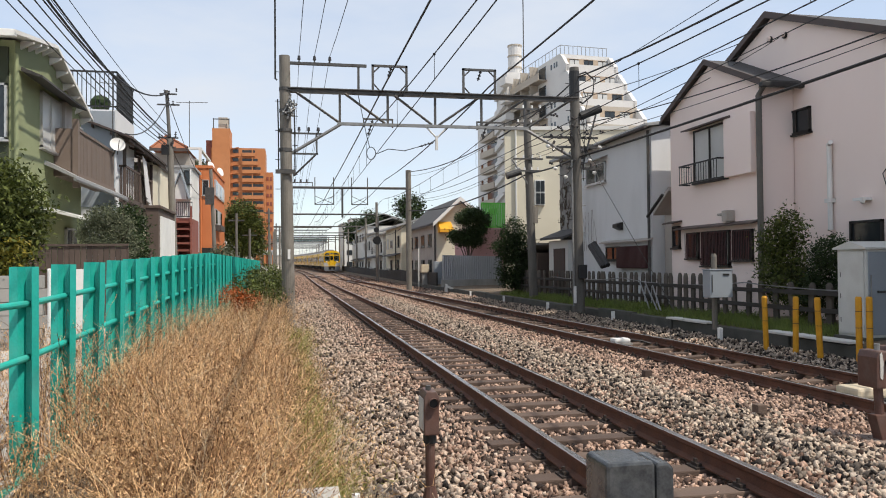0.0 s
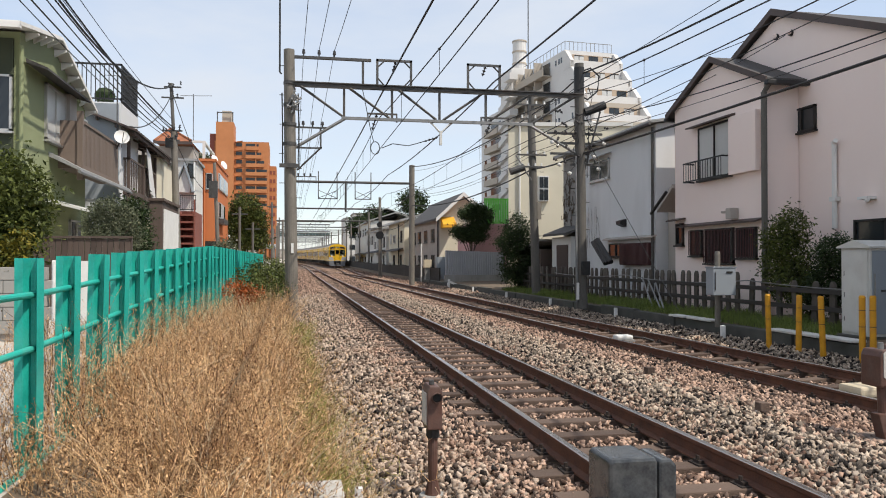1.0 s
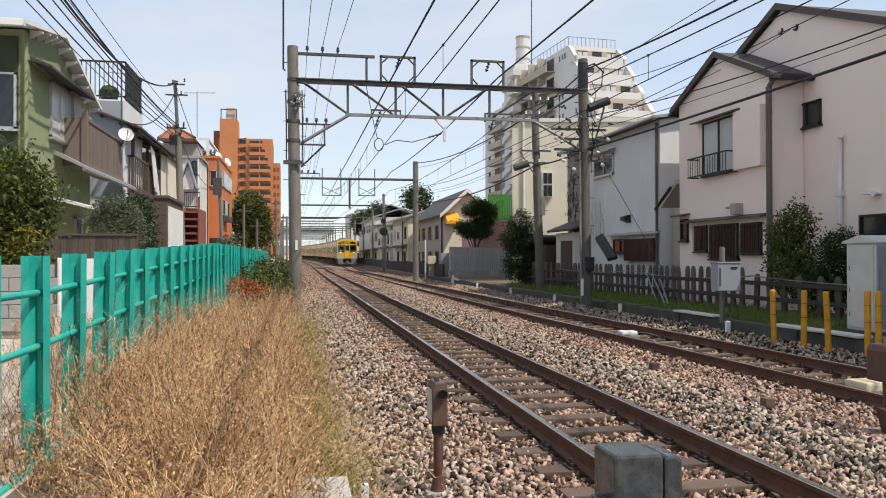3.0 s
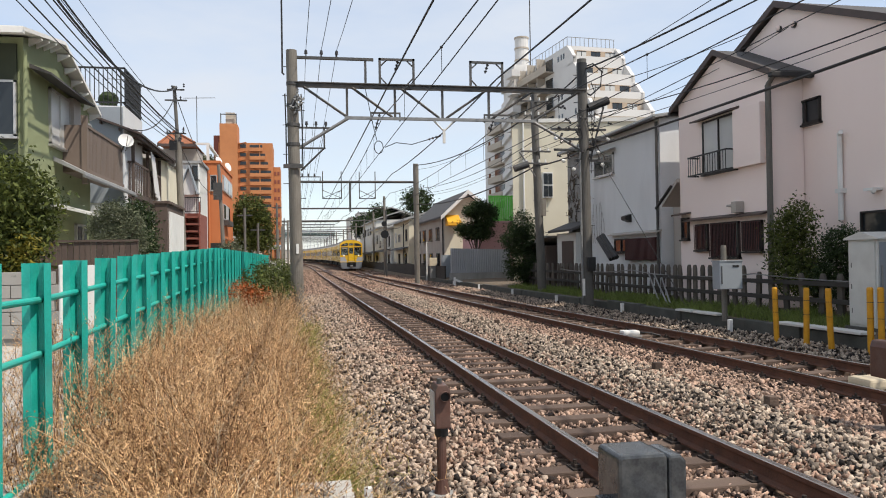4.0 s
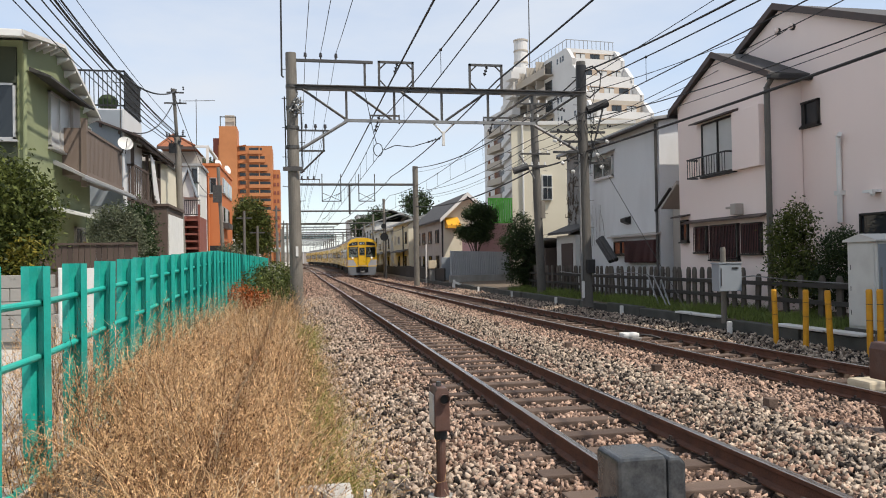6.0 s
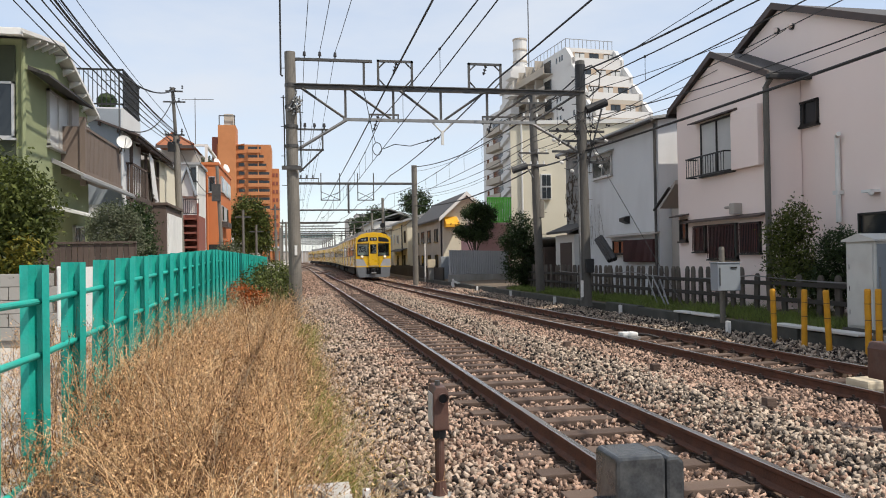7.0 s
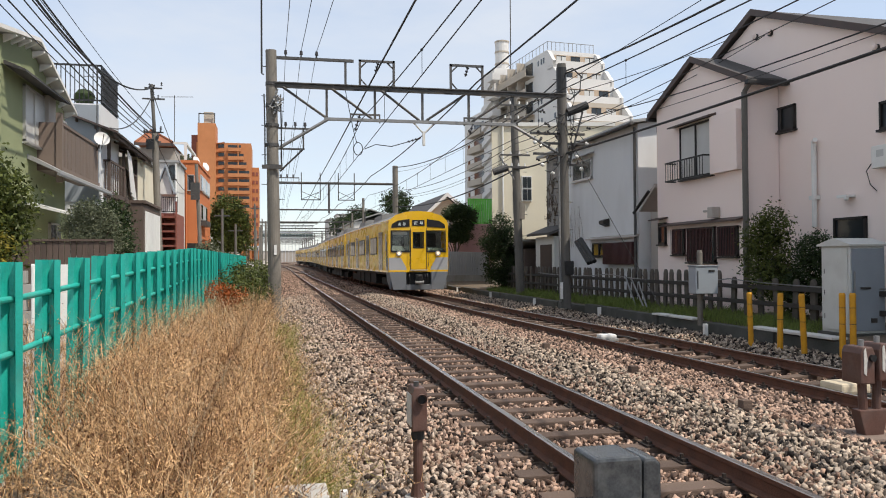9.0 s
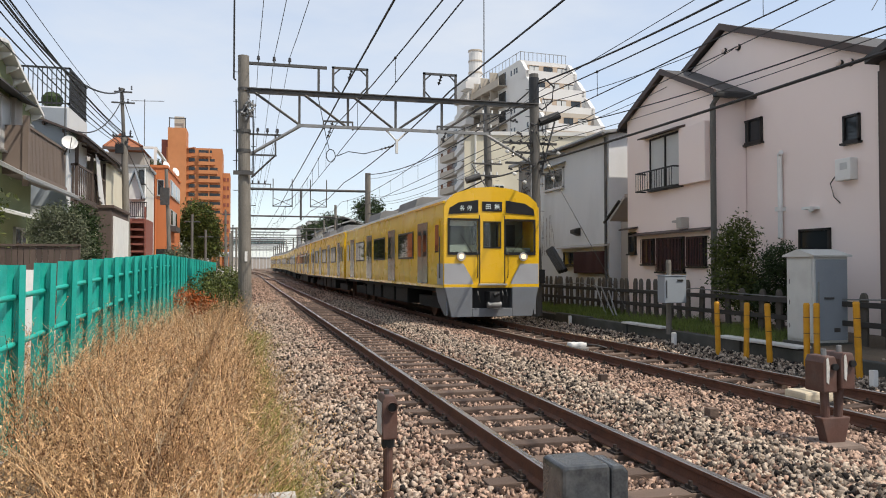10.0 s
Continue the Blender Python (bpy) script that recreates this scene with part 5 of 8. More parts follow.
def far_gantry(y, xl, xr, frames=True):
    z = grade(y)
    g = thing("catenary_gantry", (xl, y, z - 0.3), "distant slim grey gantry over both tracks", "catenary gantry", "gantries")
    part("pole", S().tube((xl, y, z - 0.4), (xl, y, z + 7.9), 0.17, 12), POLE_M, g)
    part("pole", S().tube((xr, y, z - 0.4), (xr, y, z + 7.95), 0.19 if frames else 0.13, 12), POLE_M, g)
    part("beam", S().tube((xl, y, z + 6.7), (xr, y, z + 6.7), 0.085, 10), STEEL, g)
    if frames:
        for x0, x1 in ((1.7, 3.0), (4.15, 5.28)):
            part("hanging_frame", S().box(x0, x0 + 0.06, y - 0.03, y + 0.03, z + 5.55, z + 7.4).box(x1 - 0.06, x1, y - 0.03, y + 0.03, z + 5.55, z + 7.4).box(x0, x1, y - 0.03, y + 0.03, z + 5.55, z + 5.61)
                 .tube((x0, y, z + 6.15), (x1, y, z + 5.6), 0.02, 5).tube((x1, y, z + 6.15), (x0, y, z + 5.6), 0.02, 5), STEEL, g)
        part("drop_post", S().tube((3.55, y, z + 6.65), (3.55, y, z + 4.7), 0.07, 8), STEEL, g)
        part("side_bracket", S().box(xl, xl + 1.6, y - 0.04, y + 0.04, z + 7.0, z + 7.06).box(xl + 1.55, xl + 1.6, y - 0.04, y + 0.04, z + 6.6, z + 7.0), STEEL, g)
        s = S()
        for x in (xl + 0.4, xl + 0.8, xl + 1.2):
            s.tube((x, y, z + 7.06), (x, y, z + 7.25), 0.05, 8)
        part("insulator_row", s, CERAMIC, g)


far_gantry(52, 0.0, 8.05)
far_gantry(80, -0.3, 9.0, False)
for y, xl, xr in ((108, -0.5, 10.6), (132, -1.5, 11.4), (146, -2.5, 11), (158, -3, 11), (172, -4, 11), (186, -6, 11), (200, -7, 10), (214, -9, 10), (227, -10, 10), (240, -12, 10), (255, -13, 10), (270, -14, 10), (290, -16, 10)):
    far_gantry(y, xl, xr, False)

overhead = thing("overhead_wires", (0, 0, 5), "dark overhead contact wires and feeders along the tracks", "overhead wire")
SPANS = [-26, 24, 52, 80, 108, 132, 158, 186, 214, 240]


def along(name, x, z, r, drop=0.25, xfun=None, spans=SPANS):
    for a, b in zip(spans[:-1], spans[1:]):
        xa, xb = (x, x) if xfun is None else (xfun(a), xfun(b))
        part(name, S().line(sag((xa, a, z + grade(a)), (xb, b, z + grade(b)), drop), r, 5), WIRE, overhead)


along("feeder", 2.86, 6.92, 0.026, 0.05)
along("feeder", 6.4, 7.25, 0.026, 0.25)
for x in (0.34, 0.81, 1.28):
    along("signal_wire", x, 7.99, 0.009, 1.5, spans=[-26, 24])
    along("signal_wire", x, 7.99, 0.009, 0.3, spans=SPANS[1:])
for x in (0.33, 0.62, 0.92):
    along("signal_wire", x, 5.77, 0.008, 0.2, spans=[24, 52, 80, 108])
for cx, xf in ((2.78, lambda y: near_track(min(y, 120)) - 0.1), (6.5, lambda y: far_track(max(0, y)) - 0.15)):
    along("messenger_wire", cx, 5.95, 0.013, 0.82, xf, SPANS[:2])
    along("messenger_wire", cx, 5.95, 0.013, 0.42, xf, SPANS[1:])
    along("contact_wire", cx, 4.95, 0.011, 0.0, xf)
    for a, b in zip(SPANS[:3], SPANS[1:4]):
        for i in range(1, 10):
            t = i / 10
            y = a + (b - a) * t
            x = xf(a) + (xf(b) - xf(a)) * t
            zt = 5.95 - (0.82 if a < 0 else 0.42) * 4 * t * (1 - t)
            part("dropper", S().line([(x, y, 4.95), (x, y, zt)], 0.006, 4).ball((x, y, zt), 0.03, n=6, m=4), WIRE, overhead)

side_cables = thing("wayside_cables", (9.4, 24, 5), "black cables strung between the wayside poles", "cable")
for x0, z0, x1, z1, r, d in ((9.4, 5.0, 9.4, 5.0, 0.03, 0.21), (9.41, 7.66, 9.41, 7.66, 0.026, 0.76), (9.4, 7.35, 9.4, 7.4, 0.01, 0.05), (9.4, 5.74, 9.4, 6.35, 0.010, 0.06), (9.4, 6.09, 9.4, 6.09, 0.014, 0.92), (9.4, 5.59, 9.4, 5.59, 0.008, 0.53)):
    part("cable", S().line(sag((x0, 24, z0), (x1, -8, z1), d, 24), r, 6), WIRE, side_cables)
    part("cable", S().line(sag((x0, 24, z0), (9.9, 31, min(z0 + 0.3, 7.6)), 0.08), r, 6), WIRE, side_cables)
    part("cable", S().line(sag((9.9, 31, min(z0 + 0.3, 7.6)), (8.05, 52, z0 + 0.2), 0.5, 20), r, 6), WIRE, side_cables)
for z in (4.4, 5.5, 6.1):
    part("cable", S().line(sag((8.05, 52, z), (9.0, 80, z + 0.4), 0.5), 0.02, 5), WIRE, side_cables)
part("cable", S().line(sag((9.6, 24, 7.0), (14.0, 19.0, 8.3), 0.15), 0.012, 5), WIRE, side_cables)
part("cable", S().line(sag((9.8, 24, 6.0), (12.7, 18.0, 7.4), 0.25), 0.01, 5), WIRE, side_cables)


# ---- trackside equipment ----
def detector_post():
    x, y = 1.02, 5.6
    z = ground_z(x, y)
    r = thing("crossing_detector", (x, y, z), "brown sensor box with white worn side on a short post", "sensor post", "sensor posts")
    part("foot", S().tube((x, y, z - 0.05), (x, y, z + 0.04), 0.12, 16, 0.1), CONCRETE, r, bevel=0.01)
    part("flange", S().tube((x, y, z + 0.04), (x, y, z + 0.14), 0.06, 12, 0.04), BROWN_BOX, r)
    part("pole", S().tube((x, y, z + 0.05), (x, y, 0.24), 0.036, 14), BROWN_BOX, r)
    part("collar", S().tube((x, y, 0.2), (x, y, 0.26), 0.05, 12), DARK_METAL, r)
    s = S().prism([(x - 0.055, 0.27), (x + 0.055, 0.27), (x + 0.055, 0.545), (x + 0.035, 0.585), (x - 0.035, 0.585), (x - 0.055, 0.545)], "y", y - 0.09, y + 0.14)
    b = part("housing", s, BROWN_BOX, r, bevel=0.008)
    part("lens", S().tube((x + 0.012, y - 0.096, 0.5), (x + 0.012, y - 0.07, 0.5), 0.03, 16), BLACK, b)
    part("visor", S().tube((x + 0.012, y - 0.13, 0.507), (x + 0.012, y - 0.09, 0.507), 0.036, 16, caps=False), BROWN_BOX, b)
    part("side_plate", S().box(x - 0.062, x - 0.0555, y - 0.06, y + 0.12, 0.3, 0.53), WORN_WHITE, b)
    part("bolt", S().tube((x - 0.01, y, 0.585), (x - 0.01, y, 0.62), 0.02, 8), STEEL, b)


def twin_detector():
    x, y = 5.37, 6.14
    z = -0.27
    r = thing("twin_crossing_detector", (x, y, z), "twin brown sensor boxes with worn white tops on one post", "sensor post", "sensor posts")
    part("foot", S().prism([(x - 0.33, z - 0.1), (x + 0.25, z - 0.1), (x + 0.23, z + 0.1), (x + 0.18, z + 0.15), (x - 0.26, z + 0.15), (x - 0.31, z + 0.1)], "y", y - 0.2, y + 0.26), BROWN_STONE, r, bevel=0.03)
    part("bracket", S().prism([(x - 0.1, z + 0.1), (x + 0.1, z + 0.1), (x + 0.1, z + 0.16), (x + 0.16, z + 0.38), (x - 0.16, z + 0.38), (x - 0.1, z + 0.16)], "y", y - 0.06, y + 0.06), BROWN_BOX, r, bevel=0.01)
    for k, (dx, dz) in enumerate(((-0.085, 0.0), (0.085, 0.03))):
        part("pole", S().tube((x + dx * 0.8, y, z + 0.32), (x + dx, y, z + 0.68), 0.04, 12), BROWN_BOX, r)
        s = S().prism([(x + dx - 0.08, z + 0.62 + dz), (x + dx + 0.075, z + 0.62 + dz), (x + dx + 0.075, z + 0.9 + dz), (x + dx + 0.05, z + 0.96 + dz), (x + dx - 0.055, z + 0.96 + dz), (x + dx - 0.08, z + 0.9 + dz)], "y", y - 0.09 - 0.03 * k, y + 0.16)
        b = part("housing", s, BROWN_BOX, r, bevel=0.015)
        part("lens", S().tube((x + dx + 0.035, y - 0.12 - 0.03 * k, z + 0.86 + dz), (x + dx + 0.035, y - 0.08, z + 0.86 + dz), 0.032, 16), BLACK, b)
        part("worn_paint", S().prism([(x + dx - 0.05, z + 0.72 + dz), (x + dx - 0.025, z + 0.7 + dz), (x + dx - 0.012, z + 0.84 + dz), (x + dx - 0.03, z + 0.95 + dz), (x + dx - 0.05, z + 0.93 + dz)], "y", y - 0.096 - 0.03 * k, y - 0.0885 - 0.03 * k), WORN_WHITE, b)
        part("bolt", S().tube((x + dx, y, z + 0.96 + dz), (x + dx, y, z + 1.02 + dz), 0.025, 8), STEEL_LIGHT, b)


def grey_motor_box():
    x, y, z1 = 2.1, 4.62, 0.3
    r = thing("trackside_box", (x, y, -0.2), "dark grey rounded metal equipment box beside the rail", "equipment box")
    part("housing", S().prism([(x - 0.22, -0.25), (x + 0.1, -0.25), (x + 0.1, z1 - 0.03), (x + 0.085, z1), (x - 0.2, z1), (x - 0.22, z1 - 0.025)], "y", y - 0.24, y + 0.1), GREY_BOX, r, bevel=0.022)
    part("cover", S().prism([(x + 0.115, -0.25), (x + 0.235, -0.25), (x + 0.235, z1 - 0.06), (x + 0.2, z1 - 0.02), (x + 0.13, z1 - 0.02), (x + 0.115, z1 - 0.04)], "y", y - 0.22, y + 0.08), GREY_BOX, r, bevel=0.02)
    part("lug", S().box(x - 0.3, x - 0.22, y - 0.15, y - 0.05, -0.05, 0.02), GREY_BOX, r, bevel=0.01)


def handhole():
    x, y = 0.18, 4.9
    z = ground_z(x, y) + 0.08
    r = thing("cable_handhole", (x, y, z), "pale worn metal handhole box with hose in the weeds", "handhole")
    part("box", S().box(x - 0.2, x + 0.12, y - 0.2, y + 0.2, z - 0.02, z + 0.26), CABINET, r, bevel=0.02)
    part("lid", S().box(x - 0.22, x + 0.14, y - 0.22, y + 0.22, z + 0.26, z + 0.29), WORN_WHITE, r, bevel=0.01)
    part("hose", S().line([(x - 0.55, y + 0.0, z), (x - 0.42, y - 0.02, z + 0.22), (x - 0.25, y - 0.03, z + 0.31), (x - 0.08, y - 0.05, z + 0.32), (x + 0.0, y - 0.1, z + 0.28)], 0.028, 8), CONCRETE, r)
    part("warning_patch", S().box(x + 0.121, x + 0.128, y - 0.12, y + 0.05, z + 0.02, z + 0.16), AWNING, r)
    solid("white_stake", S().box(-0.025, 0.025, -0.025, 0.025, -0.2, 0.22), WHITE, "thin white stake in the gravel", "stake", (0.42, 4.95, ground_z(0.42, 4.95) + 0.14), bevel=0.005)


detector_post()
twin_detector()
grey_motor_box()
handhole()


def guard_post(x, y, h, lean):
    z = ground_z(x, y)
    r = thing("yellow_guard_post", (x, y, z), "weathered yellow plastic guard post over a stay wire", "guard post", "yellow guard posts")
    part("tube", S().tube((x, y, z - 0.05), (x + lean, y, z + h), 0.052, 14), YELLOW_POST, r)
    part("cap", S().tube((x + lean, y, z + h), (x + lean, y, z + h + 0.035), 0.056, 14, 0.04), YELLOW_POST, r)
    for k in (0.55, 0.8):
        part("strap", S().tube((x + lean * k, y, z + h * k), (x + lean * k, y, z + h * k + 0.01), 0.0535, 14), DARK_METAL, r)


for x, y, h, l in ((9.3, 13.75, 1.03, -0.03), (9.3, 12.85, 1.05, 0.02), (9.33, 12.2, 1.06, -0.05), (9.42, 11.35, 1.1, 0.0), (9.5, 11.2, 1.1, 0.0), (9.4, 10.15, 1.18, -0.05)):
    guard_post(x, y, h, l)


def relay_cabinet():
    x0, x1, y0, y1, z0, z1 = 10.3, 11.05, 12.2, 12.95, 0.1, 1.72
    r = thing("relay_cabinet", (10.6, 12.6, 0.06), "tall grey metal relay cabinet with pitched lid", "cabinet")
    part("plinth", S().box(x0 - 0.06, x1 + 0.06, y0 - 0.06, y1 + 0.06, -0.1, z0), CURB_M, r, bevel=0.02)
    part("body", S().box(x0, x1, y0, y1, z0, z1), CABINET, r, bevel=0.012)
    part("lid", S().prism([(y0 - 0.06, z1), (y1 + 0.06, z1), (y1 + 0.06, z1 + 0.03), ((y0 + y1) / 2, z1 + 0.15), (y0 - 0.06, z1 + 0.03)], "x", x0 - 0.06, x1 + 0.06), CABINET, r)
    # Front door in darker blue-grey than the body: its shade is painted in.
    d = part("door", S().box(x0 + 0.03, x1 - 0.03, y0 - 0.02, y0 - 0.002, z0 + 0.05, z1 - 0.05), BLUE_GREY, r, bevel=0.005)
    part("handle", S().box(x0 + 0.2, x0 + 0.4, y0 - 0.06, y0 - 0.022, 0.92, 0.96), STEEL, d, bevel=0.008)
    part("lock_bar", S().tube((x0 + 0.06, y0 - 0.05, 0.2), (x0 + 0.06, y0 - 0.05, 1.25), 0.014, 6), STEEL_LIGHT, d)
    part("lock_plate", S().box(x0 + 0.42, x0 + 0.55, y0 - 0.03, y0 - 0.021, 0.3, 0.38), STEEL, d)
    for z in (0.35, 0.8, 1.2):
        part("hinge", S().tube((x0 - 0.012, y1 - 0.1, z), (x0 - 0.012, y1 - 0.1, z + 0.09), 0.014, 8), STEEL, r)
    part("side_door", S().box(x0 - 0.02, x0 - 0.002, y0 + 0.05, y1 - 0.05, z0 + 0.05, z1 - 0.05), CABINET, r, bevel=0.005)
    r2 = thing("relay_cabinet", (11.4, 9.9, 0.06), "beige metal cabinet with sloping lid at the fence", "cabinet")
    part("body", S().box(11.0, 11.7, 10.0, 11.0, -0.05, 1.62), CABINET, r2, bevel=0.012)
    part("lid", S().box(10.94, 11.76, 9.94, 11.06, 1.62, 1.68), CABINET, r2, bevel=0.01)
    part("handle", S().box(10.97, 11.0, 10.3, 10.4, 0.8, 0.86), STEEL, r2)


relay_cabinet()


def post_box():
    r = thing("junction_box", (9.6, 16.1, 0), "grey junction box on a concrete post", "junction box")
    part("post", S().tube((9.64, 16.2, -0.05), (9.64, 16.2, 1.62), 0.065, 12), POLE_M, r)
    part("cap", S().tube((9.64, 16.2, 1.62), (9.64, 16.2, 1.7), 0.07, 12, 0.05), POLE_M, r)
    b = part("box", S().box(9.3, 9.86, 15.8, 16.12, 0.7, 1.32), BLUE_GREY, r, bevel=0.015)
    part("box_lid", S().box(9.285, 9.875, 15.785, 16.135, 1.32, 1.345), BLUE_GREY, b, bevel=0.008)
    part("hinge", S().tube((9.35, 15.79, 0.82), (9.35, 15.79, 1.22), 0.012, 6), STEEL, b)
    part("latch", S().box(9.62, 9.77, 15.785, 15.8, 1.2, 1.24), DARK_METAL, b)


post_box()
for x, y, sx, sy, h, m, lab in ((6.85, 15.2, 0.36, 0.26, 0.09, WHITE, "white plastic track transponder between the rails"), (6.95, 8.35, 0.42, 0.4, 0.13, CREAM_BOX, "cream track impedance box between the rails")):
    z = -0.22
    r = thing("track_box", (x, y, z), lab, "track box", "track boxes")
    part("base", S().box(x - sx / 2 - 0.03, x + sx / 2 + 0.03, y - sy / 2 - 0.03, y + sy / 2 + 0.03, z, z + 0.05), DARK_METAL if m is CREAM_BOX else CONCRETE, r, bevel=0.01)
    part("cover", S().box(x - sx / 2, x + sx / 2, y - sy / 2, y + sy / 2, z + 0.05, z + 0.05 + h), m, r, bevel=0.035)
    part("lead", S().line([(x + sx / 2, y, z + 0.1), (x + sx / 2 + 0.25, y - 0.1, z + 0.08), (x + sx / 2 + 0.45, y - 0.15, z + 0.02)], 0.015), WIRE, r)
for x, y in ((4.85, 7.3), (4.7, 13.0), (4.6, 17.6), (4.9, 10.0)):
    z = ground_z(x, y)
    solid("survey_peg", S().box(-0.055, 0.055, -0.055, 0.055, -0.05, 0.13), SLEEPER, "stubby brown survey peg in the ballast", "peg", (x, y, z), group="survey pegs", bevel=0.01)


def picket_fence():
    r = thing("picket_fence", (11.0, 20, 0.08), "low weathered concrete picket fence with sagging wire", "fence")
    y = 10.6
    me = mesh_of("picket", S().prism([(-0.085, -0.1), (0.085, -0.1), (0.085, 1.04), (0.06, 1.11), (0.025, 1.15), (-0.025, 1.15), (-0.06, 1.11), (-0.085, 1.04)], "x", -0.03, 0.03), PICKET, (0, 0, 0), bevel=0.008)
    while y < 37:
        k = 0 if 17.2 < y < 37 else 1
        ob = new("picket", me)
        ob.parent = r
        ob.matrix_local = Matrix.Translation((0, y - 20, 0.0)) @ pose(rng.normal(0, 0.01), 0, -0.03 if not k else -0.18, rng.normal(0, 1.2), rng.normal(0, 1.5), 0)
        y += 0.4 if not k else 0.58
    for z in (0.42, 0.78):
        part("rail", S().box(10.9, 10.965, 10.5, 37, z, z + 0.1), PICKET_DARK, r, bevel=0.01)
    part("wire", S().line(sag((10.92, 17, 1.0), (10.92, 24, 1.0), 0.14) + sag((10.92, 24, 1.0), (10.92, 31, 0.95), 0.1)[1:], 0.016), STEEL_LIGHT, r)
    part("wire", S().line(sag((10.92, 10, 1.0), (10.92, 17, 1.0), 0.1), 0.014), STEEL_LIGHT, r)


picket_fence()
c = thing("black_stay_guards", (11, 24, 0.1), "bundle of black plastic stay-wire guards leaning at the fence", "cable guard")
for i in range(3):
    part("guard", S().tube((11.2, 27.5 - i * 0.22, 2.15 + 0.05 * i), (11.15, 26.2 - i * 0.25, 1.36 + 0.03 * i), 0.085, 10), DARK_METAL, c)
for a, b in (((10.75, 22.4, 0.95), (10.5, 21.2, 0.1)), ((10.75, 22.0, 0.9), (10.5, 20.7, 0.1)), ((10.8, 21.6, 0.8), (10.5, 20.5, 0.1))):
    solid("grey_stake", S().tube((0, 0, 0), Vector(a) - Vector(b), 0.025, 8), STEEL_LIGHT, "thin grey stake leaning on the fence", "stake", b, group="leaning stakes")

# signal, wayside posts in the distance
s0 = thing("railway_signal", (8.9, 76, 0), "black colour-light signal on a slim post", "railway signal")
part("post", S().tube((8.7, 76, -0.3), (8.7, 76, 6.2), 0.08, 10), STEEL, s0)
part("signal_head", S().tube((8.55, 75.8, 3.9), (8.55, 76.0, 3.9), 0.42, 8), BLACK, s0)
part("signal_head", S().tube((8.5, 75.8, 4.95), (8.5, 76.0, 4.95), 0.27, 8), BLACK, s0)
part("bracket", S().box(7.4, 8.7, 75.95, 76.05, 4.5, 4.58), STEEL, s0)
s1 = thing("wayside_mast", (10.4, 62, 0), "slim white wayside mast", "mast")
part("mast", S().tube((9.55, 57, -0.3), (9.55, 57, 2.7), 0.06, 10), OFFWHITE, s1)
s2 = thing("relay_cabinet", (10.6, 55, 0), "small grey wayside cabinet on a stand", "cabinet")
part("body", S().box(10.3, 10.95, 54.6, 55.2, 0, 1.7), BLUE_GREY, s2, bevel=0.02)
part("stand", S().box(9.6, 9.95, 55.5, 55.9, 0, 0.9), CONCRETE, s2)
part("yellow_box", S().box(9.5, 10.05, 55.4, 55.9, 0.9, 1.5), CREAM_BOX, s2, bevel=0.02)
s3 = thing("white_stop_board", (9.5, 43, 0), "white angled boundary post beside the track", "marker")
part("post", S().box(9.35, 9.47, 45.9, 46.02, -0.4, 0.3), WHITE, s3, bevel=0.01)
part("arm", S().prism([(9.35, 0.12), (9.35, 0.26), (10.0, -0.02), (10.0, -0.16)], "y", 45.92, 46.0), WHITE, s3)


# ---- trees and shrubs ----
def crown(name, blobs, n, size, material, parent):
    """Many small leaves in uneven clumps: blobs are (x, y, z, rx, rz)."""
    bl = np.array(blobs, dtype=float)
    w = bl[:, 3] ** 2 * bl[:, 4]
    k = rng.choice(len(bl), n, p=w / w.sum())
    d = rng.normal(size=(n, 3))
    d /= np.linalg.norm(d, axis=1, keepdims=True)
    rad = rng.uniform(0.45, 1.0, n) ** 0.6 * (1 + 0.12 * rng.normal(size=n))
    c = bl[k, :3] + d * rad[:, None] * np.stack([bl[k, 3], bl[k, 3], bl[k, 4]], 1)
    # gather the leaves into twig clusters, so that gaps show
    cl = rng.normal(size=(max(8, n // 14), 3)) * 0.0
    seeds = c[rng.choice(n, len(cl))]
    idx = rng.integers(0, len(seeds), n)
    near = rng.random(n) < 0.75
    c = np.where(near[:, None], seeds[idx] + rng.normal(size=(n, 3)) * size * 2.1, c)
    nrm = rng.normal(size=(n, 3)) + np.array([0, 0, 0.8])
    nrm /= np.linalg.norm(nrm, axis=1, keepdims=True)
    a = np.cross(nrm, rng.normal(size=(n, 3)))
    a /= np.linalg.norm(a, axis=1, keepdims=True)
    b = np.cross(nrm, a)
    s = size * rng.uniform(0.6, 1.25, (n, 1))
    v = np.stack([c - a * s, c - b * s * 0.45 + nrm * s * 0.12, c + a * s, c + b * s * 0.45 + nrm * s * 0.12], 1)
    f = np.arange(4 * n).reshape(n, 4)
    ob = raw(name, (v.reshape(-1, 3) - np.array(BASE[parent.name])), f, material, "", "", "", parent)
    return ob


def tree(name, x, y, z, label, blobs, n, size, material, trunk=0.08, limbs=8, category="tree"):
    r = thing(name, (x, y, z), label, category)
    top = max(b[2] for b in blobs)
    s = S().tube((x, y, z - 0.1), (x + 0.05, y, z + (top - z) * 0.55), trunk, 10, trunk * 0.6)
    part("trunk", s, BARK, r)
    for i in range(limbs):
        b = blobs[i % len(blobs)]
        q = (b[0] + rng.normal(0, b[3] * 0.3), b[1] + rng.normal(0, b[3] * 0.3), b[2] + rng.normal(0, b[4] * 0.3))
        p = (x + 0.03, y, z + (top - z) * rng.uniform(0.2, 0.5))
        m = tuple((u + w) / 2 + rng.normal(0, 0.08) for u, w in zip(p, q))
        part("limb", S().line([p, m, q], trunk * 0.3, 5), BARK, r)
    crown("crown", blobs, n, size, material, r)
    return r


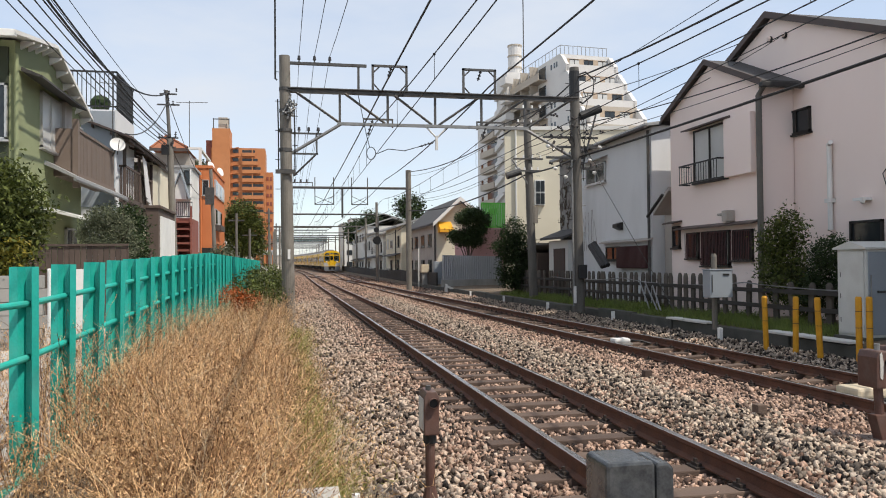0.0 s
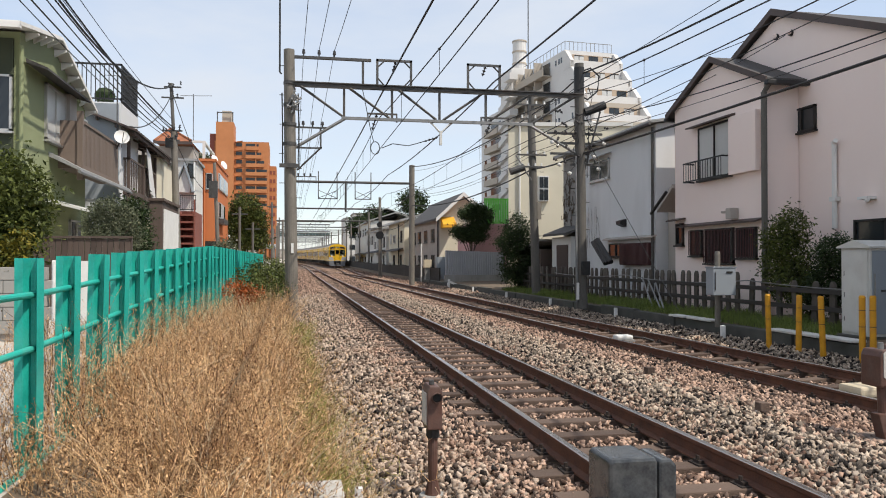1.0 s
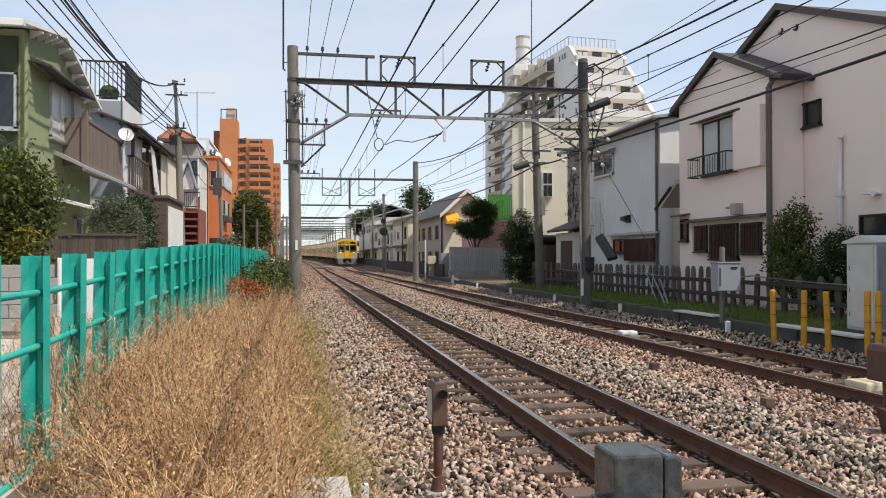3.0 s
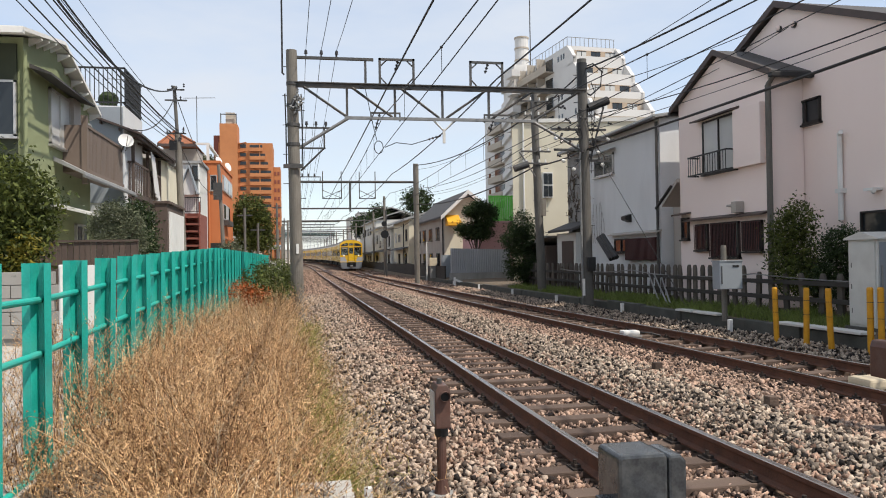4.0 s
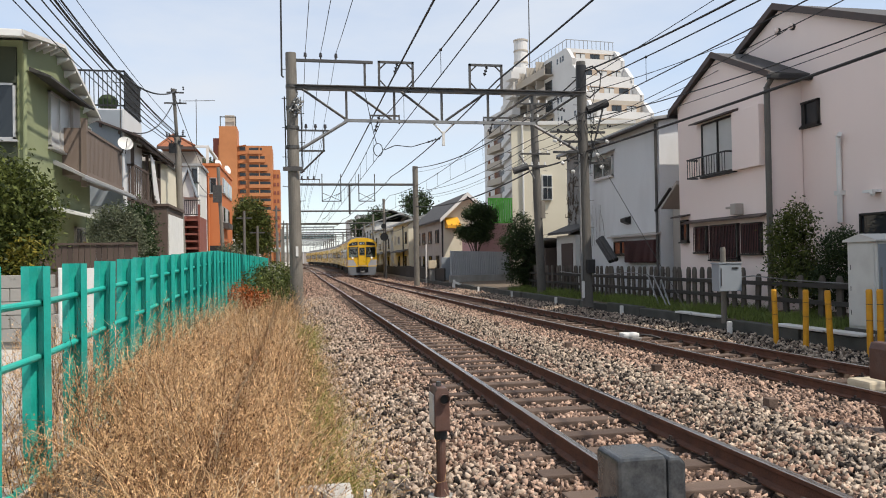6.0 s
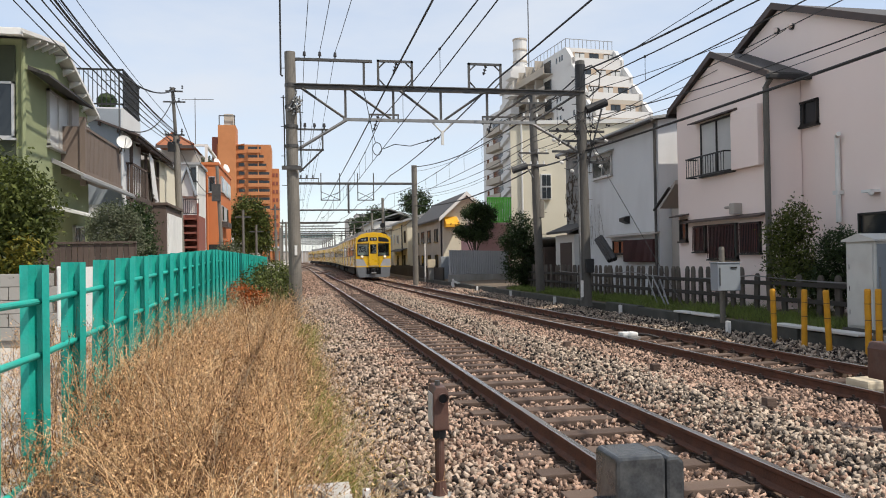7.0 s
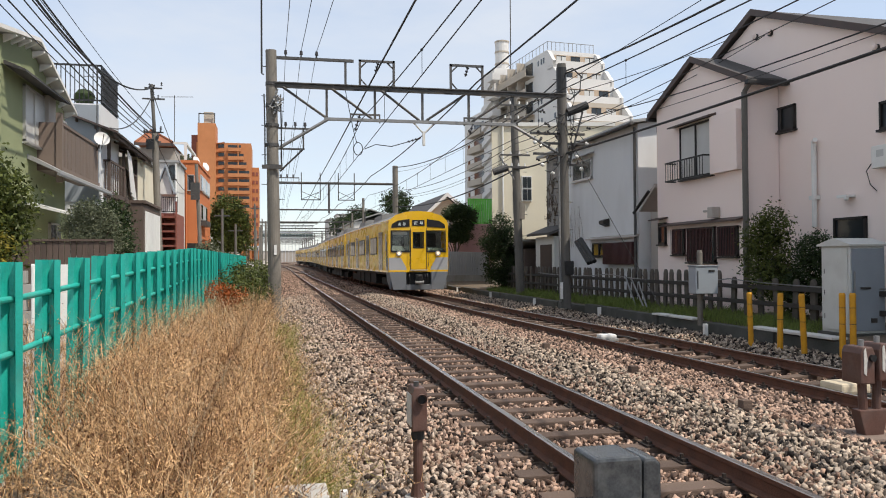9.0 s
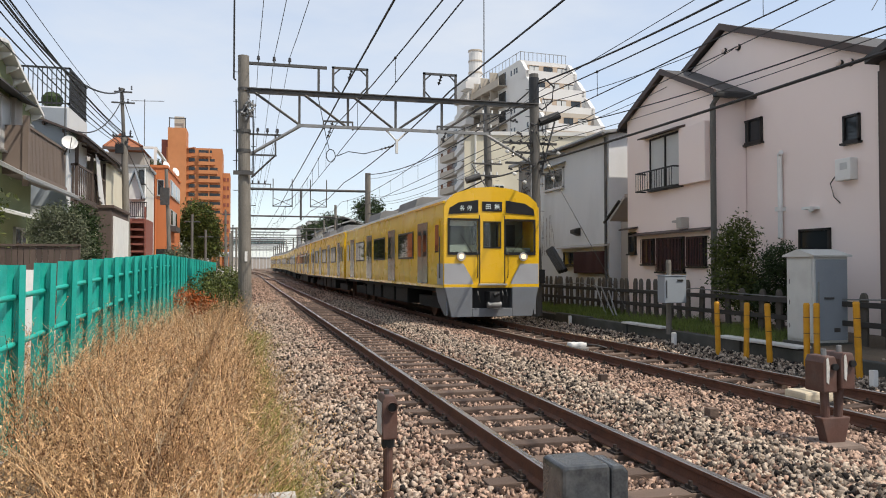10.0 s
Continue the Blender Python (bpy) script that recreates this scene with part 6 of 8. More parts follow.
tree("evergreen_tree", -5.0, 13.6, 0.4, "dense dark green broadleaf tree beside the green house",
     [(-4.9, 13.5, 2.75, 0.72, 0.62), (-4.35, 13.3, 2.45, 0.6, 0.6), (-5.4, 13.4, 2.3, 0.8, 0.75), (-4.5, 13.2, 1.85, 0.62, 0.55), (-5.2, 13.2, 1.55, 0.6, 0.5), (-5.9, 13.6, 2.6, 0.8, 0.65), (-4.35, 13.2, 2.1, 0.5, 0.5), (-4.6, 13.1, 1.4, 0.5, 0.45)], 26000, 0.05, LEAF)
yb = thing("yellowing_shrub", (-4.2, 12.9, 0.4), "yellow-green shrub below the evergreen tree", "shrub")
part("stem", S().line([(-4.2, 12.9, 0.3), (-4.2, 12.9, 1.0), (-4.1, 12.8, 1.7)], 0.02), BARK, yb)
crown("crown", [(-4.12, 12.8, 1.7, 0.22, 0.38), (-4.25, 12.8, 1.4, 0.26, 0.25)], 1000, 0.04, LEAF_YELLOW, yb)
tree("olive_shrub", -4.3, 19.5, 0.5, "grey-green olive shrub above the brown fence",
     [(-4.55, 19.5, 2.3, 0.36, 0.4), (-4.3, 19.4, 2.6, 0.4, 0.38), (-3.95, 19.5, 2.4, 0.36, 0.4), (-4.25, 19.3, 2.05, 0.45, 0.4), (-3.85, 19.6, 2.0, 0.3, 0.35)], 11000, 0.033, LEAF_OLIVE, trunk=0.06)
tree("dark_shrub", -4.2, 23.0, 0.5, "dark green shrub beside the white board", [(-4.35, 23.2, 2.5, 0.4, 0.6), (-4.2, 22.8, 1.9, 0.4, 0.45), (-4.6, 23.4, 2.9, 0.35, 0.4)], 4200, 0.05, LEAF_DARK)
tree("street_tree", -4.4, 75, 0.5, "tall rounded green tree beside the orange building",
     [(-4.3, 75, 6.3, 1.5, 1.3), (-4.9, 75, 5.0, 1.5, 1.2), (-3.6, 75, 4.9, 1.4, 1.3), (-4.3, 75, 3.5, 1.6, 1.2), (-3.2, 75, 3.3, 1.1, 1.0)], 16000, 0.13, LEAF, trunk=0.16)
tree("round_bush", -4.6, 52, 0.5, "small clipped olive bush by the fence", [(-4.3, 52, 2.1, 0.75, 0.7)], 1800, 0.09, LEAF_OLIVE)
tree("pine_tree", 12.2, 52, 0.2, "cloud-pruned dark pine behind the grey fence",
     [(12.05, 52, 4.65, 0.7, 0.4), (12.6, 52, 4.95, 0.7, 0.4), (13.2, 52, 4.6, 0.6, 0.4), (11.35, 52, 3.5, 0.55, 0.33), (11.8, 52, 3.2, 0.65, 0.4), (12.8, 52, 3.85, 0.75, 0.4), (12.6, 52, 3.15, 0.7, 0.38)], 17000, 0.075, LEAF_DARK, trunk=0.12)
tree("ivy_bush", 10.85, 36.0, 0.1, "tall dark ivy-covered bush beside the pole",
     [(10.75, 36, 3.1, 0.65, 0.6), (10.45, 36, 2.4, 0.7, 0.7), (10.6, 36, 2.2, 0.8, 0.7), (11.1, 36, 2.3, 0.65, 0.8), (10.7, 35.9, 1.3, 0.85, 0.7), (11.1, 35.9, 0.8, 0.8, 0.6), (10.45, 35.9, 0.7, 0.6, 0.5)], 17000, 0.055, LEAF_DARK, trunk=0.1)
tree("garden_shrub", 11.5, 15.6, 0.1, "leafy shrub in front of the pink house",
     [(11.45, 15.9, 2.2, 0.35, 0.55), (11.4, 16.1, 1.6, 0.42, 0.5), (11.45, 15.6, 1.3, 0.4, 0.4), (11.45, 16.2, 2.5, 0.25, 0.3), (11.4, 15.5, 0.7, 0.45, 0.45), (11.35, 16.3, 2.0, 0.45, 0.5), (11.35, 16.0, 1.0, 0.5, 0.5), (11.4, 16.5, 1.4, 0.4, 0.5)], 9000, 0.045, LEAF, trunk=0.03)
tree("garden_shrub", 11.5, 14.6, 0.1, "dark needle-leaved shrub beside the relay cabinet",
     [(11.5, 14.7, 1.7, 0.4, 0.35), (11.5, 14.3, 1.45, 0.4, 0.35), (11.45, 14.8, 1.1, 0.4, 0.4), (11.5, 14.3, 0.8, 0.45, 0.45), (11.45, 14.5, 1.6, 0.5, 0.35), (11.4, 14.9, 0.8, 0.45, 0.45)], 10000, 0.035, LEAF_DARK, trunk=0.03)
tree("lineside_hedge", -0.9, 23, -0.2, "dark green bramble hedge at the foot of the gantry pole",
     [(-1.2, 22, 0.5, 0.55, 0.6), (-0.7, 22.6, 0.55, 0.5, 0.6), (-0.4, 23.2, 0.6, 0.35, 0.55), (-1.3, 25, 0.8, 0.7, 0.6), (-0.7, 27, 0.8, 0.7, 0.6), (-0.8, 30, 0.9, 0.8, 0.6), (-1.0, 34, 0.9, 0.9, 0.7)], 9000, 0.05, LEAF, trunk=0.03, category="hedge")
ob_ = thing("orange_bramble", (-1.4, 20.5, -0.2), "rust-orange withered bramble at the end of the weeds", "shrub")
part("stem", S().line([(-1.4, 20.5, -0.2), (-1.35, 20.5, 0.4), (-1.2, 20.4, 0.8)], 0.012), BARK, ob_)
crown("crown", [(-1.45, 20.4, 0.75, 0.35, 0.25), (-1.1, 20.2, 0.6, 0.35, 0.25)], 900, 0.045, LEAF_ORANGE, ob_)
tree("distant_tree", 14.0, 150, 0.5, "bare brown-green trees behind the distant roofs", [(13, 150, 8.0, 2.5, 2.0), (16, 152, 9.5, 2.5, 2.2), (19, 155, 8.5, 3, 2.5), (18, 115, 10, 2.2, 2.0)], 16000, 0.22, LEAF_DARK, trunk=0.2)


# ---- teal fence ----
def rise(y):
    """How far the lot and its fence climb along the line."""
    return 0.29 * min(1.0, max(0.0, (y - 6) / 12))


def teal_fence():
    x = -1.9
    r = thing("teal_fence", (x, 6, 0.05), "teal painted steel channel fence with two tube rails", "fence")
    prof = [(0.0, 0.0), (0.055, 0.0), (0.085, 0.075), (0.118, 0.075), (0.145, 0.0), (0.19, 0.0), (0.19, 0.006), (0.149, 0.006), (0.122, 0.081), (0.081, 0.081), (0.051, 0.006), (0.0, 0.006)]
    me = mesh_of("post", S().prism(prof, "z", -0.15, 1.45), TEAL, (0, 0, 0))
    for i in range(-4, 46):
        y = 5.84 + 0.93 * i
        ob = new("post", me)
        ob.parent = r
        ob.matrix_local = Matrix.Translation((0.0, y - 6, 0.02 + rise(y))) @ pose(0, 0, 0, rng.normal(0, 0.6), rng.normal(0, 0.5), rng.normal(0, 2))
    for z in (1.26, 0.88, 0.06):
        s = S().line([(x + 0.1, y, z + rise(y)) for y in (1.5, 6, 9, 12, 15, 18, 30, 48)], 0.024, 10)
        part("tube_rail", s, TEAL, r)


teal_fence()


# ---- left-hand houses ----
def green_house():
    r = thing("green_house", (-6, 20, 0.4), "two-storey green rendered house with white eaves", "house")
    x = -6.0
    s = S().prism([(18.7, 0), (24.3, 0), (24.3, 5.88), (20.9, 6.98), (18.7, 6.62)], "x", x, -14)
    part("wall", s, GREEN_HOUSE, r)
    # Dark sheet over the front wall; the eave's shade is in its colour.
    part("front_boarding", S().box(-10.5, x - 0.12, 18.62, 18.695, 0, 6.45), GREEN_SHADED, r)
    part("gable_board", S().prism([(18.7, 6.12), (24.4, 6.12), (24.4, 6.0), (18.7, 6.0)], "x", x + 0.03, x + 0.001), GREEN_HOUSE, r)
    for p, q in (((17.7, 6.5), (20.9, 7.05)), ((20.9, 7.05), (24.5, 5.85))):
        part("roof", S().prism([p, q, (q[0], q[1] + 0.09), (p[0], p[1] + 0.09)], "x", x + 0.3, -14.3), WHITE, r, "white painted roof edge")
        n = 6
        for i in range(n):
            t = (i + 0.6) / n
            yy, zz = p[0] + (q[0] - p[0]) * t, p[1] + (q[1] - p[1]) * t
            if yy > 18.7:
                part("eave_bracket", S().prism([(x, zz - 0.22), (x, zz - 0.03), (x + 0.28, zz - 0.03), (x + 0.28, zz - 0.08)], "y", yy - 0.04, yy + 0.04), WHITE, r)
    part("gutter", S().box(-14, x + 0.35, 17.6, 17.72, 6.42, 6.54), WHITE, r)
    part("downpipe", S().tube((x + 0.05, 18.65, 0.4), (x + 0.05, 18.65, 6.3), 0.045, 8), GREEN_HOUSE, r)
    w = window_x(r, x, 20.45, 22.1, 4.48, 5.88, side=1, pane_mat=GLASS_PALE)
    part("shutter_box", S().box(x, x + 0.16, 22.07, 22.75, 4.5, 5.95), WARM_GREY, w, bevel=0.01)
    part("window_hood", S().prism([(x, 6.02), (x + 0.5, 5.86), (x + 0.5, 5.91), (x, 6.12)], "y", 19.0, 22.9), ROOF_DARK, r)
    window_x(r, x, 23.2, 24.3, 4.3, 5.6, side=1)
    window_y(r, 18.62, -7.5, -6.12, 4.36, 5.62, pane_mat=GLASS)
    window_x(r, x, 22.6, 24.0, 1.4, 2.6, side=1)
    part("lower_roof", S().prism([(x, 4.1), (x + 0.75, 3.75), (x + 0.75, 3.82), (x, 4.22)], "y", 20.8, 27.1), ROOF_GREY, r)
    part("lower_gutter", S().tube((x + 0.75, 20.7, 3.72), (x + 0.75, 27.1, 3.72), 0.04, 8), STEEL_LIGHT, r)
    part("porch_roof", S().prism([(x, 2.95), (x + 1.2, 2.65), (x + 1.2, 2.7), (x, 3.05)], "y", 20.0, 23.4), OFFWHITE, r)
    part("porch_post", S().box(x + 0.95, x + 1.1, 20.1, 20.25, 0.3, 2.7), GREEN_HOUSE, r)
    part("aircon", S().box(x + 0.05, x + 0.35, 21.9, 22.6, 4.0, 4.5), WHITE, r, "white air conditioner unit", bevel=0.02)
    b = thing("brown_balcony", (-5.2, 24, 3.8), "brown slatted timber balcony on the green house", "balcony")
    for i in range(30):
        y = 21.7 + i * 0.142
        part("slat", S().box(-5.47, -5.43, y, y + 0.115, 4.0, 5.1), BALCONY_BROWN, b)
    part("top_rail", S().box(-5.5, -5.4, 21.6, 26.0, 5.1, 5.17), BALCONY_BROWN, b)
    part("floor", S().box(-6.0, -5.4, 21.6, 26.0, 3.9, 4.0), BALCONY_BROWN, b)
    part("end_rail", S().box(-6.0, -5.4, 21.6, 21.66, 4.0, 5.15), BALCONY_BROWN, b)
    part("corner_post", S().box(-5.53, -5.39, 21.55, 21.7, 3.6, 5.4), BALCONY_BROWN, b)


green_house()


def other_left():
    r = thing("grey_flat_house", (-6, 28, 0.4), "pale grey flat-roofed house with black roof railing", "house")
    part("wall", S().box(-12, -5.62, 27.2, 30.2, 0, 6.75), GREY_STUCCO, r)
    part("tile_panel", S().box(-6.9, -5.67, 27.16, 27.198, 3.5, 6.7), BLUE_GREY, r)
    f = part("roof_railing", S().box(-7.7, -5.6, 27.25, 27.29, 8.0, 8.06).box(-5.64, -5.6, 27.25, 30.1, 8.0, 8.06).box(-7.7, -5.6, 27.25, 27.29, 6.85, 6.9).box(-5.64, -5.6, 27.25, 30.1, 6.85, 6.9), DARK_METAL, r, "black metal roof railing")
    for i in range(16):
        part("baluster", S().box(-7.7 + i * 0.14, -7.675 + i * 0.14, 27.255, 27.28, 6.75, 8.0), DARK_METAL, f)
    for i in range(20):
        part("baluster", S().box(-5.635, -5.61, 27.3 + i * 0.14, 27.325 + i * 0.14, 6.75, 8.0), DARK_METAL, f)
    part("roof_plant", S().ball((-6.3, 28, 7.1), 0.35, 0.3), LEAF_DARK, r)
    window_y(r, 27.2, -7.2, -6.7, 4.6, 5.8)
    d = thing("satellite_dish", (-5.42, 25.7, 5.1), "white satellite dish on the balcony", "satellite dish")
    cx, cy, cz = -5.22, 25.4, 5.3
    nrm = Vector((0.35, -0.85, 0.35)).normalized()
    a = nrm.orthogonal().normalized()
    b = nrm.cross(a)
    s = S()
    vs, fs = [Vector((cx, cy, cz))], []
    for k, (rr, dd) in enumerate(((0.09, 0.01), (0.17, 0.03), (0.23, 0.065))):
        vs += [Vector((cx, cy, cz)) + nrm * dd + (a * math.cos(t) + b * math.sin(t)) * rr for t in np.linspace(0, 6.283, 20, endpoint=False)]
    fs += [(0, 1 + i, 1 + (i + 1) % 20) for i in range(20)]
    for k in range(2):
        fs += [(1 + k * 20 + i, 1 + (k + 1) * 20 + i, 1 + (k + 1) * 20 + (i + 1) % 20, 1 + k * 20 + (i + 1) % 20) for i in range(20)]
    part("dish", s.add(vs, fs), WHITE, d, smooth=True)
    part("feed_arm", S().tube((cx, cy, cz - 0.3), Vector((cx, cy, cz)) + nrm * 0.35, 0.012, 6), STEEL, d)
    part("mount", S().tube((cx, cy + 0.02, cz), (-5.42, 25.7, 5.0), 0.025, 6), STEEL, d)
    m = thing("tv_aerial", (-5.3, 26, 5.2), "slim aerial mast on the balcony", "aerial")
    part("mast", S().tube((-5.5, 26.1, 4.6), (-5.5, 26.1, 7.6), 0.02, 6), STEEL, m)
    part("boom", S().tube((-5.9, 26.1, 7.4), (-5.0, 26.0, 7.35), 0.01, 5), STEEL, m)

    k = thing("dark_balcony_house", (-5.5, 31, 0.4), "older house with dark timber balcony and sheet roof", "house")
    part("wall", S().box(-12, -6.46, 30.25, 38, 0, 5.9), WARM_GREY, k)
    part("wall", S().box(-6.4, -5.42, 32.9, 37.6, 0, 5.75), CREAM, k)
    part("parapet_gutter", S().tube((-5.36, 32.8, 5.78), (-5.36, 37.7, 5.78), 0.06, 8), STEEL, k)
    part("downpipe", S().tube((-5.36, 37.5, 0.4), (-5.36, 37.5, 5.75), 0.05, 8), ROOF_BROWN, k)
    ro = part("roof", S().prism([(-5.05, 5.75), (-6.9, 6.45), (-6.9, 6.49), (-5.05, 5.79)], "y", 26.9, 34.6), ROOF_BROWN, k, "brown corrugated sheet roof")
    for i in range(20):
        y = 26.95 + i * 0.385
        part("roof_corrugation", S().prism([(-5.05, 5.795), (-6.9, 6.495), (-6.9, 6.525), (-5.05, 5.825)], "y", y, y + 0.16), ROOF_BROWN, ro)
    for t in (0.02, 0.35, 0.68, 0.98):
        xx, zz = -5.08 - 1.8 * t, 5.74 + 0.7 * t
        part("purlin", S().box(xx - 0.05, xx + 0.0, 26.95, 34.5, zz - 0.1, zz - 0.005), WOOD_DARK, k)
    for y in (27.4, 29.3, 31.2, 33.0):
        part("rafter", S().prism([(-5.1, 5.58), (-6.9, 6.26), (-6.9, 6.34), (-5.1, 5.66)], "y", y, y + 0.07), WOOD_DARK, k)
    part("balcony_floor", S().box(-6.4, -5.4, 27.6, 32.85, 3.72, 3.9), WOOD_DARK, k)
    part("balcony_rail", S().box(-5.45, -5.4, 27.6, 32.85, 4.9, 4.97).box(-6.4, -5.4, 27.6, 27.65, 4.9, 4.97), WOOD_DARK, k)
    for i in range(17):
        y = 27.65 + i * 0.31
        part("baluster", S().box(-5.44, -5.41, y, y + 0.05, 3.9, 4.9), WOOD_DARK, k)
    for i in range(4):
        x = -6.3 + i * 0.24
        part("baluster", S().box(x, x + 0.05, 27.61, 27.64, 3.9, 4.9), WOOD_DARK, k)
    for y in (27.6, 30.2, 32.75):
        part("balcony_post", S().box(-5.5, -5.4, y, y + 0.1, 0.3, 5.62), WOOD_DARK, k)
    part("brace", S().tube((-5.45, 30.2, 5.2), (-5.45, 32.4, 3.95), 0.035, 6), WOOD_DARK, k)
    part("board_wall", S().box(-6.45, -6.4, 27.3, 32.85, 0.3, 6.1), WOOD_DARK, k, "dark weathered boarding")
    for y in (27.9, 29.4):
        w = part("sliding_door", S().box(-6.39, -6.34, y, y + 1.3, 3.92, 5.6), FRAME_ALU, k)
        part("pane", S().box(-6.335, -6.325, y + 0.06, y + 1.24, 4.0, 5.5), GLASS_PALE, w)
    part("storm_shutter", S().box(-6.39, -6.3, 30.9, 32.6, 3.95, 5.5), ROOF_BROWN, k)
    part("lower_shed_roof", S().prism([(-5.0, 2.95), (-6.4, 3.3), (-6.4, 3.36), (-5.0, 3.01)], "y", 26.5, 32.5), ROOF_GREY, k)
    c = thing("hanging_sheet", (-5.35, 31, 3.6), "white sheet hung out over the balcony rail", "laundry")
    vs, n = [], 8
    for dx in (0.0, 0.02):
        for i in range(n):
            wv = 0.05 * math.sin(i * 2.1)
            vs += [(-5.3 + wv + dx, 30.7 + i * 0.15, 4.15 - 0.05 * i), (-5.3 + wv * 0.5 + dx, 30.0 + i * 0.09, 5.62 - 0.02 * i)]
    fs = []
    for i in range(n - 1):
        a, b = 2 * i, 2 * n + 2 * i
        fs += [(a, a + 2, a + 3, a + 1), (b, b + 1, b + 3, b + 2), (a, b, b + 2, a + 2), (a + 1, a + 3, b + 3, b + 1)]
    fs += [(0, 1, 2 * n + 1, 2 * n), (2 * n - 2, 4 * n - 2, 4 * n - 1, 2 * n - 1)]
    s = S().add(vs, fs)
    part("sheet", s, CLOTH, c)

    g = thing("white_board_shed", (-4.3, 26.5, 0.45), "brown shed wall with a large white board", "shed")
    part("wall", S().box(-4.4, -4.02, 25.5, 29.0, 0.3, 3.36), WOOD_DARK, g)
    part("board", S().box(-4.018, -3.98, 25.75, 28.8, 0.4, 3.12), WHITE, g, "plain white board")
    part("coping", S().box(-4.45, -3.95, 25.45, 29.1, 3.36, 3.44), WOOD_DARK, g)

    b = thing("red_brown_house", (-5.4, 42, 0.4), "narrow red-brown stair house with black balcony rail", "house")
    part("wall", S().box(-11, -5.05, 42.3, 45.8, 0, 4.05), RED_BROWN, b)
    st = part("outer_stair", S().box(-5.72, -5.66, 41.3, 42.28, 0.4, 4.0), RED_BROWN, b, "maroon steel stair")
    for i in range(9):
        part("stair_tread", S().box(-5.65, -4.92, 41.45, 42.25, 0.8 + i * 0.37, 0.9 + i * 0.37), RED_BROWN, st)
    part("stair_post", S().box(-4.98, -4.9, 41.4, 41.48, 0.4, 4.6), RED_BROWN, st)
    f = part("balcony_railing", S().box(-5.75, -4.95, 42.1, 42.14, 4.85, 4.9).box(-5.75, -4.95, 42.1, 42.14, 4.1, 4.14), DARK_METAL, b, "black metal railing")
    for i in range(9):
        part("baluster", S().box(-5.75 + i * 0.096, -5.725 + i * 0.096, 42.11, 42.13, 4.1, 4.9), DARK_METAL, f)
    g2 = thing("pale_gable_house", (-6, 46, 0.4), "pale grey house with a small gabled dormer", "house")
    part("wall", S().box(-12, -5.42, 46.0, 49.5, 0, 7.15), OFFWHITE, g2)
    part("eave", S().box(-12, -5.3, 45.85, 49.6, 7.15, 7.28), ROOF_GREY, g2)
    part("dormer", S().prism([(-6.3, 5.3), (-6.3, 5.85), (-5.98, 6.75), (-5.66, 5.6), (-5.66, 5.3)], "y", 45.4, 45.99), OFFWHITE, g2)
    part("dormer_roof", S().prism([(-6.42, 5.6), (-5.98, 6.85), (-5.98, 6.97), (-6.5, 5.65)], "y", 45.2, 46.0), BLUE_GREY, g2)
    part("dormer_roof", S().prism([(-5.54, 5.3), (-5.98, 6.85), (-5.98, 6.97), (-5.46, 5.35)], "y", 45.2, 46.0), BLUE_GREY, g2)
    window_y(g2, 45.98, -5.85, -5.48, 6.2, 7.0, frame_mat=FRAME_DARK, panes=1)
    part("downpipe", S().tube((-5.5, 45.92, 0.4), (-5.5, 45.92, 7.1), 0.05, 8), WHITE, g2)
    t = thing("tiled_roof_house", (-8, 50, 0.4), "house with a terracotta tiled hip roof", "house")
    part("roof_wall", S().box(-12, -6.0, 49.7, 52.4, 0, 8.5), WARM_GREY, t)
    hip = S().add([(-8.0, 47.8, 8.5), (-5.9, 47.8, 8.56), (-5.9, 52.4, 8.56), (-8.0, 52.4, 8.5), (-7.3, 49.3, 9.5), (-7.3, 51.0, 9.5)],
                  [(0, 1, 4), (1, 2, 5, 4), (2, 3, 5), (3, 0, 4, 5), (3, 2, 1, 0)])
    hr = part("roof", hip, ROOF_TILE, t, "terracotta tiled hip roof")
    part("ridge", S().line([(-8.0, 47.8, 8.54), (-7.3, 49.3, 9.53), (-5.9, 47.8, 8.6)], 0.07, 6), ROOF_TILE, hr)
    part("eave_board", S().box(-8.05, -5.85, 47.7, 47.79, 8.36, 8.52), ROOF_BROWN, t)
    p = thing("terrace_house", (-9, 75, 0.4), "white house with a framed and planted roof terrace", "house")
    part("wall", S().box(-16, -8.0, 75, 86, 0, 10.6), OFFWHITE, p)
    part("terrace_frame", S().box(-10.3, -8.0, 75, 75.2, 12.45, 12.65).box(-8.25, -8.0, 75, 75.2, 10.6, 12.45).box(-10.3, -10.1, 75, 75.2, 10.6, 12.45).box(-8.25, -8.0, 75.2, 84, 12.45, 12.65), OFFWHITE, p)
    part("terrace_room", S().box(-15, -9.0, 78.5, 85, 10.6, 12.3), WARM_GREY, p)
    crown("terrace_planting", [(-9.6, 75.6, 11.2, 0.65, 0.6), (-8.9, 76, 11.0, 0.6, 0.45), (-8.4, 79, 11.1, 0.7, 0.7)], 3000, 0.1, LEAF_OLIVE, p)
    part("aerial", S().tube((-9.2, 76, 12.6), (-9.2, 76, 17.2), 0.035, 6).tube((-10.4, 76, 17.0), (-7.5, 76, 17.1), 0.028, 5), STEEL, p)

    o = thing("orange_building", (-6, 66, 0.4), "three-storey orange rendered corner building", "building")
    sh = S().prism([(-7.07, 61), (-5.78, 61), (-5.7, 72), (-12, 72), (-12, 61)], "z", 0, 9.0)
    part("wall", sh, ORANGE_B, o)
    part("parapet", S().prism([(-7.15, 60.92), (-5.7, 60.92), (-5.62, 72.1), (-12, 72.1), (-12, 60.92)], "z", 9.0, 9.2), ORANGE_B, o)
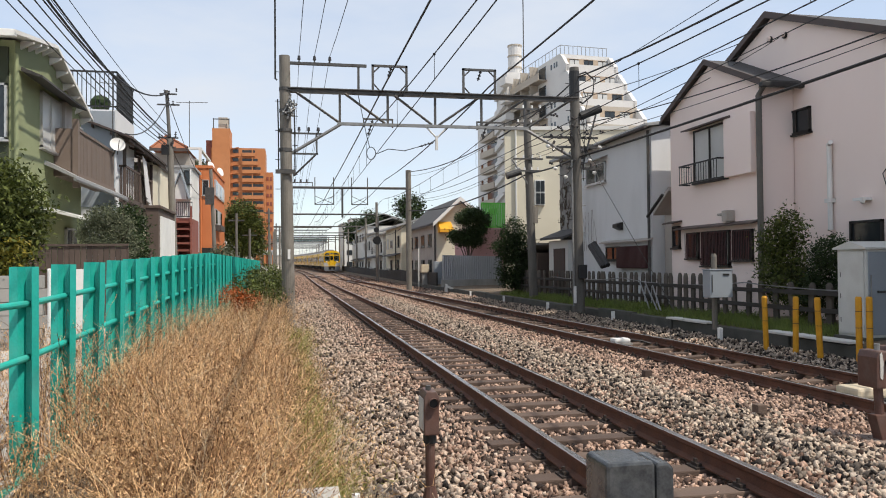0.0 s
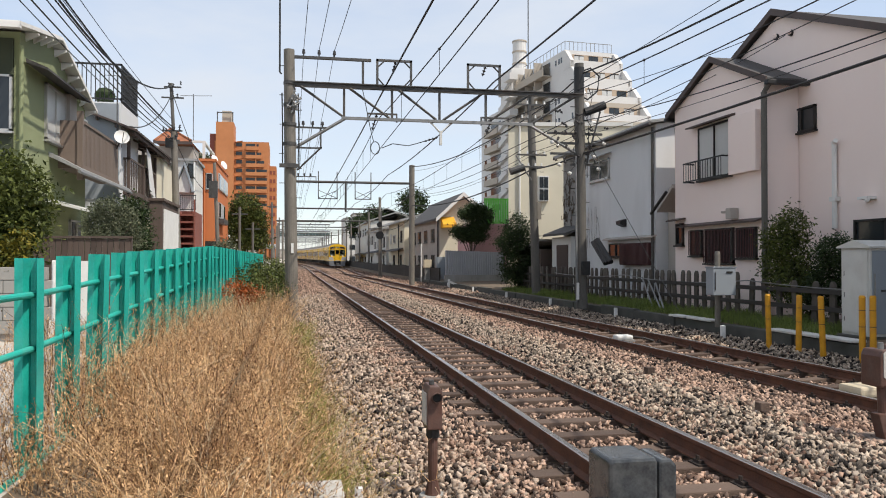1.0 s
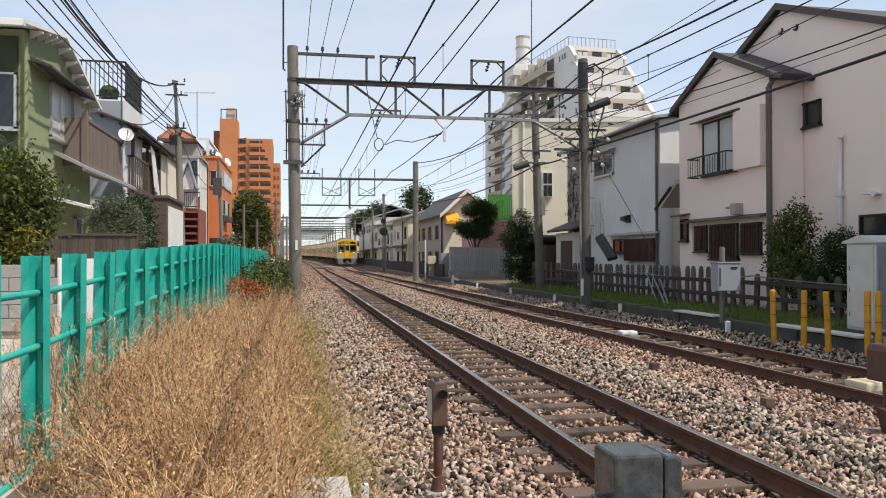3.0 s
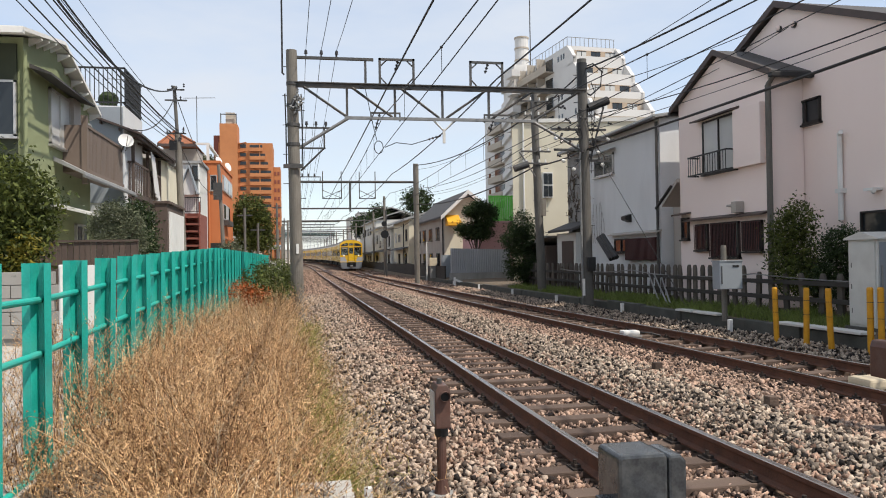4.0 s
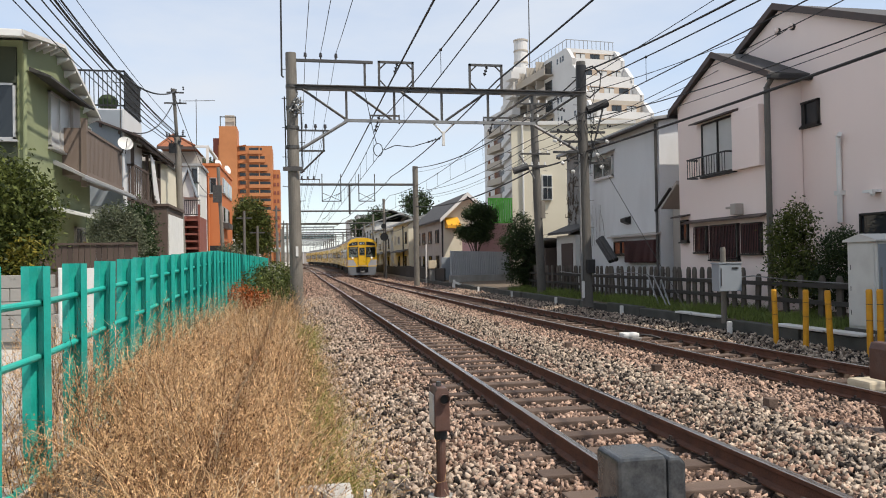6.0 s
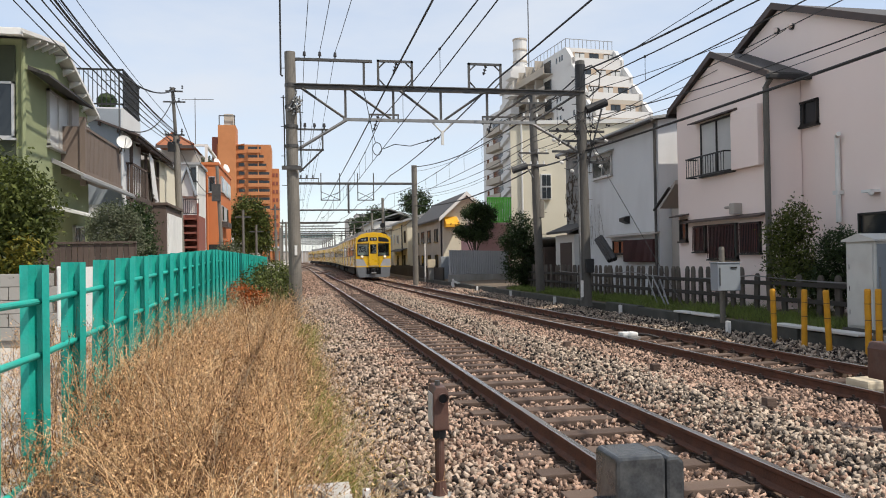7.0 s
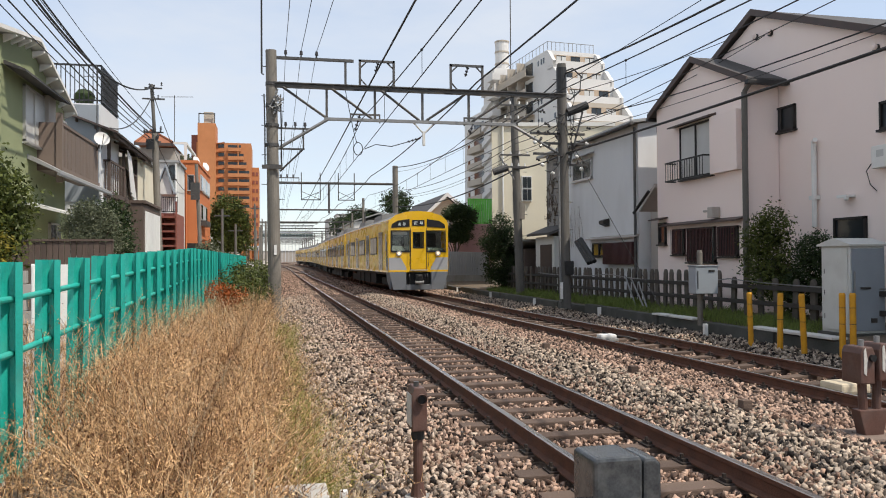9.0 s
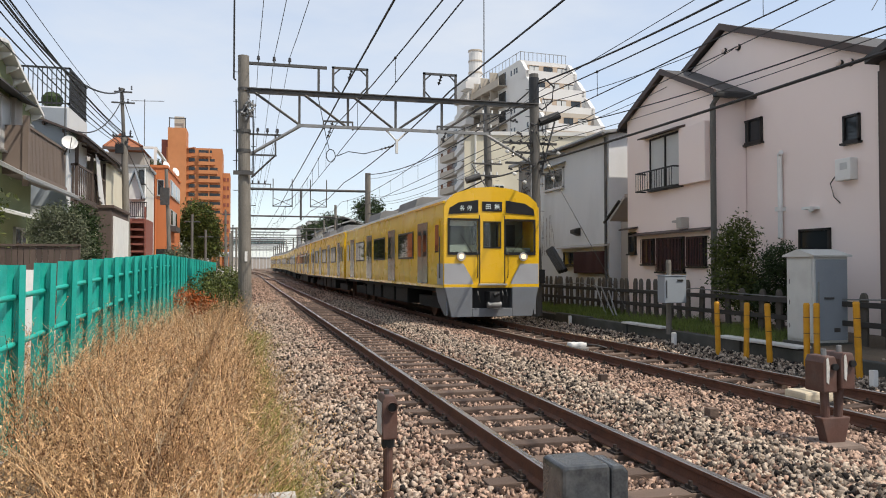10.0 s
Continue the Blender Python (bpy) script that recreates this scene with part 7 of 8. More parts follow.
    part("pilaster", S().box(-7.07, -6.8, 60.8, 60.99, 0, 9.0), ORANGE_B, o)
    part("floor_band", S().box(-5.76, -5.64, 61.2, 72, 3.3, 3.5), ORANGE_B, o)
    for z, y0, n in ((7.1, 63.0, 6), (4.8, 63.0, 4)):
        fr = part("window", S().box(-5.76, -5.64, y0, y0 + 1.35 * n, z, z + 1.25), FRAME_ALU, o)
        for j in range(n):
            part("pane", S().box(-5.638, -5.62, y0 + 1.35 * j + 0.07, y0 + 1.35 * (j + 1) - 0.07, z + 0.08, z + 1.17), GLASS_PALE if j % 3 else GLASS, fr)
    part("window_box", S().box(-5.7, -5.25, 63.2, 67.0, 4.35, 4.75), STEEL, o)
    window_y(o, 60.98, -6.45, -5.95, 6.9, 8.1)
    part("ground_floor_opening", S().box(-6.6, -5.66, 60.9, 66, 0.4, 2.9), FRAME_DARK, o)
    for x in (-6.75, -6.55):
        part("downpipe", S().tube((x, 60.9, 0.3), (x, 60.9, 8.8), 0.06, 8), ORANGE_B, o)
    for y, x in ((66, -6.3), (70, -5.9)):
        part("roof_dish", S().tube((x, y, 9.75), (x + 0.1, y - 0.05, 9.78), 0.42, 14, 0.36), WHITE, o)
        part("dish_mast", S().tube((x + 0.05, y, 9.3), (x + 0.05, y, 9.75), 0.03, 6), STEEL, o)


other_left()


def orange_tower():
    y0 = 262.0
    r = thing("orange_apartment_tower", (-15, y0, 0), "tall orange tiled apartment tower with stepped balconies", "apartment block")
    part("wall", S().box(-25, -7.6, y0, y0 + 16, 0, 40.5), ORANGE, r)
    part("lift_tower", S().box(-24.4, -18.8, y0 - 2, y0 + 8, 0, 46.5), ORANGE, r)
    part("side_wing", S().box(-26.6, -24.41, y0 + 1, y0 + 12, 0, 43.0), RED_BROWN, r)
    part("east_wing", S().box(-7.58, -5.2, y0 + 4, y0 + 16, 0, 33), ORANGE, r)
    part("water_tank", S().box(-22.6, -19.6, y0, y0 + 3, 46.5, 50.5), TOWER_SHADE, r)
    part("tank_frame", S().box(-24.2, -23.9, y0 - 1, y0 - 0.7, 46.5, 50).box(-19.3, -19.0, y0 - 1, y0 - 0.7, 46.5, 50).box(-24.2, -19.0, y0 - 1, y0 - 0.7, 49.6, 49.9), STEEL, r)
    for k in range(14):
        z = 1.0 + k * 2.82
        e = -8.2 - max(0, k - 10) * 0.9
        b = part("balcony", S().box(-15.0, e, y0 - 1.3, y0 - 0.02, z, z + 1.15), ORANGE, r)
        part("balcony_recess", S().box(-15.0, e, y0 - 0.12, y0 - 0.03, z + 1.15, z + 2.15), GLASS, b)
        part("balcony_divider", S().box(-11.9, -11.6, y0 - 1.2, y0 - 0.13, z + 1.15, z + 2.7), ORANGE, b)
        w = part("window", S().box(-18.1, -16.2, y0 - 0.1, y0 - 0.01, z + 1.2, z + 2.3), GLASS, r)
        part("window_ledge", S().prism([(-18.6, z + 2.4), (-16.0, z + 2.9), (-16.0, z + 3.05), (-18.6, z + 2.55)], "y", y0 - 0.8, y0 - 0.02), ORANGE, w)
        if k < 11:
            for j in range(2):
                part("wing_window", S().box(-7.3 + j * 1.1, -6.6 + j * 1.1, y0 + 3.9, y0 + 3.98, z + 1.0, z + 2.2), RED_BROWN, r)


orange_tower()


def yard():
    f = thing("brown_board_fence", (-4, 16, 0.5), "dark brown vertical board fence in the yard", "fence")
    for i in range(18):
        x = -5.0 + i * 0.105
        part("board", S().box(x, x + 0.095, 16.0, 16.025, 0.45, 1.92 + 0.004 * rng.normal()), WOOD_DARK, f)
    part("cap", S().box(-5.02, -3.08, 15.97, 16.06, 1.925, 1.965), WOOD_DARK, f)
    for x in (-5.0, -4.1, -3.12):
        part("fence_post", S().box(x - 0.03, x + 0.03, 16.03, 16.09, 0.4, 1.95), WOOD_DARK, f)
    w = thing("block_wall", (-6, 13, 0.4), "low grey concrete block wall in the yard", "wall")
    me = mesh_of("block", S().box(-0.195, 0.195, -0.07, 0.07, -0.095, 0.095), BLOCK, (0, 0, 0), bevel=0.008)
    part("mortar", S().box(-8.0, -3.62, 12.46, 12.56, 0.3, 1.38), CONCRETE, w)
    for row in range(5):
        for i in range(11):
            ob = new("block", me)
            ob.parent = w
            ob.matrix_local = pose(-7.8 + i * 0.4 + 0.2 * (row % 2) + 6, 12.5 - 13, 0.4 + row * 0.2 + 0.1 - 0.4, 0, 0, 0)
    p = thing("white_panel_board", (-2.9, 10.2, 0.25), "white ribbed plastic panel standing behind the fence", "panel")
    part("panel", S().box(-2.9, -2.6, 10.2, 10.25, 0.75, 1.5), WHITE, p, bevel=0.01)
    for i in range(6):
        part("rib", S().box(-2.88 + i * 0.05, -2.86 + i * 0.05, 10.185, 10.2, 0.77, 1.48), WHITE, p)
    part("leg", S().box(-2.86, -2.82, 10.2, 10.24, 0.1, 0.75), STEEL, p)
    part("leg", S().box(-2.68, -2.64, 10.2, 10.24, 0.1, 0.75), STEEL, p)
    part("second_panel", S().box(-2.595, -2.47, 10.24, 10.28, 0.75, 1.49), WHITE, p)


yard()

# utility pole and cables on the left
lp = thing("utility_pole", (-4.75, 34, 0.4), "concrete utility pole with a tangle of cables", "utility pole", "utility poles")
part("pole", S().tube((-4.7, 34, 0.2), (-4.9, 34, 6.9), 0.16, 14, 0.13), POLE_M, lp)
part("mast", S().tube((-4.9, 34, 6.6), (-5.03, 34, 8.95), 0.07, 10), POLE_DARK, lp)
for z, w in ((8.75, 0.7), (8.3, 0.9), (6.9, 0.8), (6.5, 0.6)):
    part("cross_arm", S().box(-4.95 - w / 2, -4.95 + w / 2, 33.9, 33.96, z, z + 0.06), STEEL, lp)
s = S()
for i in range(14):
    x, z = -4.95 + rng.normal(0, 0.22), rng.choice([8.8, 8.4, 7.0, 6.6]) + rng.normal(0, 0.08)
    s = S()
    insulator(s, (x, 33.9, z), (x, 33.85, z + 0.16), 0.05, 2)
    part("insulator", s, CERAMIC, lp)
part("joint_box", S().box(-5.2, -4.9, 33.7, 33.85, 6.2, 6.6), DARK_METAL, lp)
lc = thing("street_cables", (-4.9, 30, 7), "sagging black street cables over the yard", "cable")
part("cable", S().line(sag((-4.95, 34, 8.85), (-4.4, 5.0, 8.5), 1.98, 30), 0.028, 6), WIRE, lc)
for z0, xb, zb, r, d in ((7.1, -4.6, 8.9, 0.022, 0.9), (6.95, -5.0, 8.6, 0.018, 0.7), (6.8, -4.9, 8.4, 0.015, 0.8), (7.4, -4.8, 9.2, 0.01, 0.6), (6.6, -5.6, 8.5, 0.018, 0.7), (7.0, -5.3, 9.6, 0.01, 0.8), (6.5, -5.9, 8.8, 0.012, 0.9)):
    part("cable", S().line(sag((-4.95, 34, z0), (xb, 0.0, zb), d, 26), r, 6), WIRE, lc)
part("cable", S().line(sag((-4.95, 34, 8.6), (-4.9, 25, 5.6), 0.5), 0.02, 5), WIRE, lc)
part("cable", S().line(sag((-4.95, 34, 8.5), (-5.6, 60, 7.2), 0.8), 0.016, 5), WIRE, lc)
part("cable", S().line(sag((-4.95, 34, 6.8), (-5.6, 60, 6.6), 0.9), 0.016, 5), WIRE, lc)
p2 = thing("utility_pole", (-5.6, 56, 0.4), "slim concrete utility pole in front of the orange building", "utility pole", "utility poles")
part("pole", S().tube((-5.0, 56, 0.3), (-5.35, 56, 8.3), 0.15, 12, 0.11), POLE_M, p2)
part("box", S().box(-5.7, -5.1, 55.7, 55.85, 5.8, 7.0), STEEL, p2)
for x, y, h in ((-4.0, 62, 5.6), (-3.2, 66, 4.6), (-2.4, 96, 8.5), (-2.9, 120, 10), (-2.2, 140, 9)):
    q = thing("utility_pole", (x, y, 0.5), "distant slim street pole", "utility pole", "utility poles")
    part("pole", S().tube((x, y, 0.3), (x, y, h), 0.1, 10), POLE_DARK, q)
    part("cross_arm", S().box(x - 0.6, x + 0.6, y - 0.05, y, h - 0.6, h - 0.5), STEEL, q)

# distance: station footbridge, platforms, blocks
st = thing("station_overbridge", (0, 330, 0), "pale steel station bridge across the far end of the tracks", "station")
for z, h in ((10.5, 0.7), (13.2, 0.45), (16.2, 0.35)):
    part("deck", S().box(-22, 16, 330, 334, z, z + h), STATION, st)
part("glazing", S().box(-22, 16, 331, 333, 11.4, 12.9), TEAL_SHEET, st, "dull green glazed screen")
for i in range(27):
    part("column", S().box(-21 + i * 1.4, -20.8 + i * 1.4, 330.5, 330.7, 0, 16.5), STATION, st)
part("roof", S().box(-24, 18, 328, 338, 17.6, 18.0), STEEL_LIGHT, st)
for k, y in enumerate((178, 205, 235, 262, 300)):
    cn = thing("platform_canopy", (-6 - k, y, 0.5), "slim pale platform canopy on thin posts", "canopy", "platform canopies")
    part("canopy_roof", S().box(-12 - k, -3.5 - k * 0.8, y, y + 18, 4.2 + grade(y), 4.45 + grade(y)), STATION, cn)
    for i in range(6):
        part("canopy_post", S().tube((-4.2 - k * 0.8, y + 0.5 + i * 3.4, 0.3 + grade(y)), (-4.2 - k * 0.8, y + 0.5 + i * 3.4, 4.2 + grade(y)), 0.1, 8), STEEL_LIGHT, cn)
for x0, x1, y, h, m in ((14, 24, 200, 12, OFFWHITE), (16, 28, 240, 14, TOWER_WHITE), (-16, -9, 190, 6, OFFWHITE), (-12, -8, 160, 5, WARM_GREY), (-40, -24, 330, 22, TOWER_SHADE), (22, 40, 280, 18, TOWER_WHITE), (-34, 30, 380, 6, WARM_GREY), (-12, -5.5, 84, 5.5, OFFWHITE), (-13, -6, 110, 6, WARM_GREY)):
    b = thing("distant_block", (x0, y, 0), "plain pale building far along the line", "building", "distant buildings")
    part("wall", S().box(x0, x1, y, y + 14, 0, h), m, b)
    part("parapet", S().box(x0 - 0.2, x1 + 0.2, y - 0.2, y + 14.2, h, h + 0.4), STEEL_LIGHT, b)
    for k in range(int(h // 3) if y < 370 else 0):
        for j in range(int((x1 - x0) // 2.5)):
            part("window", S().box(x0 + 0.7 + j * 2.5, x0 + 2.1 + j * 2.5, y - 0.08, y - 0.01, 1 + k * 3, 2.3 + k * 3), GLASS, b)


# ---- train ----
def car_shell(root, nose):
    """One 20 m car about the origin: front towards -y, floor 1.07 m over the rail."""
    a, b = (-9.85, 9.75) if nose else (-9.75, 9.75)
    side = [(-1.4, 1.07), (-1.42, 1.3), (-1.42, 2.9), (-1.38, 3.45), (-1.3, 3.55)]
    roof = [(-1.3, 3.55), (-0.95, 3.75), (-0.5, 3.86), (0, 3.9)]
    outline = side + [(-x, z) for x, z in reversed(side)]
    part("body", S().prism(outline, "y", a + (1.0 if nose else 0.0), b), TRAIN_SIDE, root, "glossy yellow steel body")
    if nose:
        low = [(-1.4, 1.07), (-1.42, 1.3), (-1.42, 1.95), (1.42, 1.95), (1.42, 1.3), (1.4, 1.07)]
        high = [(-1.42, 3.05), (-1.38, 3.45), (-1.3, 3.55), (1.3, 3.55), (1.38, 3.45), (1.42, 3.05)]
        s = S().prism(low, "y", a, a + 0.998).prism(high, "y", a, a + 0.998).box(-1.42, -1.36, a, a + 0.998, 1.95, 3.05).box(1.36, 1.42, a, a + 0.998, 1.95, 3.05)
        cab = part("cab", s, TRAIN_SIDE, root)
        part("cab_wall", S().box(-1.35, 1.35, a + 0.96, a + 0.99, 1.96, 3.04), CAB_GREEN, cab, "pale green cab bulkhead")
        for x0, x1 in ((-1.1, -0.5), (-0.3, 0.3), (0.5, 1.1)):
            part("cab_rear_window", S().box(x0, x1, a + 0.94, a + 0.958, 2.25, 2.9), GLASS, cab)
        part("console", S().prism([(a + 0.05, 1.96), (a + 0.5, 1.96), (a + 0.42, 2.2), (a + 0.12, 2.26)], "x", -1.3, -0.35), CAB_GREEN, cab, bevel=0.01)
        part("console", S().box(0.5, 1.25, a + 0.06, a + 0.4, 1.96, 2.18), CAB_GREEN, cab, bevel=0.01)
        part("sun_blind", S().box(-1.2, -0.5, a + 0.05, a + 0.06, 2.8, 2.98), GLASS_PALE, cab)
    top = roof + [(-x, z) for x, z in reversed(roof[:-1])]
    part("roof", S().prism(top, "y", a + 0.02, b - 0.02), TRAIN_ROOF, root, "grey canvas roof")
    for sx in (-1, 1):
        part("gutter", S().box(*sorted((sx * 1.36, sx * 1.43)), a, b, 3.44, 3.5), TRAIN_YELLOW, root)
        part("sole_bar", S().box(*sorted((sx * 1.32, sx * 1.43)), a, b, 1.02, 1.1), TRAIN_YELLOW, root)
        x0 = sx * 1.425
        doors = [-7.4, -2.45, 2.5, 7.45] if nose else [-7.45, -2.5, 2.5, 7.45]
        for y in doors:
            d = part("door", S().box(*sorted((x0, x0 + sx * 0.012)), y - 0.65, y + 0.65, 1.12, 3.0), TRAIN_DOOR, root, "dull sliding door")
            for k in (-1, 1):
                part("door_window", S().box(*sorted((x0 + sx * 0.013, x0 + sx * 0.02)), y + k * 0.32 - 0.2, y + k * 0.32 + 0.2, 1.95, 2.75), GLASS_DARK, d)
            part("door_gap", S().box(*sorted((x0 + sx * 0.012, x0 + sx * 0.016)), y - 0.012, y + 0.012, 1.12, 3.0), BLACK, d)
        for y0, y1 in ((-6.4, -3.5), (-1.45, 1.5), (3.5, 6.45)):
            w = part("window", S().box(*sorted((x0, x0 + sx * 0.02)), y0 + 0.25, y1 - 0.25, 1.9, 2.8), FRAME_DARK, root)
            for k in range(2):
                m = (y0 + y1) / 2
                u0, u1 = (y0 + 0.32, m - 0.04) if k == 0 else (m + 0.04, y1 - 0.32)
                part("pane", S().box(*sorted((x0 + sx * 0.021, x0 + sx * 0.027)), u0, u1, 1.96, 2.74), GLASS_DARK, w)
        for y in ((-8.7, 8.75) if not nose else (8.75,)):
            part("end_window", S().box(*sorted((x0, x0 + sx * 0.02)), y - 0.3, y + 0.3, 1.95, 2.75), GLASS_DARK, root)
    part("underframe", S().box(-1.3, 1.3, a + 0.2, b - 0.2, 0.9, 1.07), UNDER, root)
    for y0, y1 in ((-4.2, -2.2), (-1.8, 0.4), (0.9, 2.4), (2.8, 4.4)):
        part("equipment_box", S().box(-1.2, 1.2, y0, y1, 0.35, 0.9), UNDER, root, bevel=0.04)
    for yb in (-6.9, 6.9):
        bo = part("bogie", S().box(-1.05, -0.85, yb - 1.5, yb + 1.5, 0.35, 0.7).box(0.85, 1.05, yb - 1.5, yb + 1.5, 0.35, 0.7).box(-0.9, 0.9, yb - 0.3, yb + 0.3, 0.4, 0.8), UNDER, root)
        for dy in (-1.05, 1.05):
            for sx in (-1, 1):
                part("wheel", S().tube((sx * 0.5, yb + dy, 0.43), (sx * 0.63, yb + dy, 0.43), 0.43, 20), RAIL_SIDE, bo)
    for yc in ((-3.5, 3.5) if not nose else (-2.5, 4.5)):
        part("air_conditioner", S().prism([(-0.9, 3.72), (0.9, 3.72), (0.8, 4.08), (0.6, 4.16), (-0.6, 4.16), (-0.8, 4.08)], "y", yc - 1.5, yc + 1.5), TRAIN_ROOF, root, bevel=0.03)


def lead_car():
    r = thing("train_lead_car", (0, 0, 0), "yellow and grey commuter train leading car with lit headlamps", "train car")
    car_shell(r, True)
    f = -9.85
    # rounded yellow mask
    brow = [(-1.43, 2.998), (-1.43, 3.3), (-1.36, 3.5), (-1.1, 3.72), (-0.6, 3.88), (0, 3.93)]
    brow += [(-x, z) for x, z in reversed(brow[:-1])]
    y = f - 0.14
    ms = S().prism(brow, "y", y, f - 0.002)
    wall_with_holes(ms, "y", y, 0.138, -1.43, 1.43, 1.07, 2.998, [(-1.27, -0.42, 2.05, 2.95), (0.42, 1.27, 2.05, 2.95), (-0.24, 0.24, 2.2, 2.9)])
    m = part("front_mask", ms, TRAIN_YELLOW, r, "glossy yellow front")
    for sx in (-1, 1):
        part("mask_corner", S().tube((sx * 1.415, y + 0.03, 1.09), (sx * 1.415, y + 0.03, 3.36), 0.035, 12), TRAIN_YELLOW, m)
    for x0, x1, z0, z1 in ((-1.27, -0.42, 2.05, 2.95), (0.42, 1.27, 2.05, 2.95), (-0.24, 0.24, 2.2, 2.9)):
        w = 0.055 if x1 - x0 > 0.6 else 0.03
        fs = S().box(x0 - w, x1 + w, y - 0.03, y - 0.002, z1, z1 + w).box(x0 - w, x1 + w, y - 0.03, y - 0.002, z0 - w * 1.5, z0)
        fs.box(x0 - w, x0, y - 0.03, y - 0.002, z0, z1).box(x1, x1 + w, y - 0.03, y - 0.002, z0, z1)
        fr = part("windscreen", fs, BLACK, m, "black rubber windscreen frame")
        pane = part("pane", S().box(x0, x1, y + 0.03, y + 0.036, z0, z1), CAB_GLASS, fr)
        pane.visible_shadow = False
    for x0, x1, z0, z1 in ((-0.3, 0.3, 3.22, 3.5), ):
        part("destination_sign", S().box(x0, x1, y - 0.022, y - 0.002, z0, z1), BLACK, m, bevel=0.006)
    for sx in (-1, 1):
        pts = [(sx * 0.42, 3.18), (sx * 1.3, 3.12), (sx * 1.27, 3.3), (sx * 1.0, 3.46), (sx * 0.42, 3.54)]
        part("type_sign", S().prism(pts, "y", y - 0.022, y - 0.002), BLACK, m)
    d = part("end_door", wall_with_holes(S(), "y", y - 0.018, 0.0155, -0.36, 0.36, 1.2, 3.08, [(-0.24, 0.24, 2.2, 2.9)]), TRAIN_YELLOW, m)
    for x in (-0.38, 0.38):
        part("door_seam", S().box(x - 0.012, x + 0.012, y - 0.02, y - 0.001, 1.15, 3.1), FRAME_DARK, d)
    for x in (-0.46, 0.46):
        part("handrail", S().line([(x, y - 0.02, 1.3), (x, y - 0.07, 1.4), (x, y - 0.07, 2.0), (x, y - 0.02, 2.1)], 0.014, 6), FRAME_DARK, m)
    part("step", S().box(-0.42, 0.42, y - 0.12, y - 0.002, 1.1, 1.15), FRAME_ALU, m)
    for sx in (-1, 1):
        pts = [(sx * 1.425, 1.09), (sx * 0.55, 1.09), (sx * 0.62, 1.3), (sx * 0.86, 1.72), (sx * 1.425, 1.72)]
        part("grey_panel", S().prism(pts, "y", y - 0.008, y - 0.001), TRAIN_GREY, m, "light grey lower panel")
        part("side_grey_panel", S().box(*sorted((sx * 1.421, sx * 1.436)), f - 0.1, f + 0.6, 1.12, 1.72), TRAIN_GREY, m)
        hl = part("headlamp_bezel", S().tube((sx * 0.94, y - 0.06, 1.92), (sx * 0.94, y - 0.001, 1.92), 0.125, 24), FRAME_ALU, m, "pale headlamp ring")
        part("headlamp", S().tube((sx * 0.94, y - 0.075, 1.92), (sx * 0.94, y - 0.061, 1.92), 0.07, 24), LAMP, hl, "lit warm headlamp")
        part("wiper", S().tube((sx * 0.6, y - 0.04, 2.02), (sx * 0.95, y - 0.045, 2.55), 0.012, 5), BLACK, m)
    part("marker_rail", S().box(-1.43, 1.43, y - 0.02, y + 0.0, 1.03, 1.13), TRAIN_YELLOW, m)
    # skirt with coupler pocket
    for sx in (-1, 1):

        part("skirt", S().prism([(sx * 1.42, 1.05), (sx * 0.6, 1.05), (sx * 0.6, 0.2), (sx * 1.22, 0.2)], "y", y - 0.03, y + 0.25), TRAIN_SKIRT, r, "grey front skirt", bevel=0.02)
        part("skirt_side", S().prism([(f - 0.1, 1.03), (f + 1.1, 1.03), (f + 0.8, 0.62), (f + 0.1, 0.25), (f - 0.1, 0.25)], "x", sx * 1.3, sx * 1.36), TRAIN_SKIRT, r)
    part("skirt_lower", S().box(-0.598, 0.598, y - 0.03, y + 0.2, 0.2, 0.44), TRAIN_SKIRT, r, bevel=0.015)
    part("pocket", S().box(-0.598, 0.598, y + 0.19, y + 0.24, 0.44, 1.05), BLACK, r)
    c = part("coupler", S().box(-0.16, 0.16, y - 0.25, y + 0.18, 0.62, 0.92).tube((-0.05, y - 0.3, 0.82), (0.1, y - 0.3, 0.88), 0.06, 10), DARK_METAL, r, bevel=0.02)
    part("coupler_pin", S().tube((-0.2, y - 0.18, 0.55), (0.2, y - 0.18, 0.55), 0.09, 14), STEEL_LIGHT, c)
    for x in (-0.45, 0.42, 0.3):
        part("air_hose", S().line([(x, y - 0.02, 0.95), (x, y - 0.12, 0.8), (x * 0.9, y - 0.1, 0.6)], 0.025, 6), BLACK, r)
    for x, z, body, sz in ((-0.21, 3.29, "田", 0.17), (0.06, 3.29, "無", 0.17), (-0.98, 3.24, "各", 0.16), (-0.76, 3.24, "停", 0.16)):
        cu = bpy.data.curves.new("sign_text", "FONT")
        cu.body, cu.size, cu.extrude = body, sz, 0.001
        cu.materials.append(SIGN_TEXT)
        t = new("sign_text", cu)
        t.parent = r
        t.matrix_local = pose(x, y - 0.026, z, 90, 0, 0)
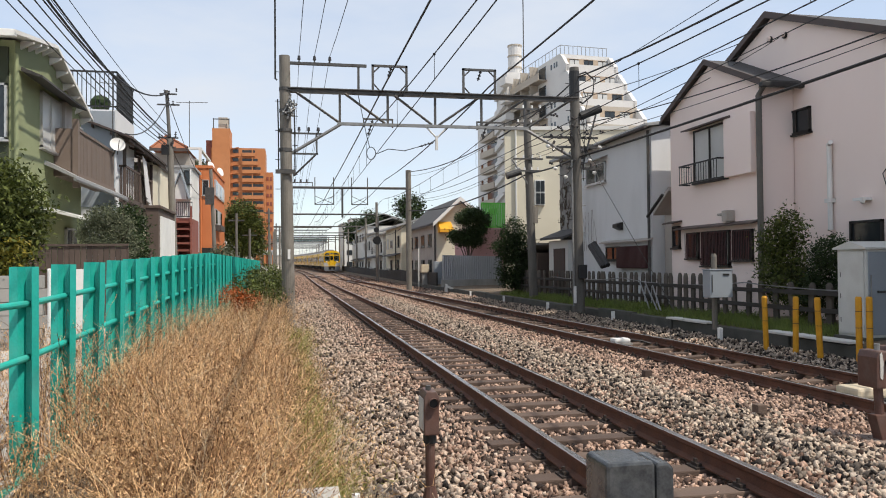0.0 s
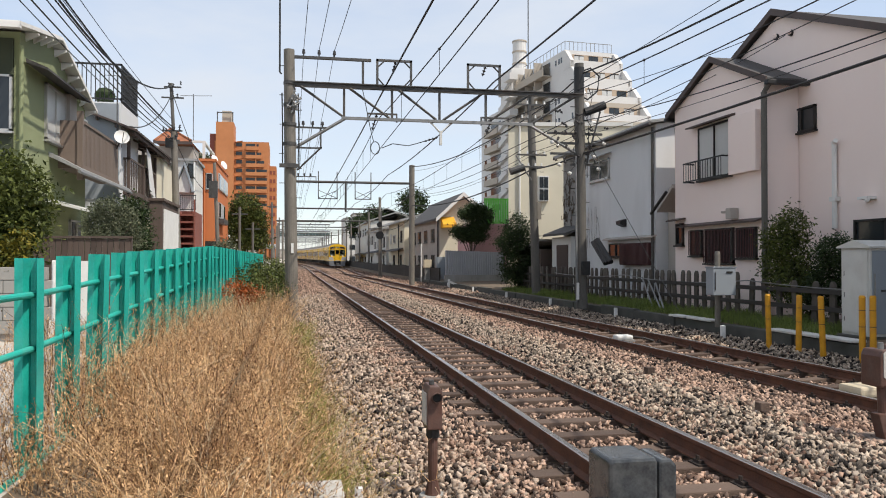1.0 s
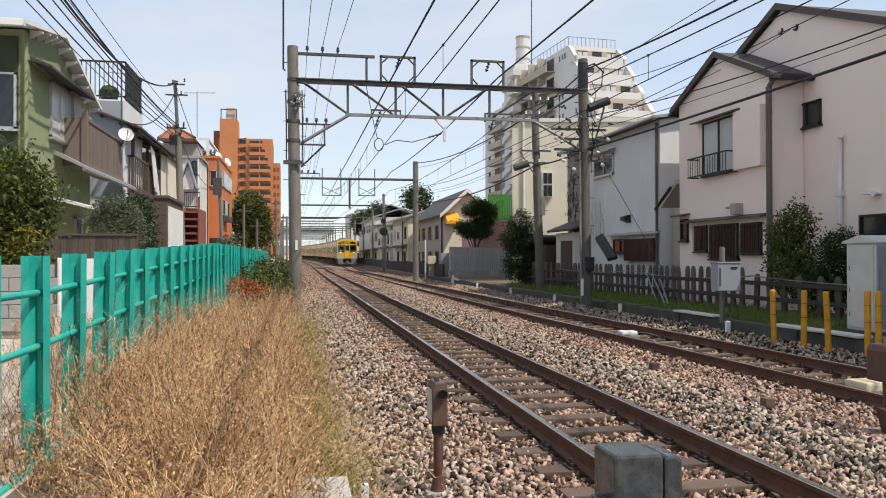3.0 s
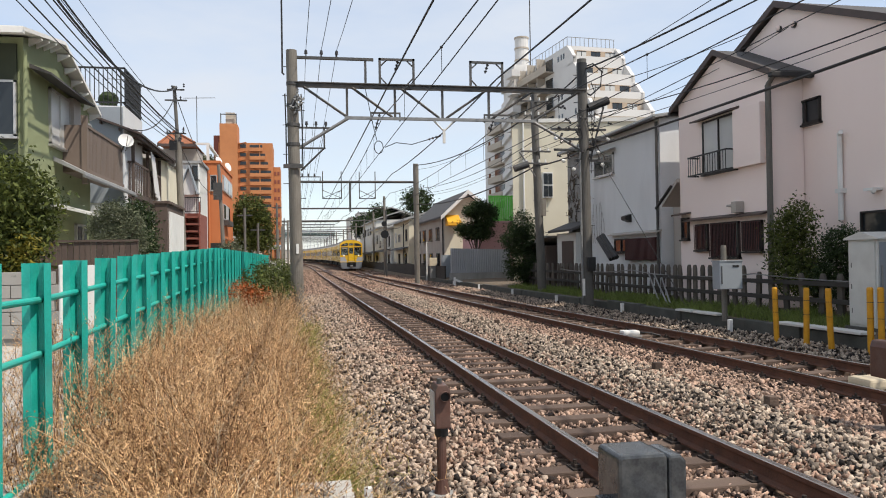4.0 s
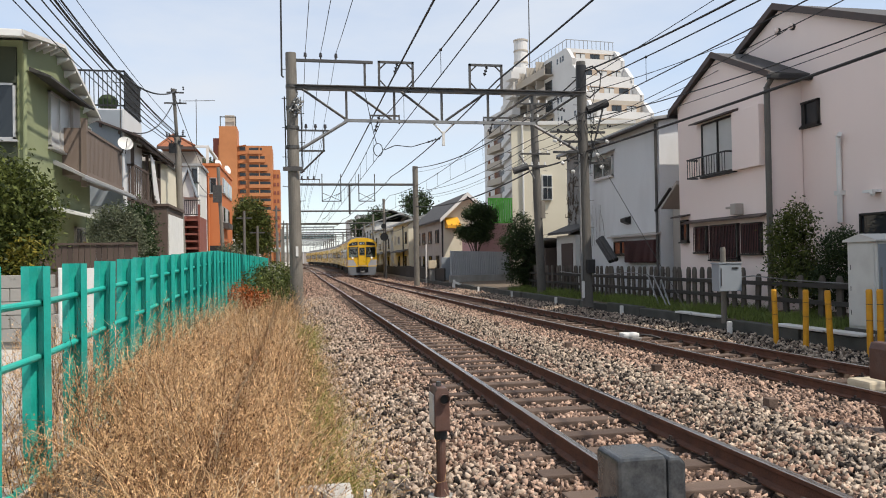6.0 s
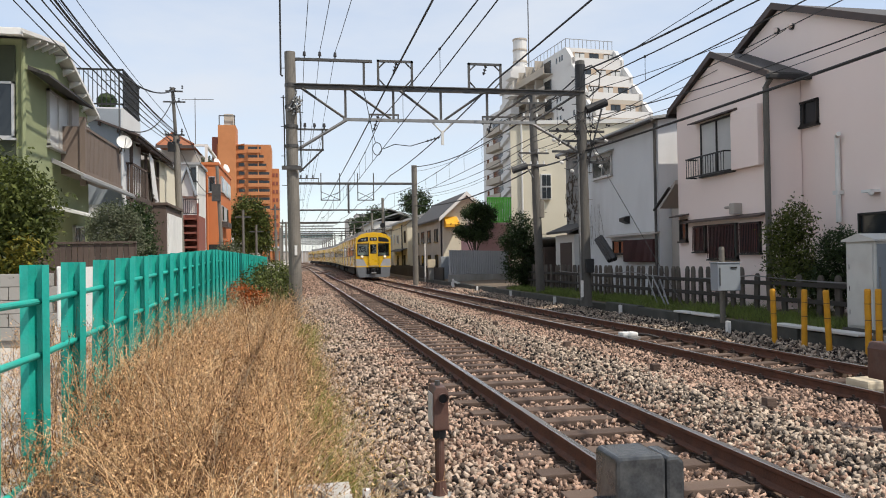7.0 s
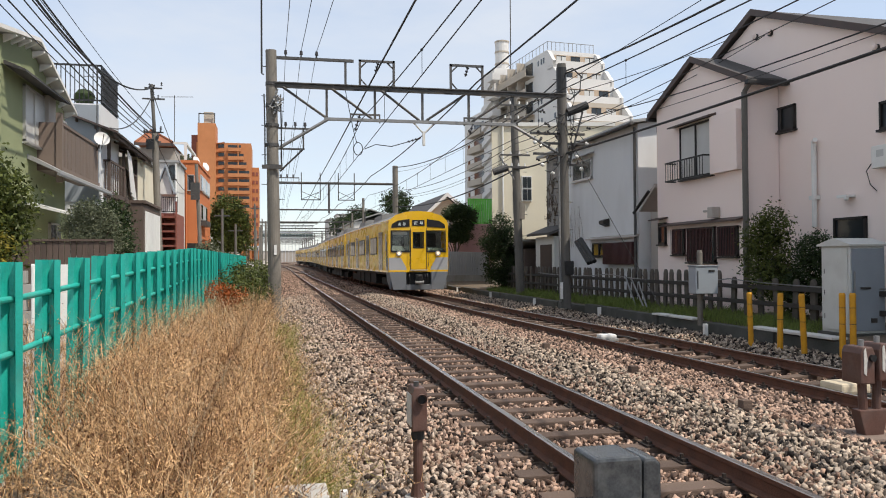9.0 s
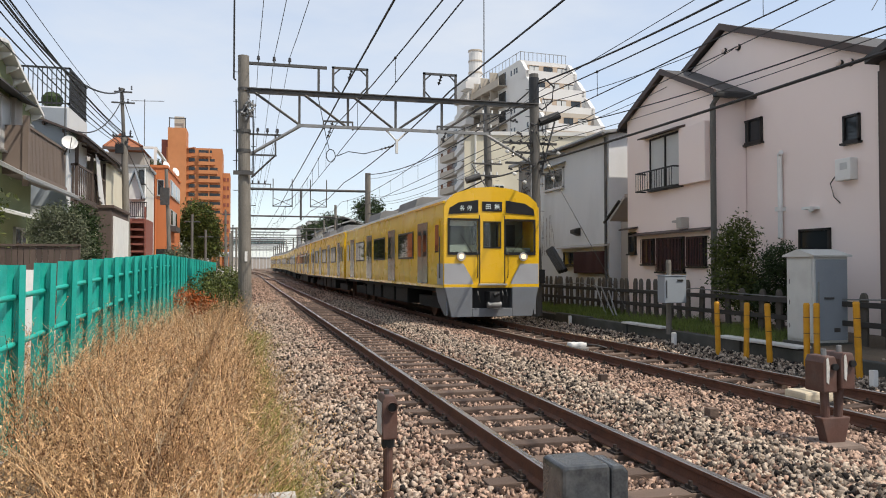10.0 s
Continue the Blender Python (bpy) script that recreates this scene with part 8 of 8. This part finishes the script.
    # crew door on the side
    for sx in (-1, 1):
        cd = part("crew_door", S().box(*sorted((sx * 1.42, sx * 1.434)), -9.5, -8.9, 1.12, 3.0), TRAIN_SIDE, r)
        part("crew_door_window", S().box(*sorted((sx * 1.434, sx * 1.44)), -9.4, -9.0, 2.05, 2.85), GLASS_DARK, cd)
        part("grab_rail", S().tube((sx * 1.46, -9.6, 1.3), (sx * 1.46, -9.6, 2.5), 0.016, 6), STEEL, cd)
    part("roof_antenna", S().box(-0.15, 0.15, -8.6, -8.2, 3.9, 4.0), TRAIN_ROOF, r)
    return r


def middle_car():
    r = thing("train_middle_car", (0, 0, 0), "yellow commuter train car with grey roof and dull doors", "train car", "train cars")
    car_shell(r, False)
    part("gangway", S().box(-0.6, 0.6, 9.75, 10.0, 1.1, 3.1).box(-0.6, 0.6, -10.0, -9.75, 1.1, 3.1), BLACK, r)
    pg = S()
    for sx in (-1, 1):
        pg.tube((sx * 0.6, 5.5, 4.2), (sx * 0.55, 6.5, 4.75), 0.03, 6).tube((sx * 0.55, 6.5, 4.75), (sx * 0.5, 5.6, 5.2), 0.025, 6)
    pg.tube((-0.8, 5.6, 5.2), (0.8, 5.6, 5.2), 0.03, 6).box(-0.8, 0.8, 5.0, 7.2, 4.1, 4.18)
    part("pantograph", pg, DARK_METAL, r)
    return r


LEAD = lead_car()
CARS = [LEAD, middle_car()]
for k in range(6):
    CARS.append(copy_thing(CARS[1], Matrix.Identity(4)))


# ---- what moves ----
def train_front(t):
    return 142.0 - 9.1 * t - 0.3 * t * t


def car_pose(y_front):
    """A car whose front end stands at y_front, its two bogies on the far track."""
    ya, yb = y_front + 3.1, y_front + 16.9
    a = Vector((far_track(ya), ya, FAR_Z + grade(ya)))
    b = Vector((far_track(yb), yb, FAR_Z + grade(yb)))
    c, d = (a + b) / 2, b - a
    turn = math.degrees(math.atan2(-d.x, d.y))
    tilt = math.degrees(math.atan2(d.z, math.hypot(d.x, d.y)))
    return pose(c.x, c.y, c.z, tilt, 0, turn)


def motions():
    for k, car in enumerate(CARS):
        walk(car, [(i / 4, car_pose(train_front(i / 4) + 20.0 * k)) for i in range(41)])


motions()
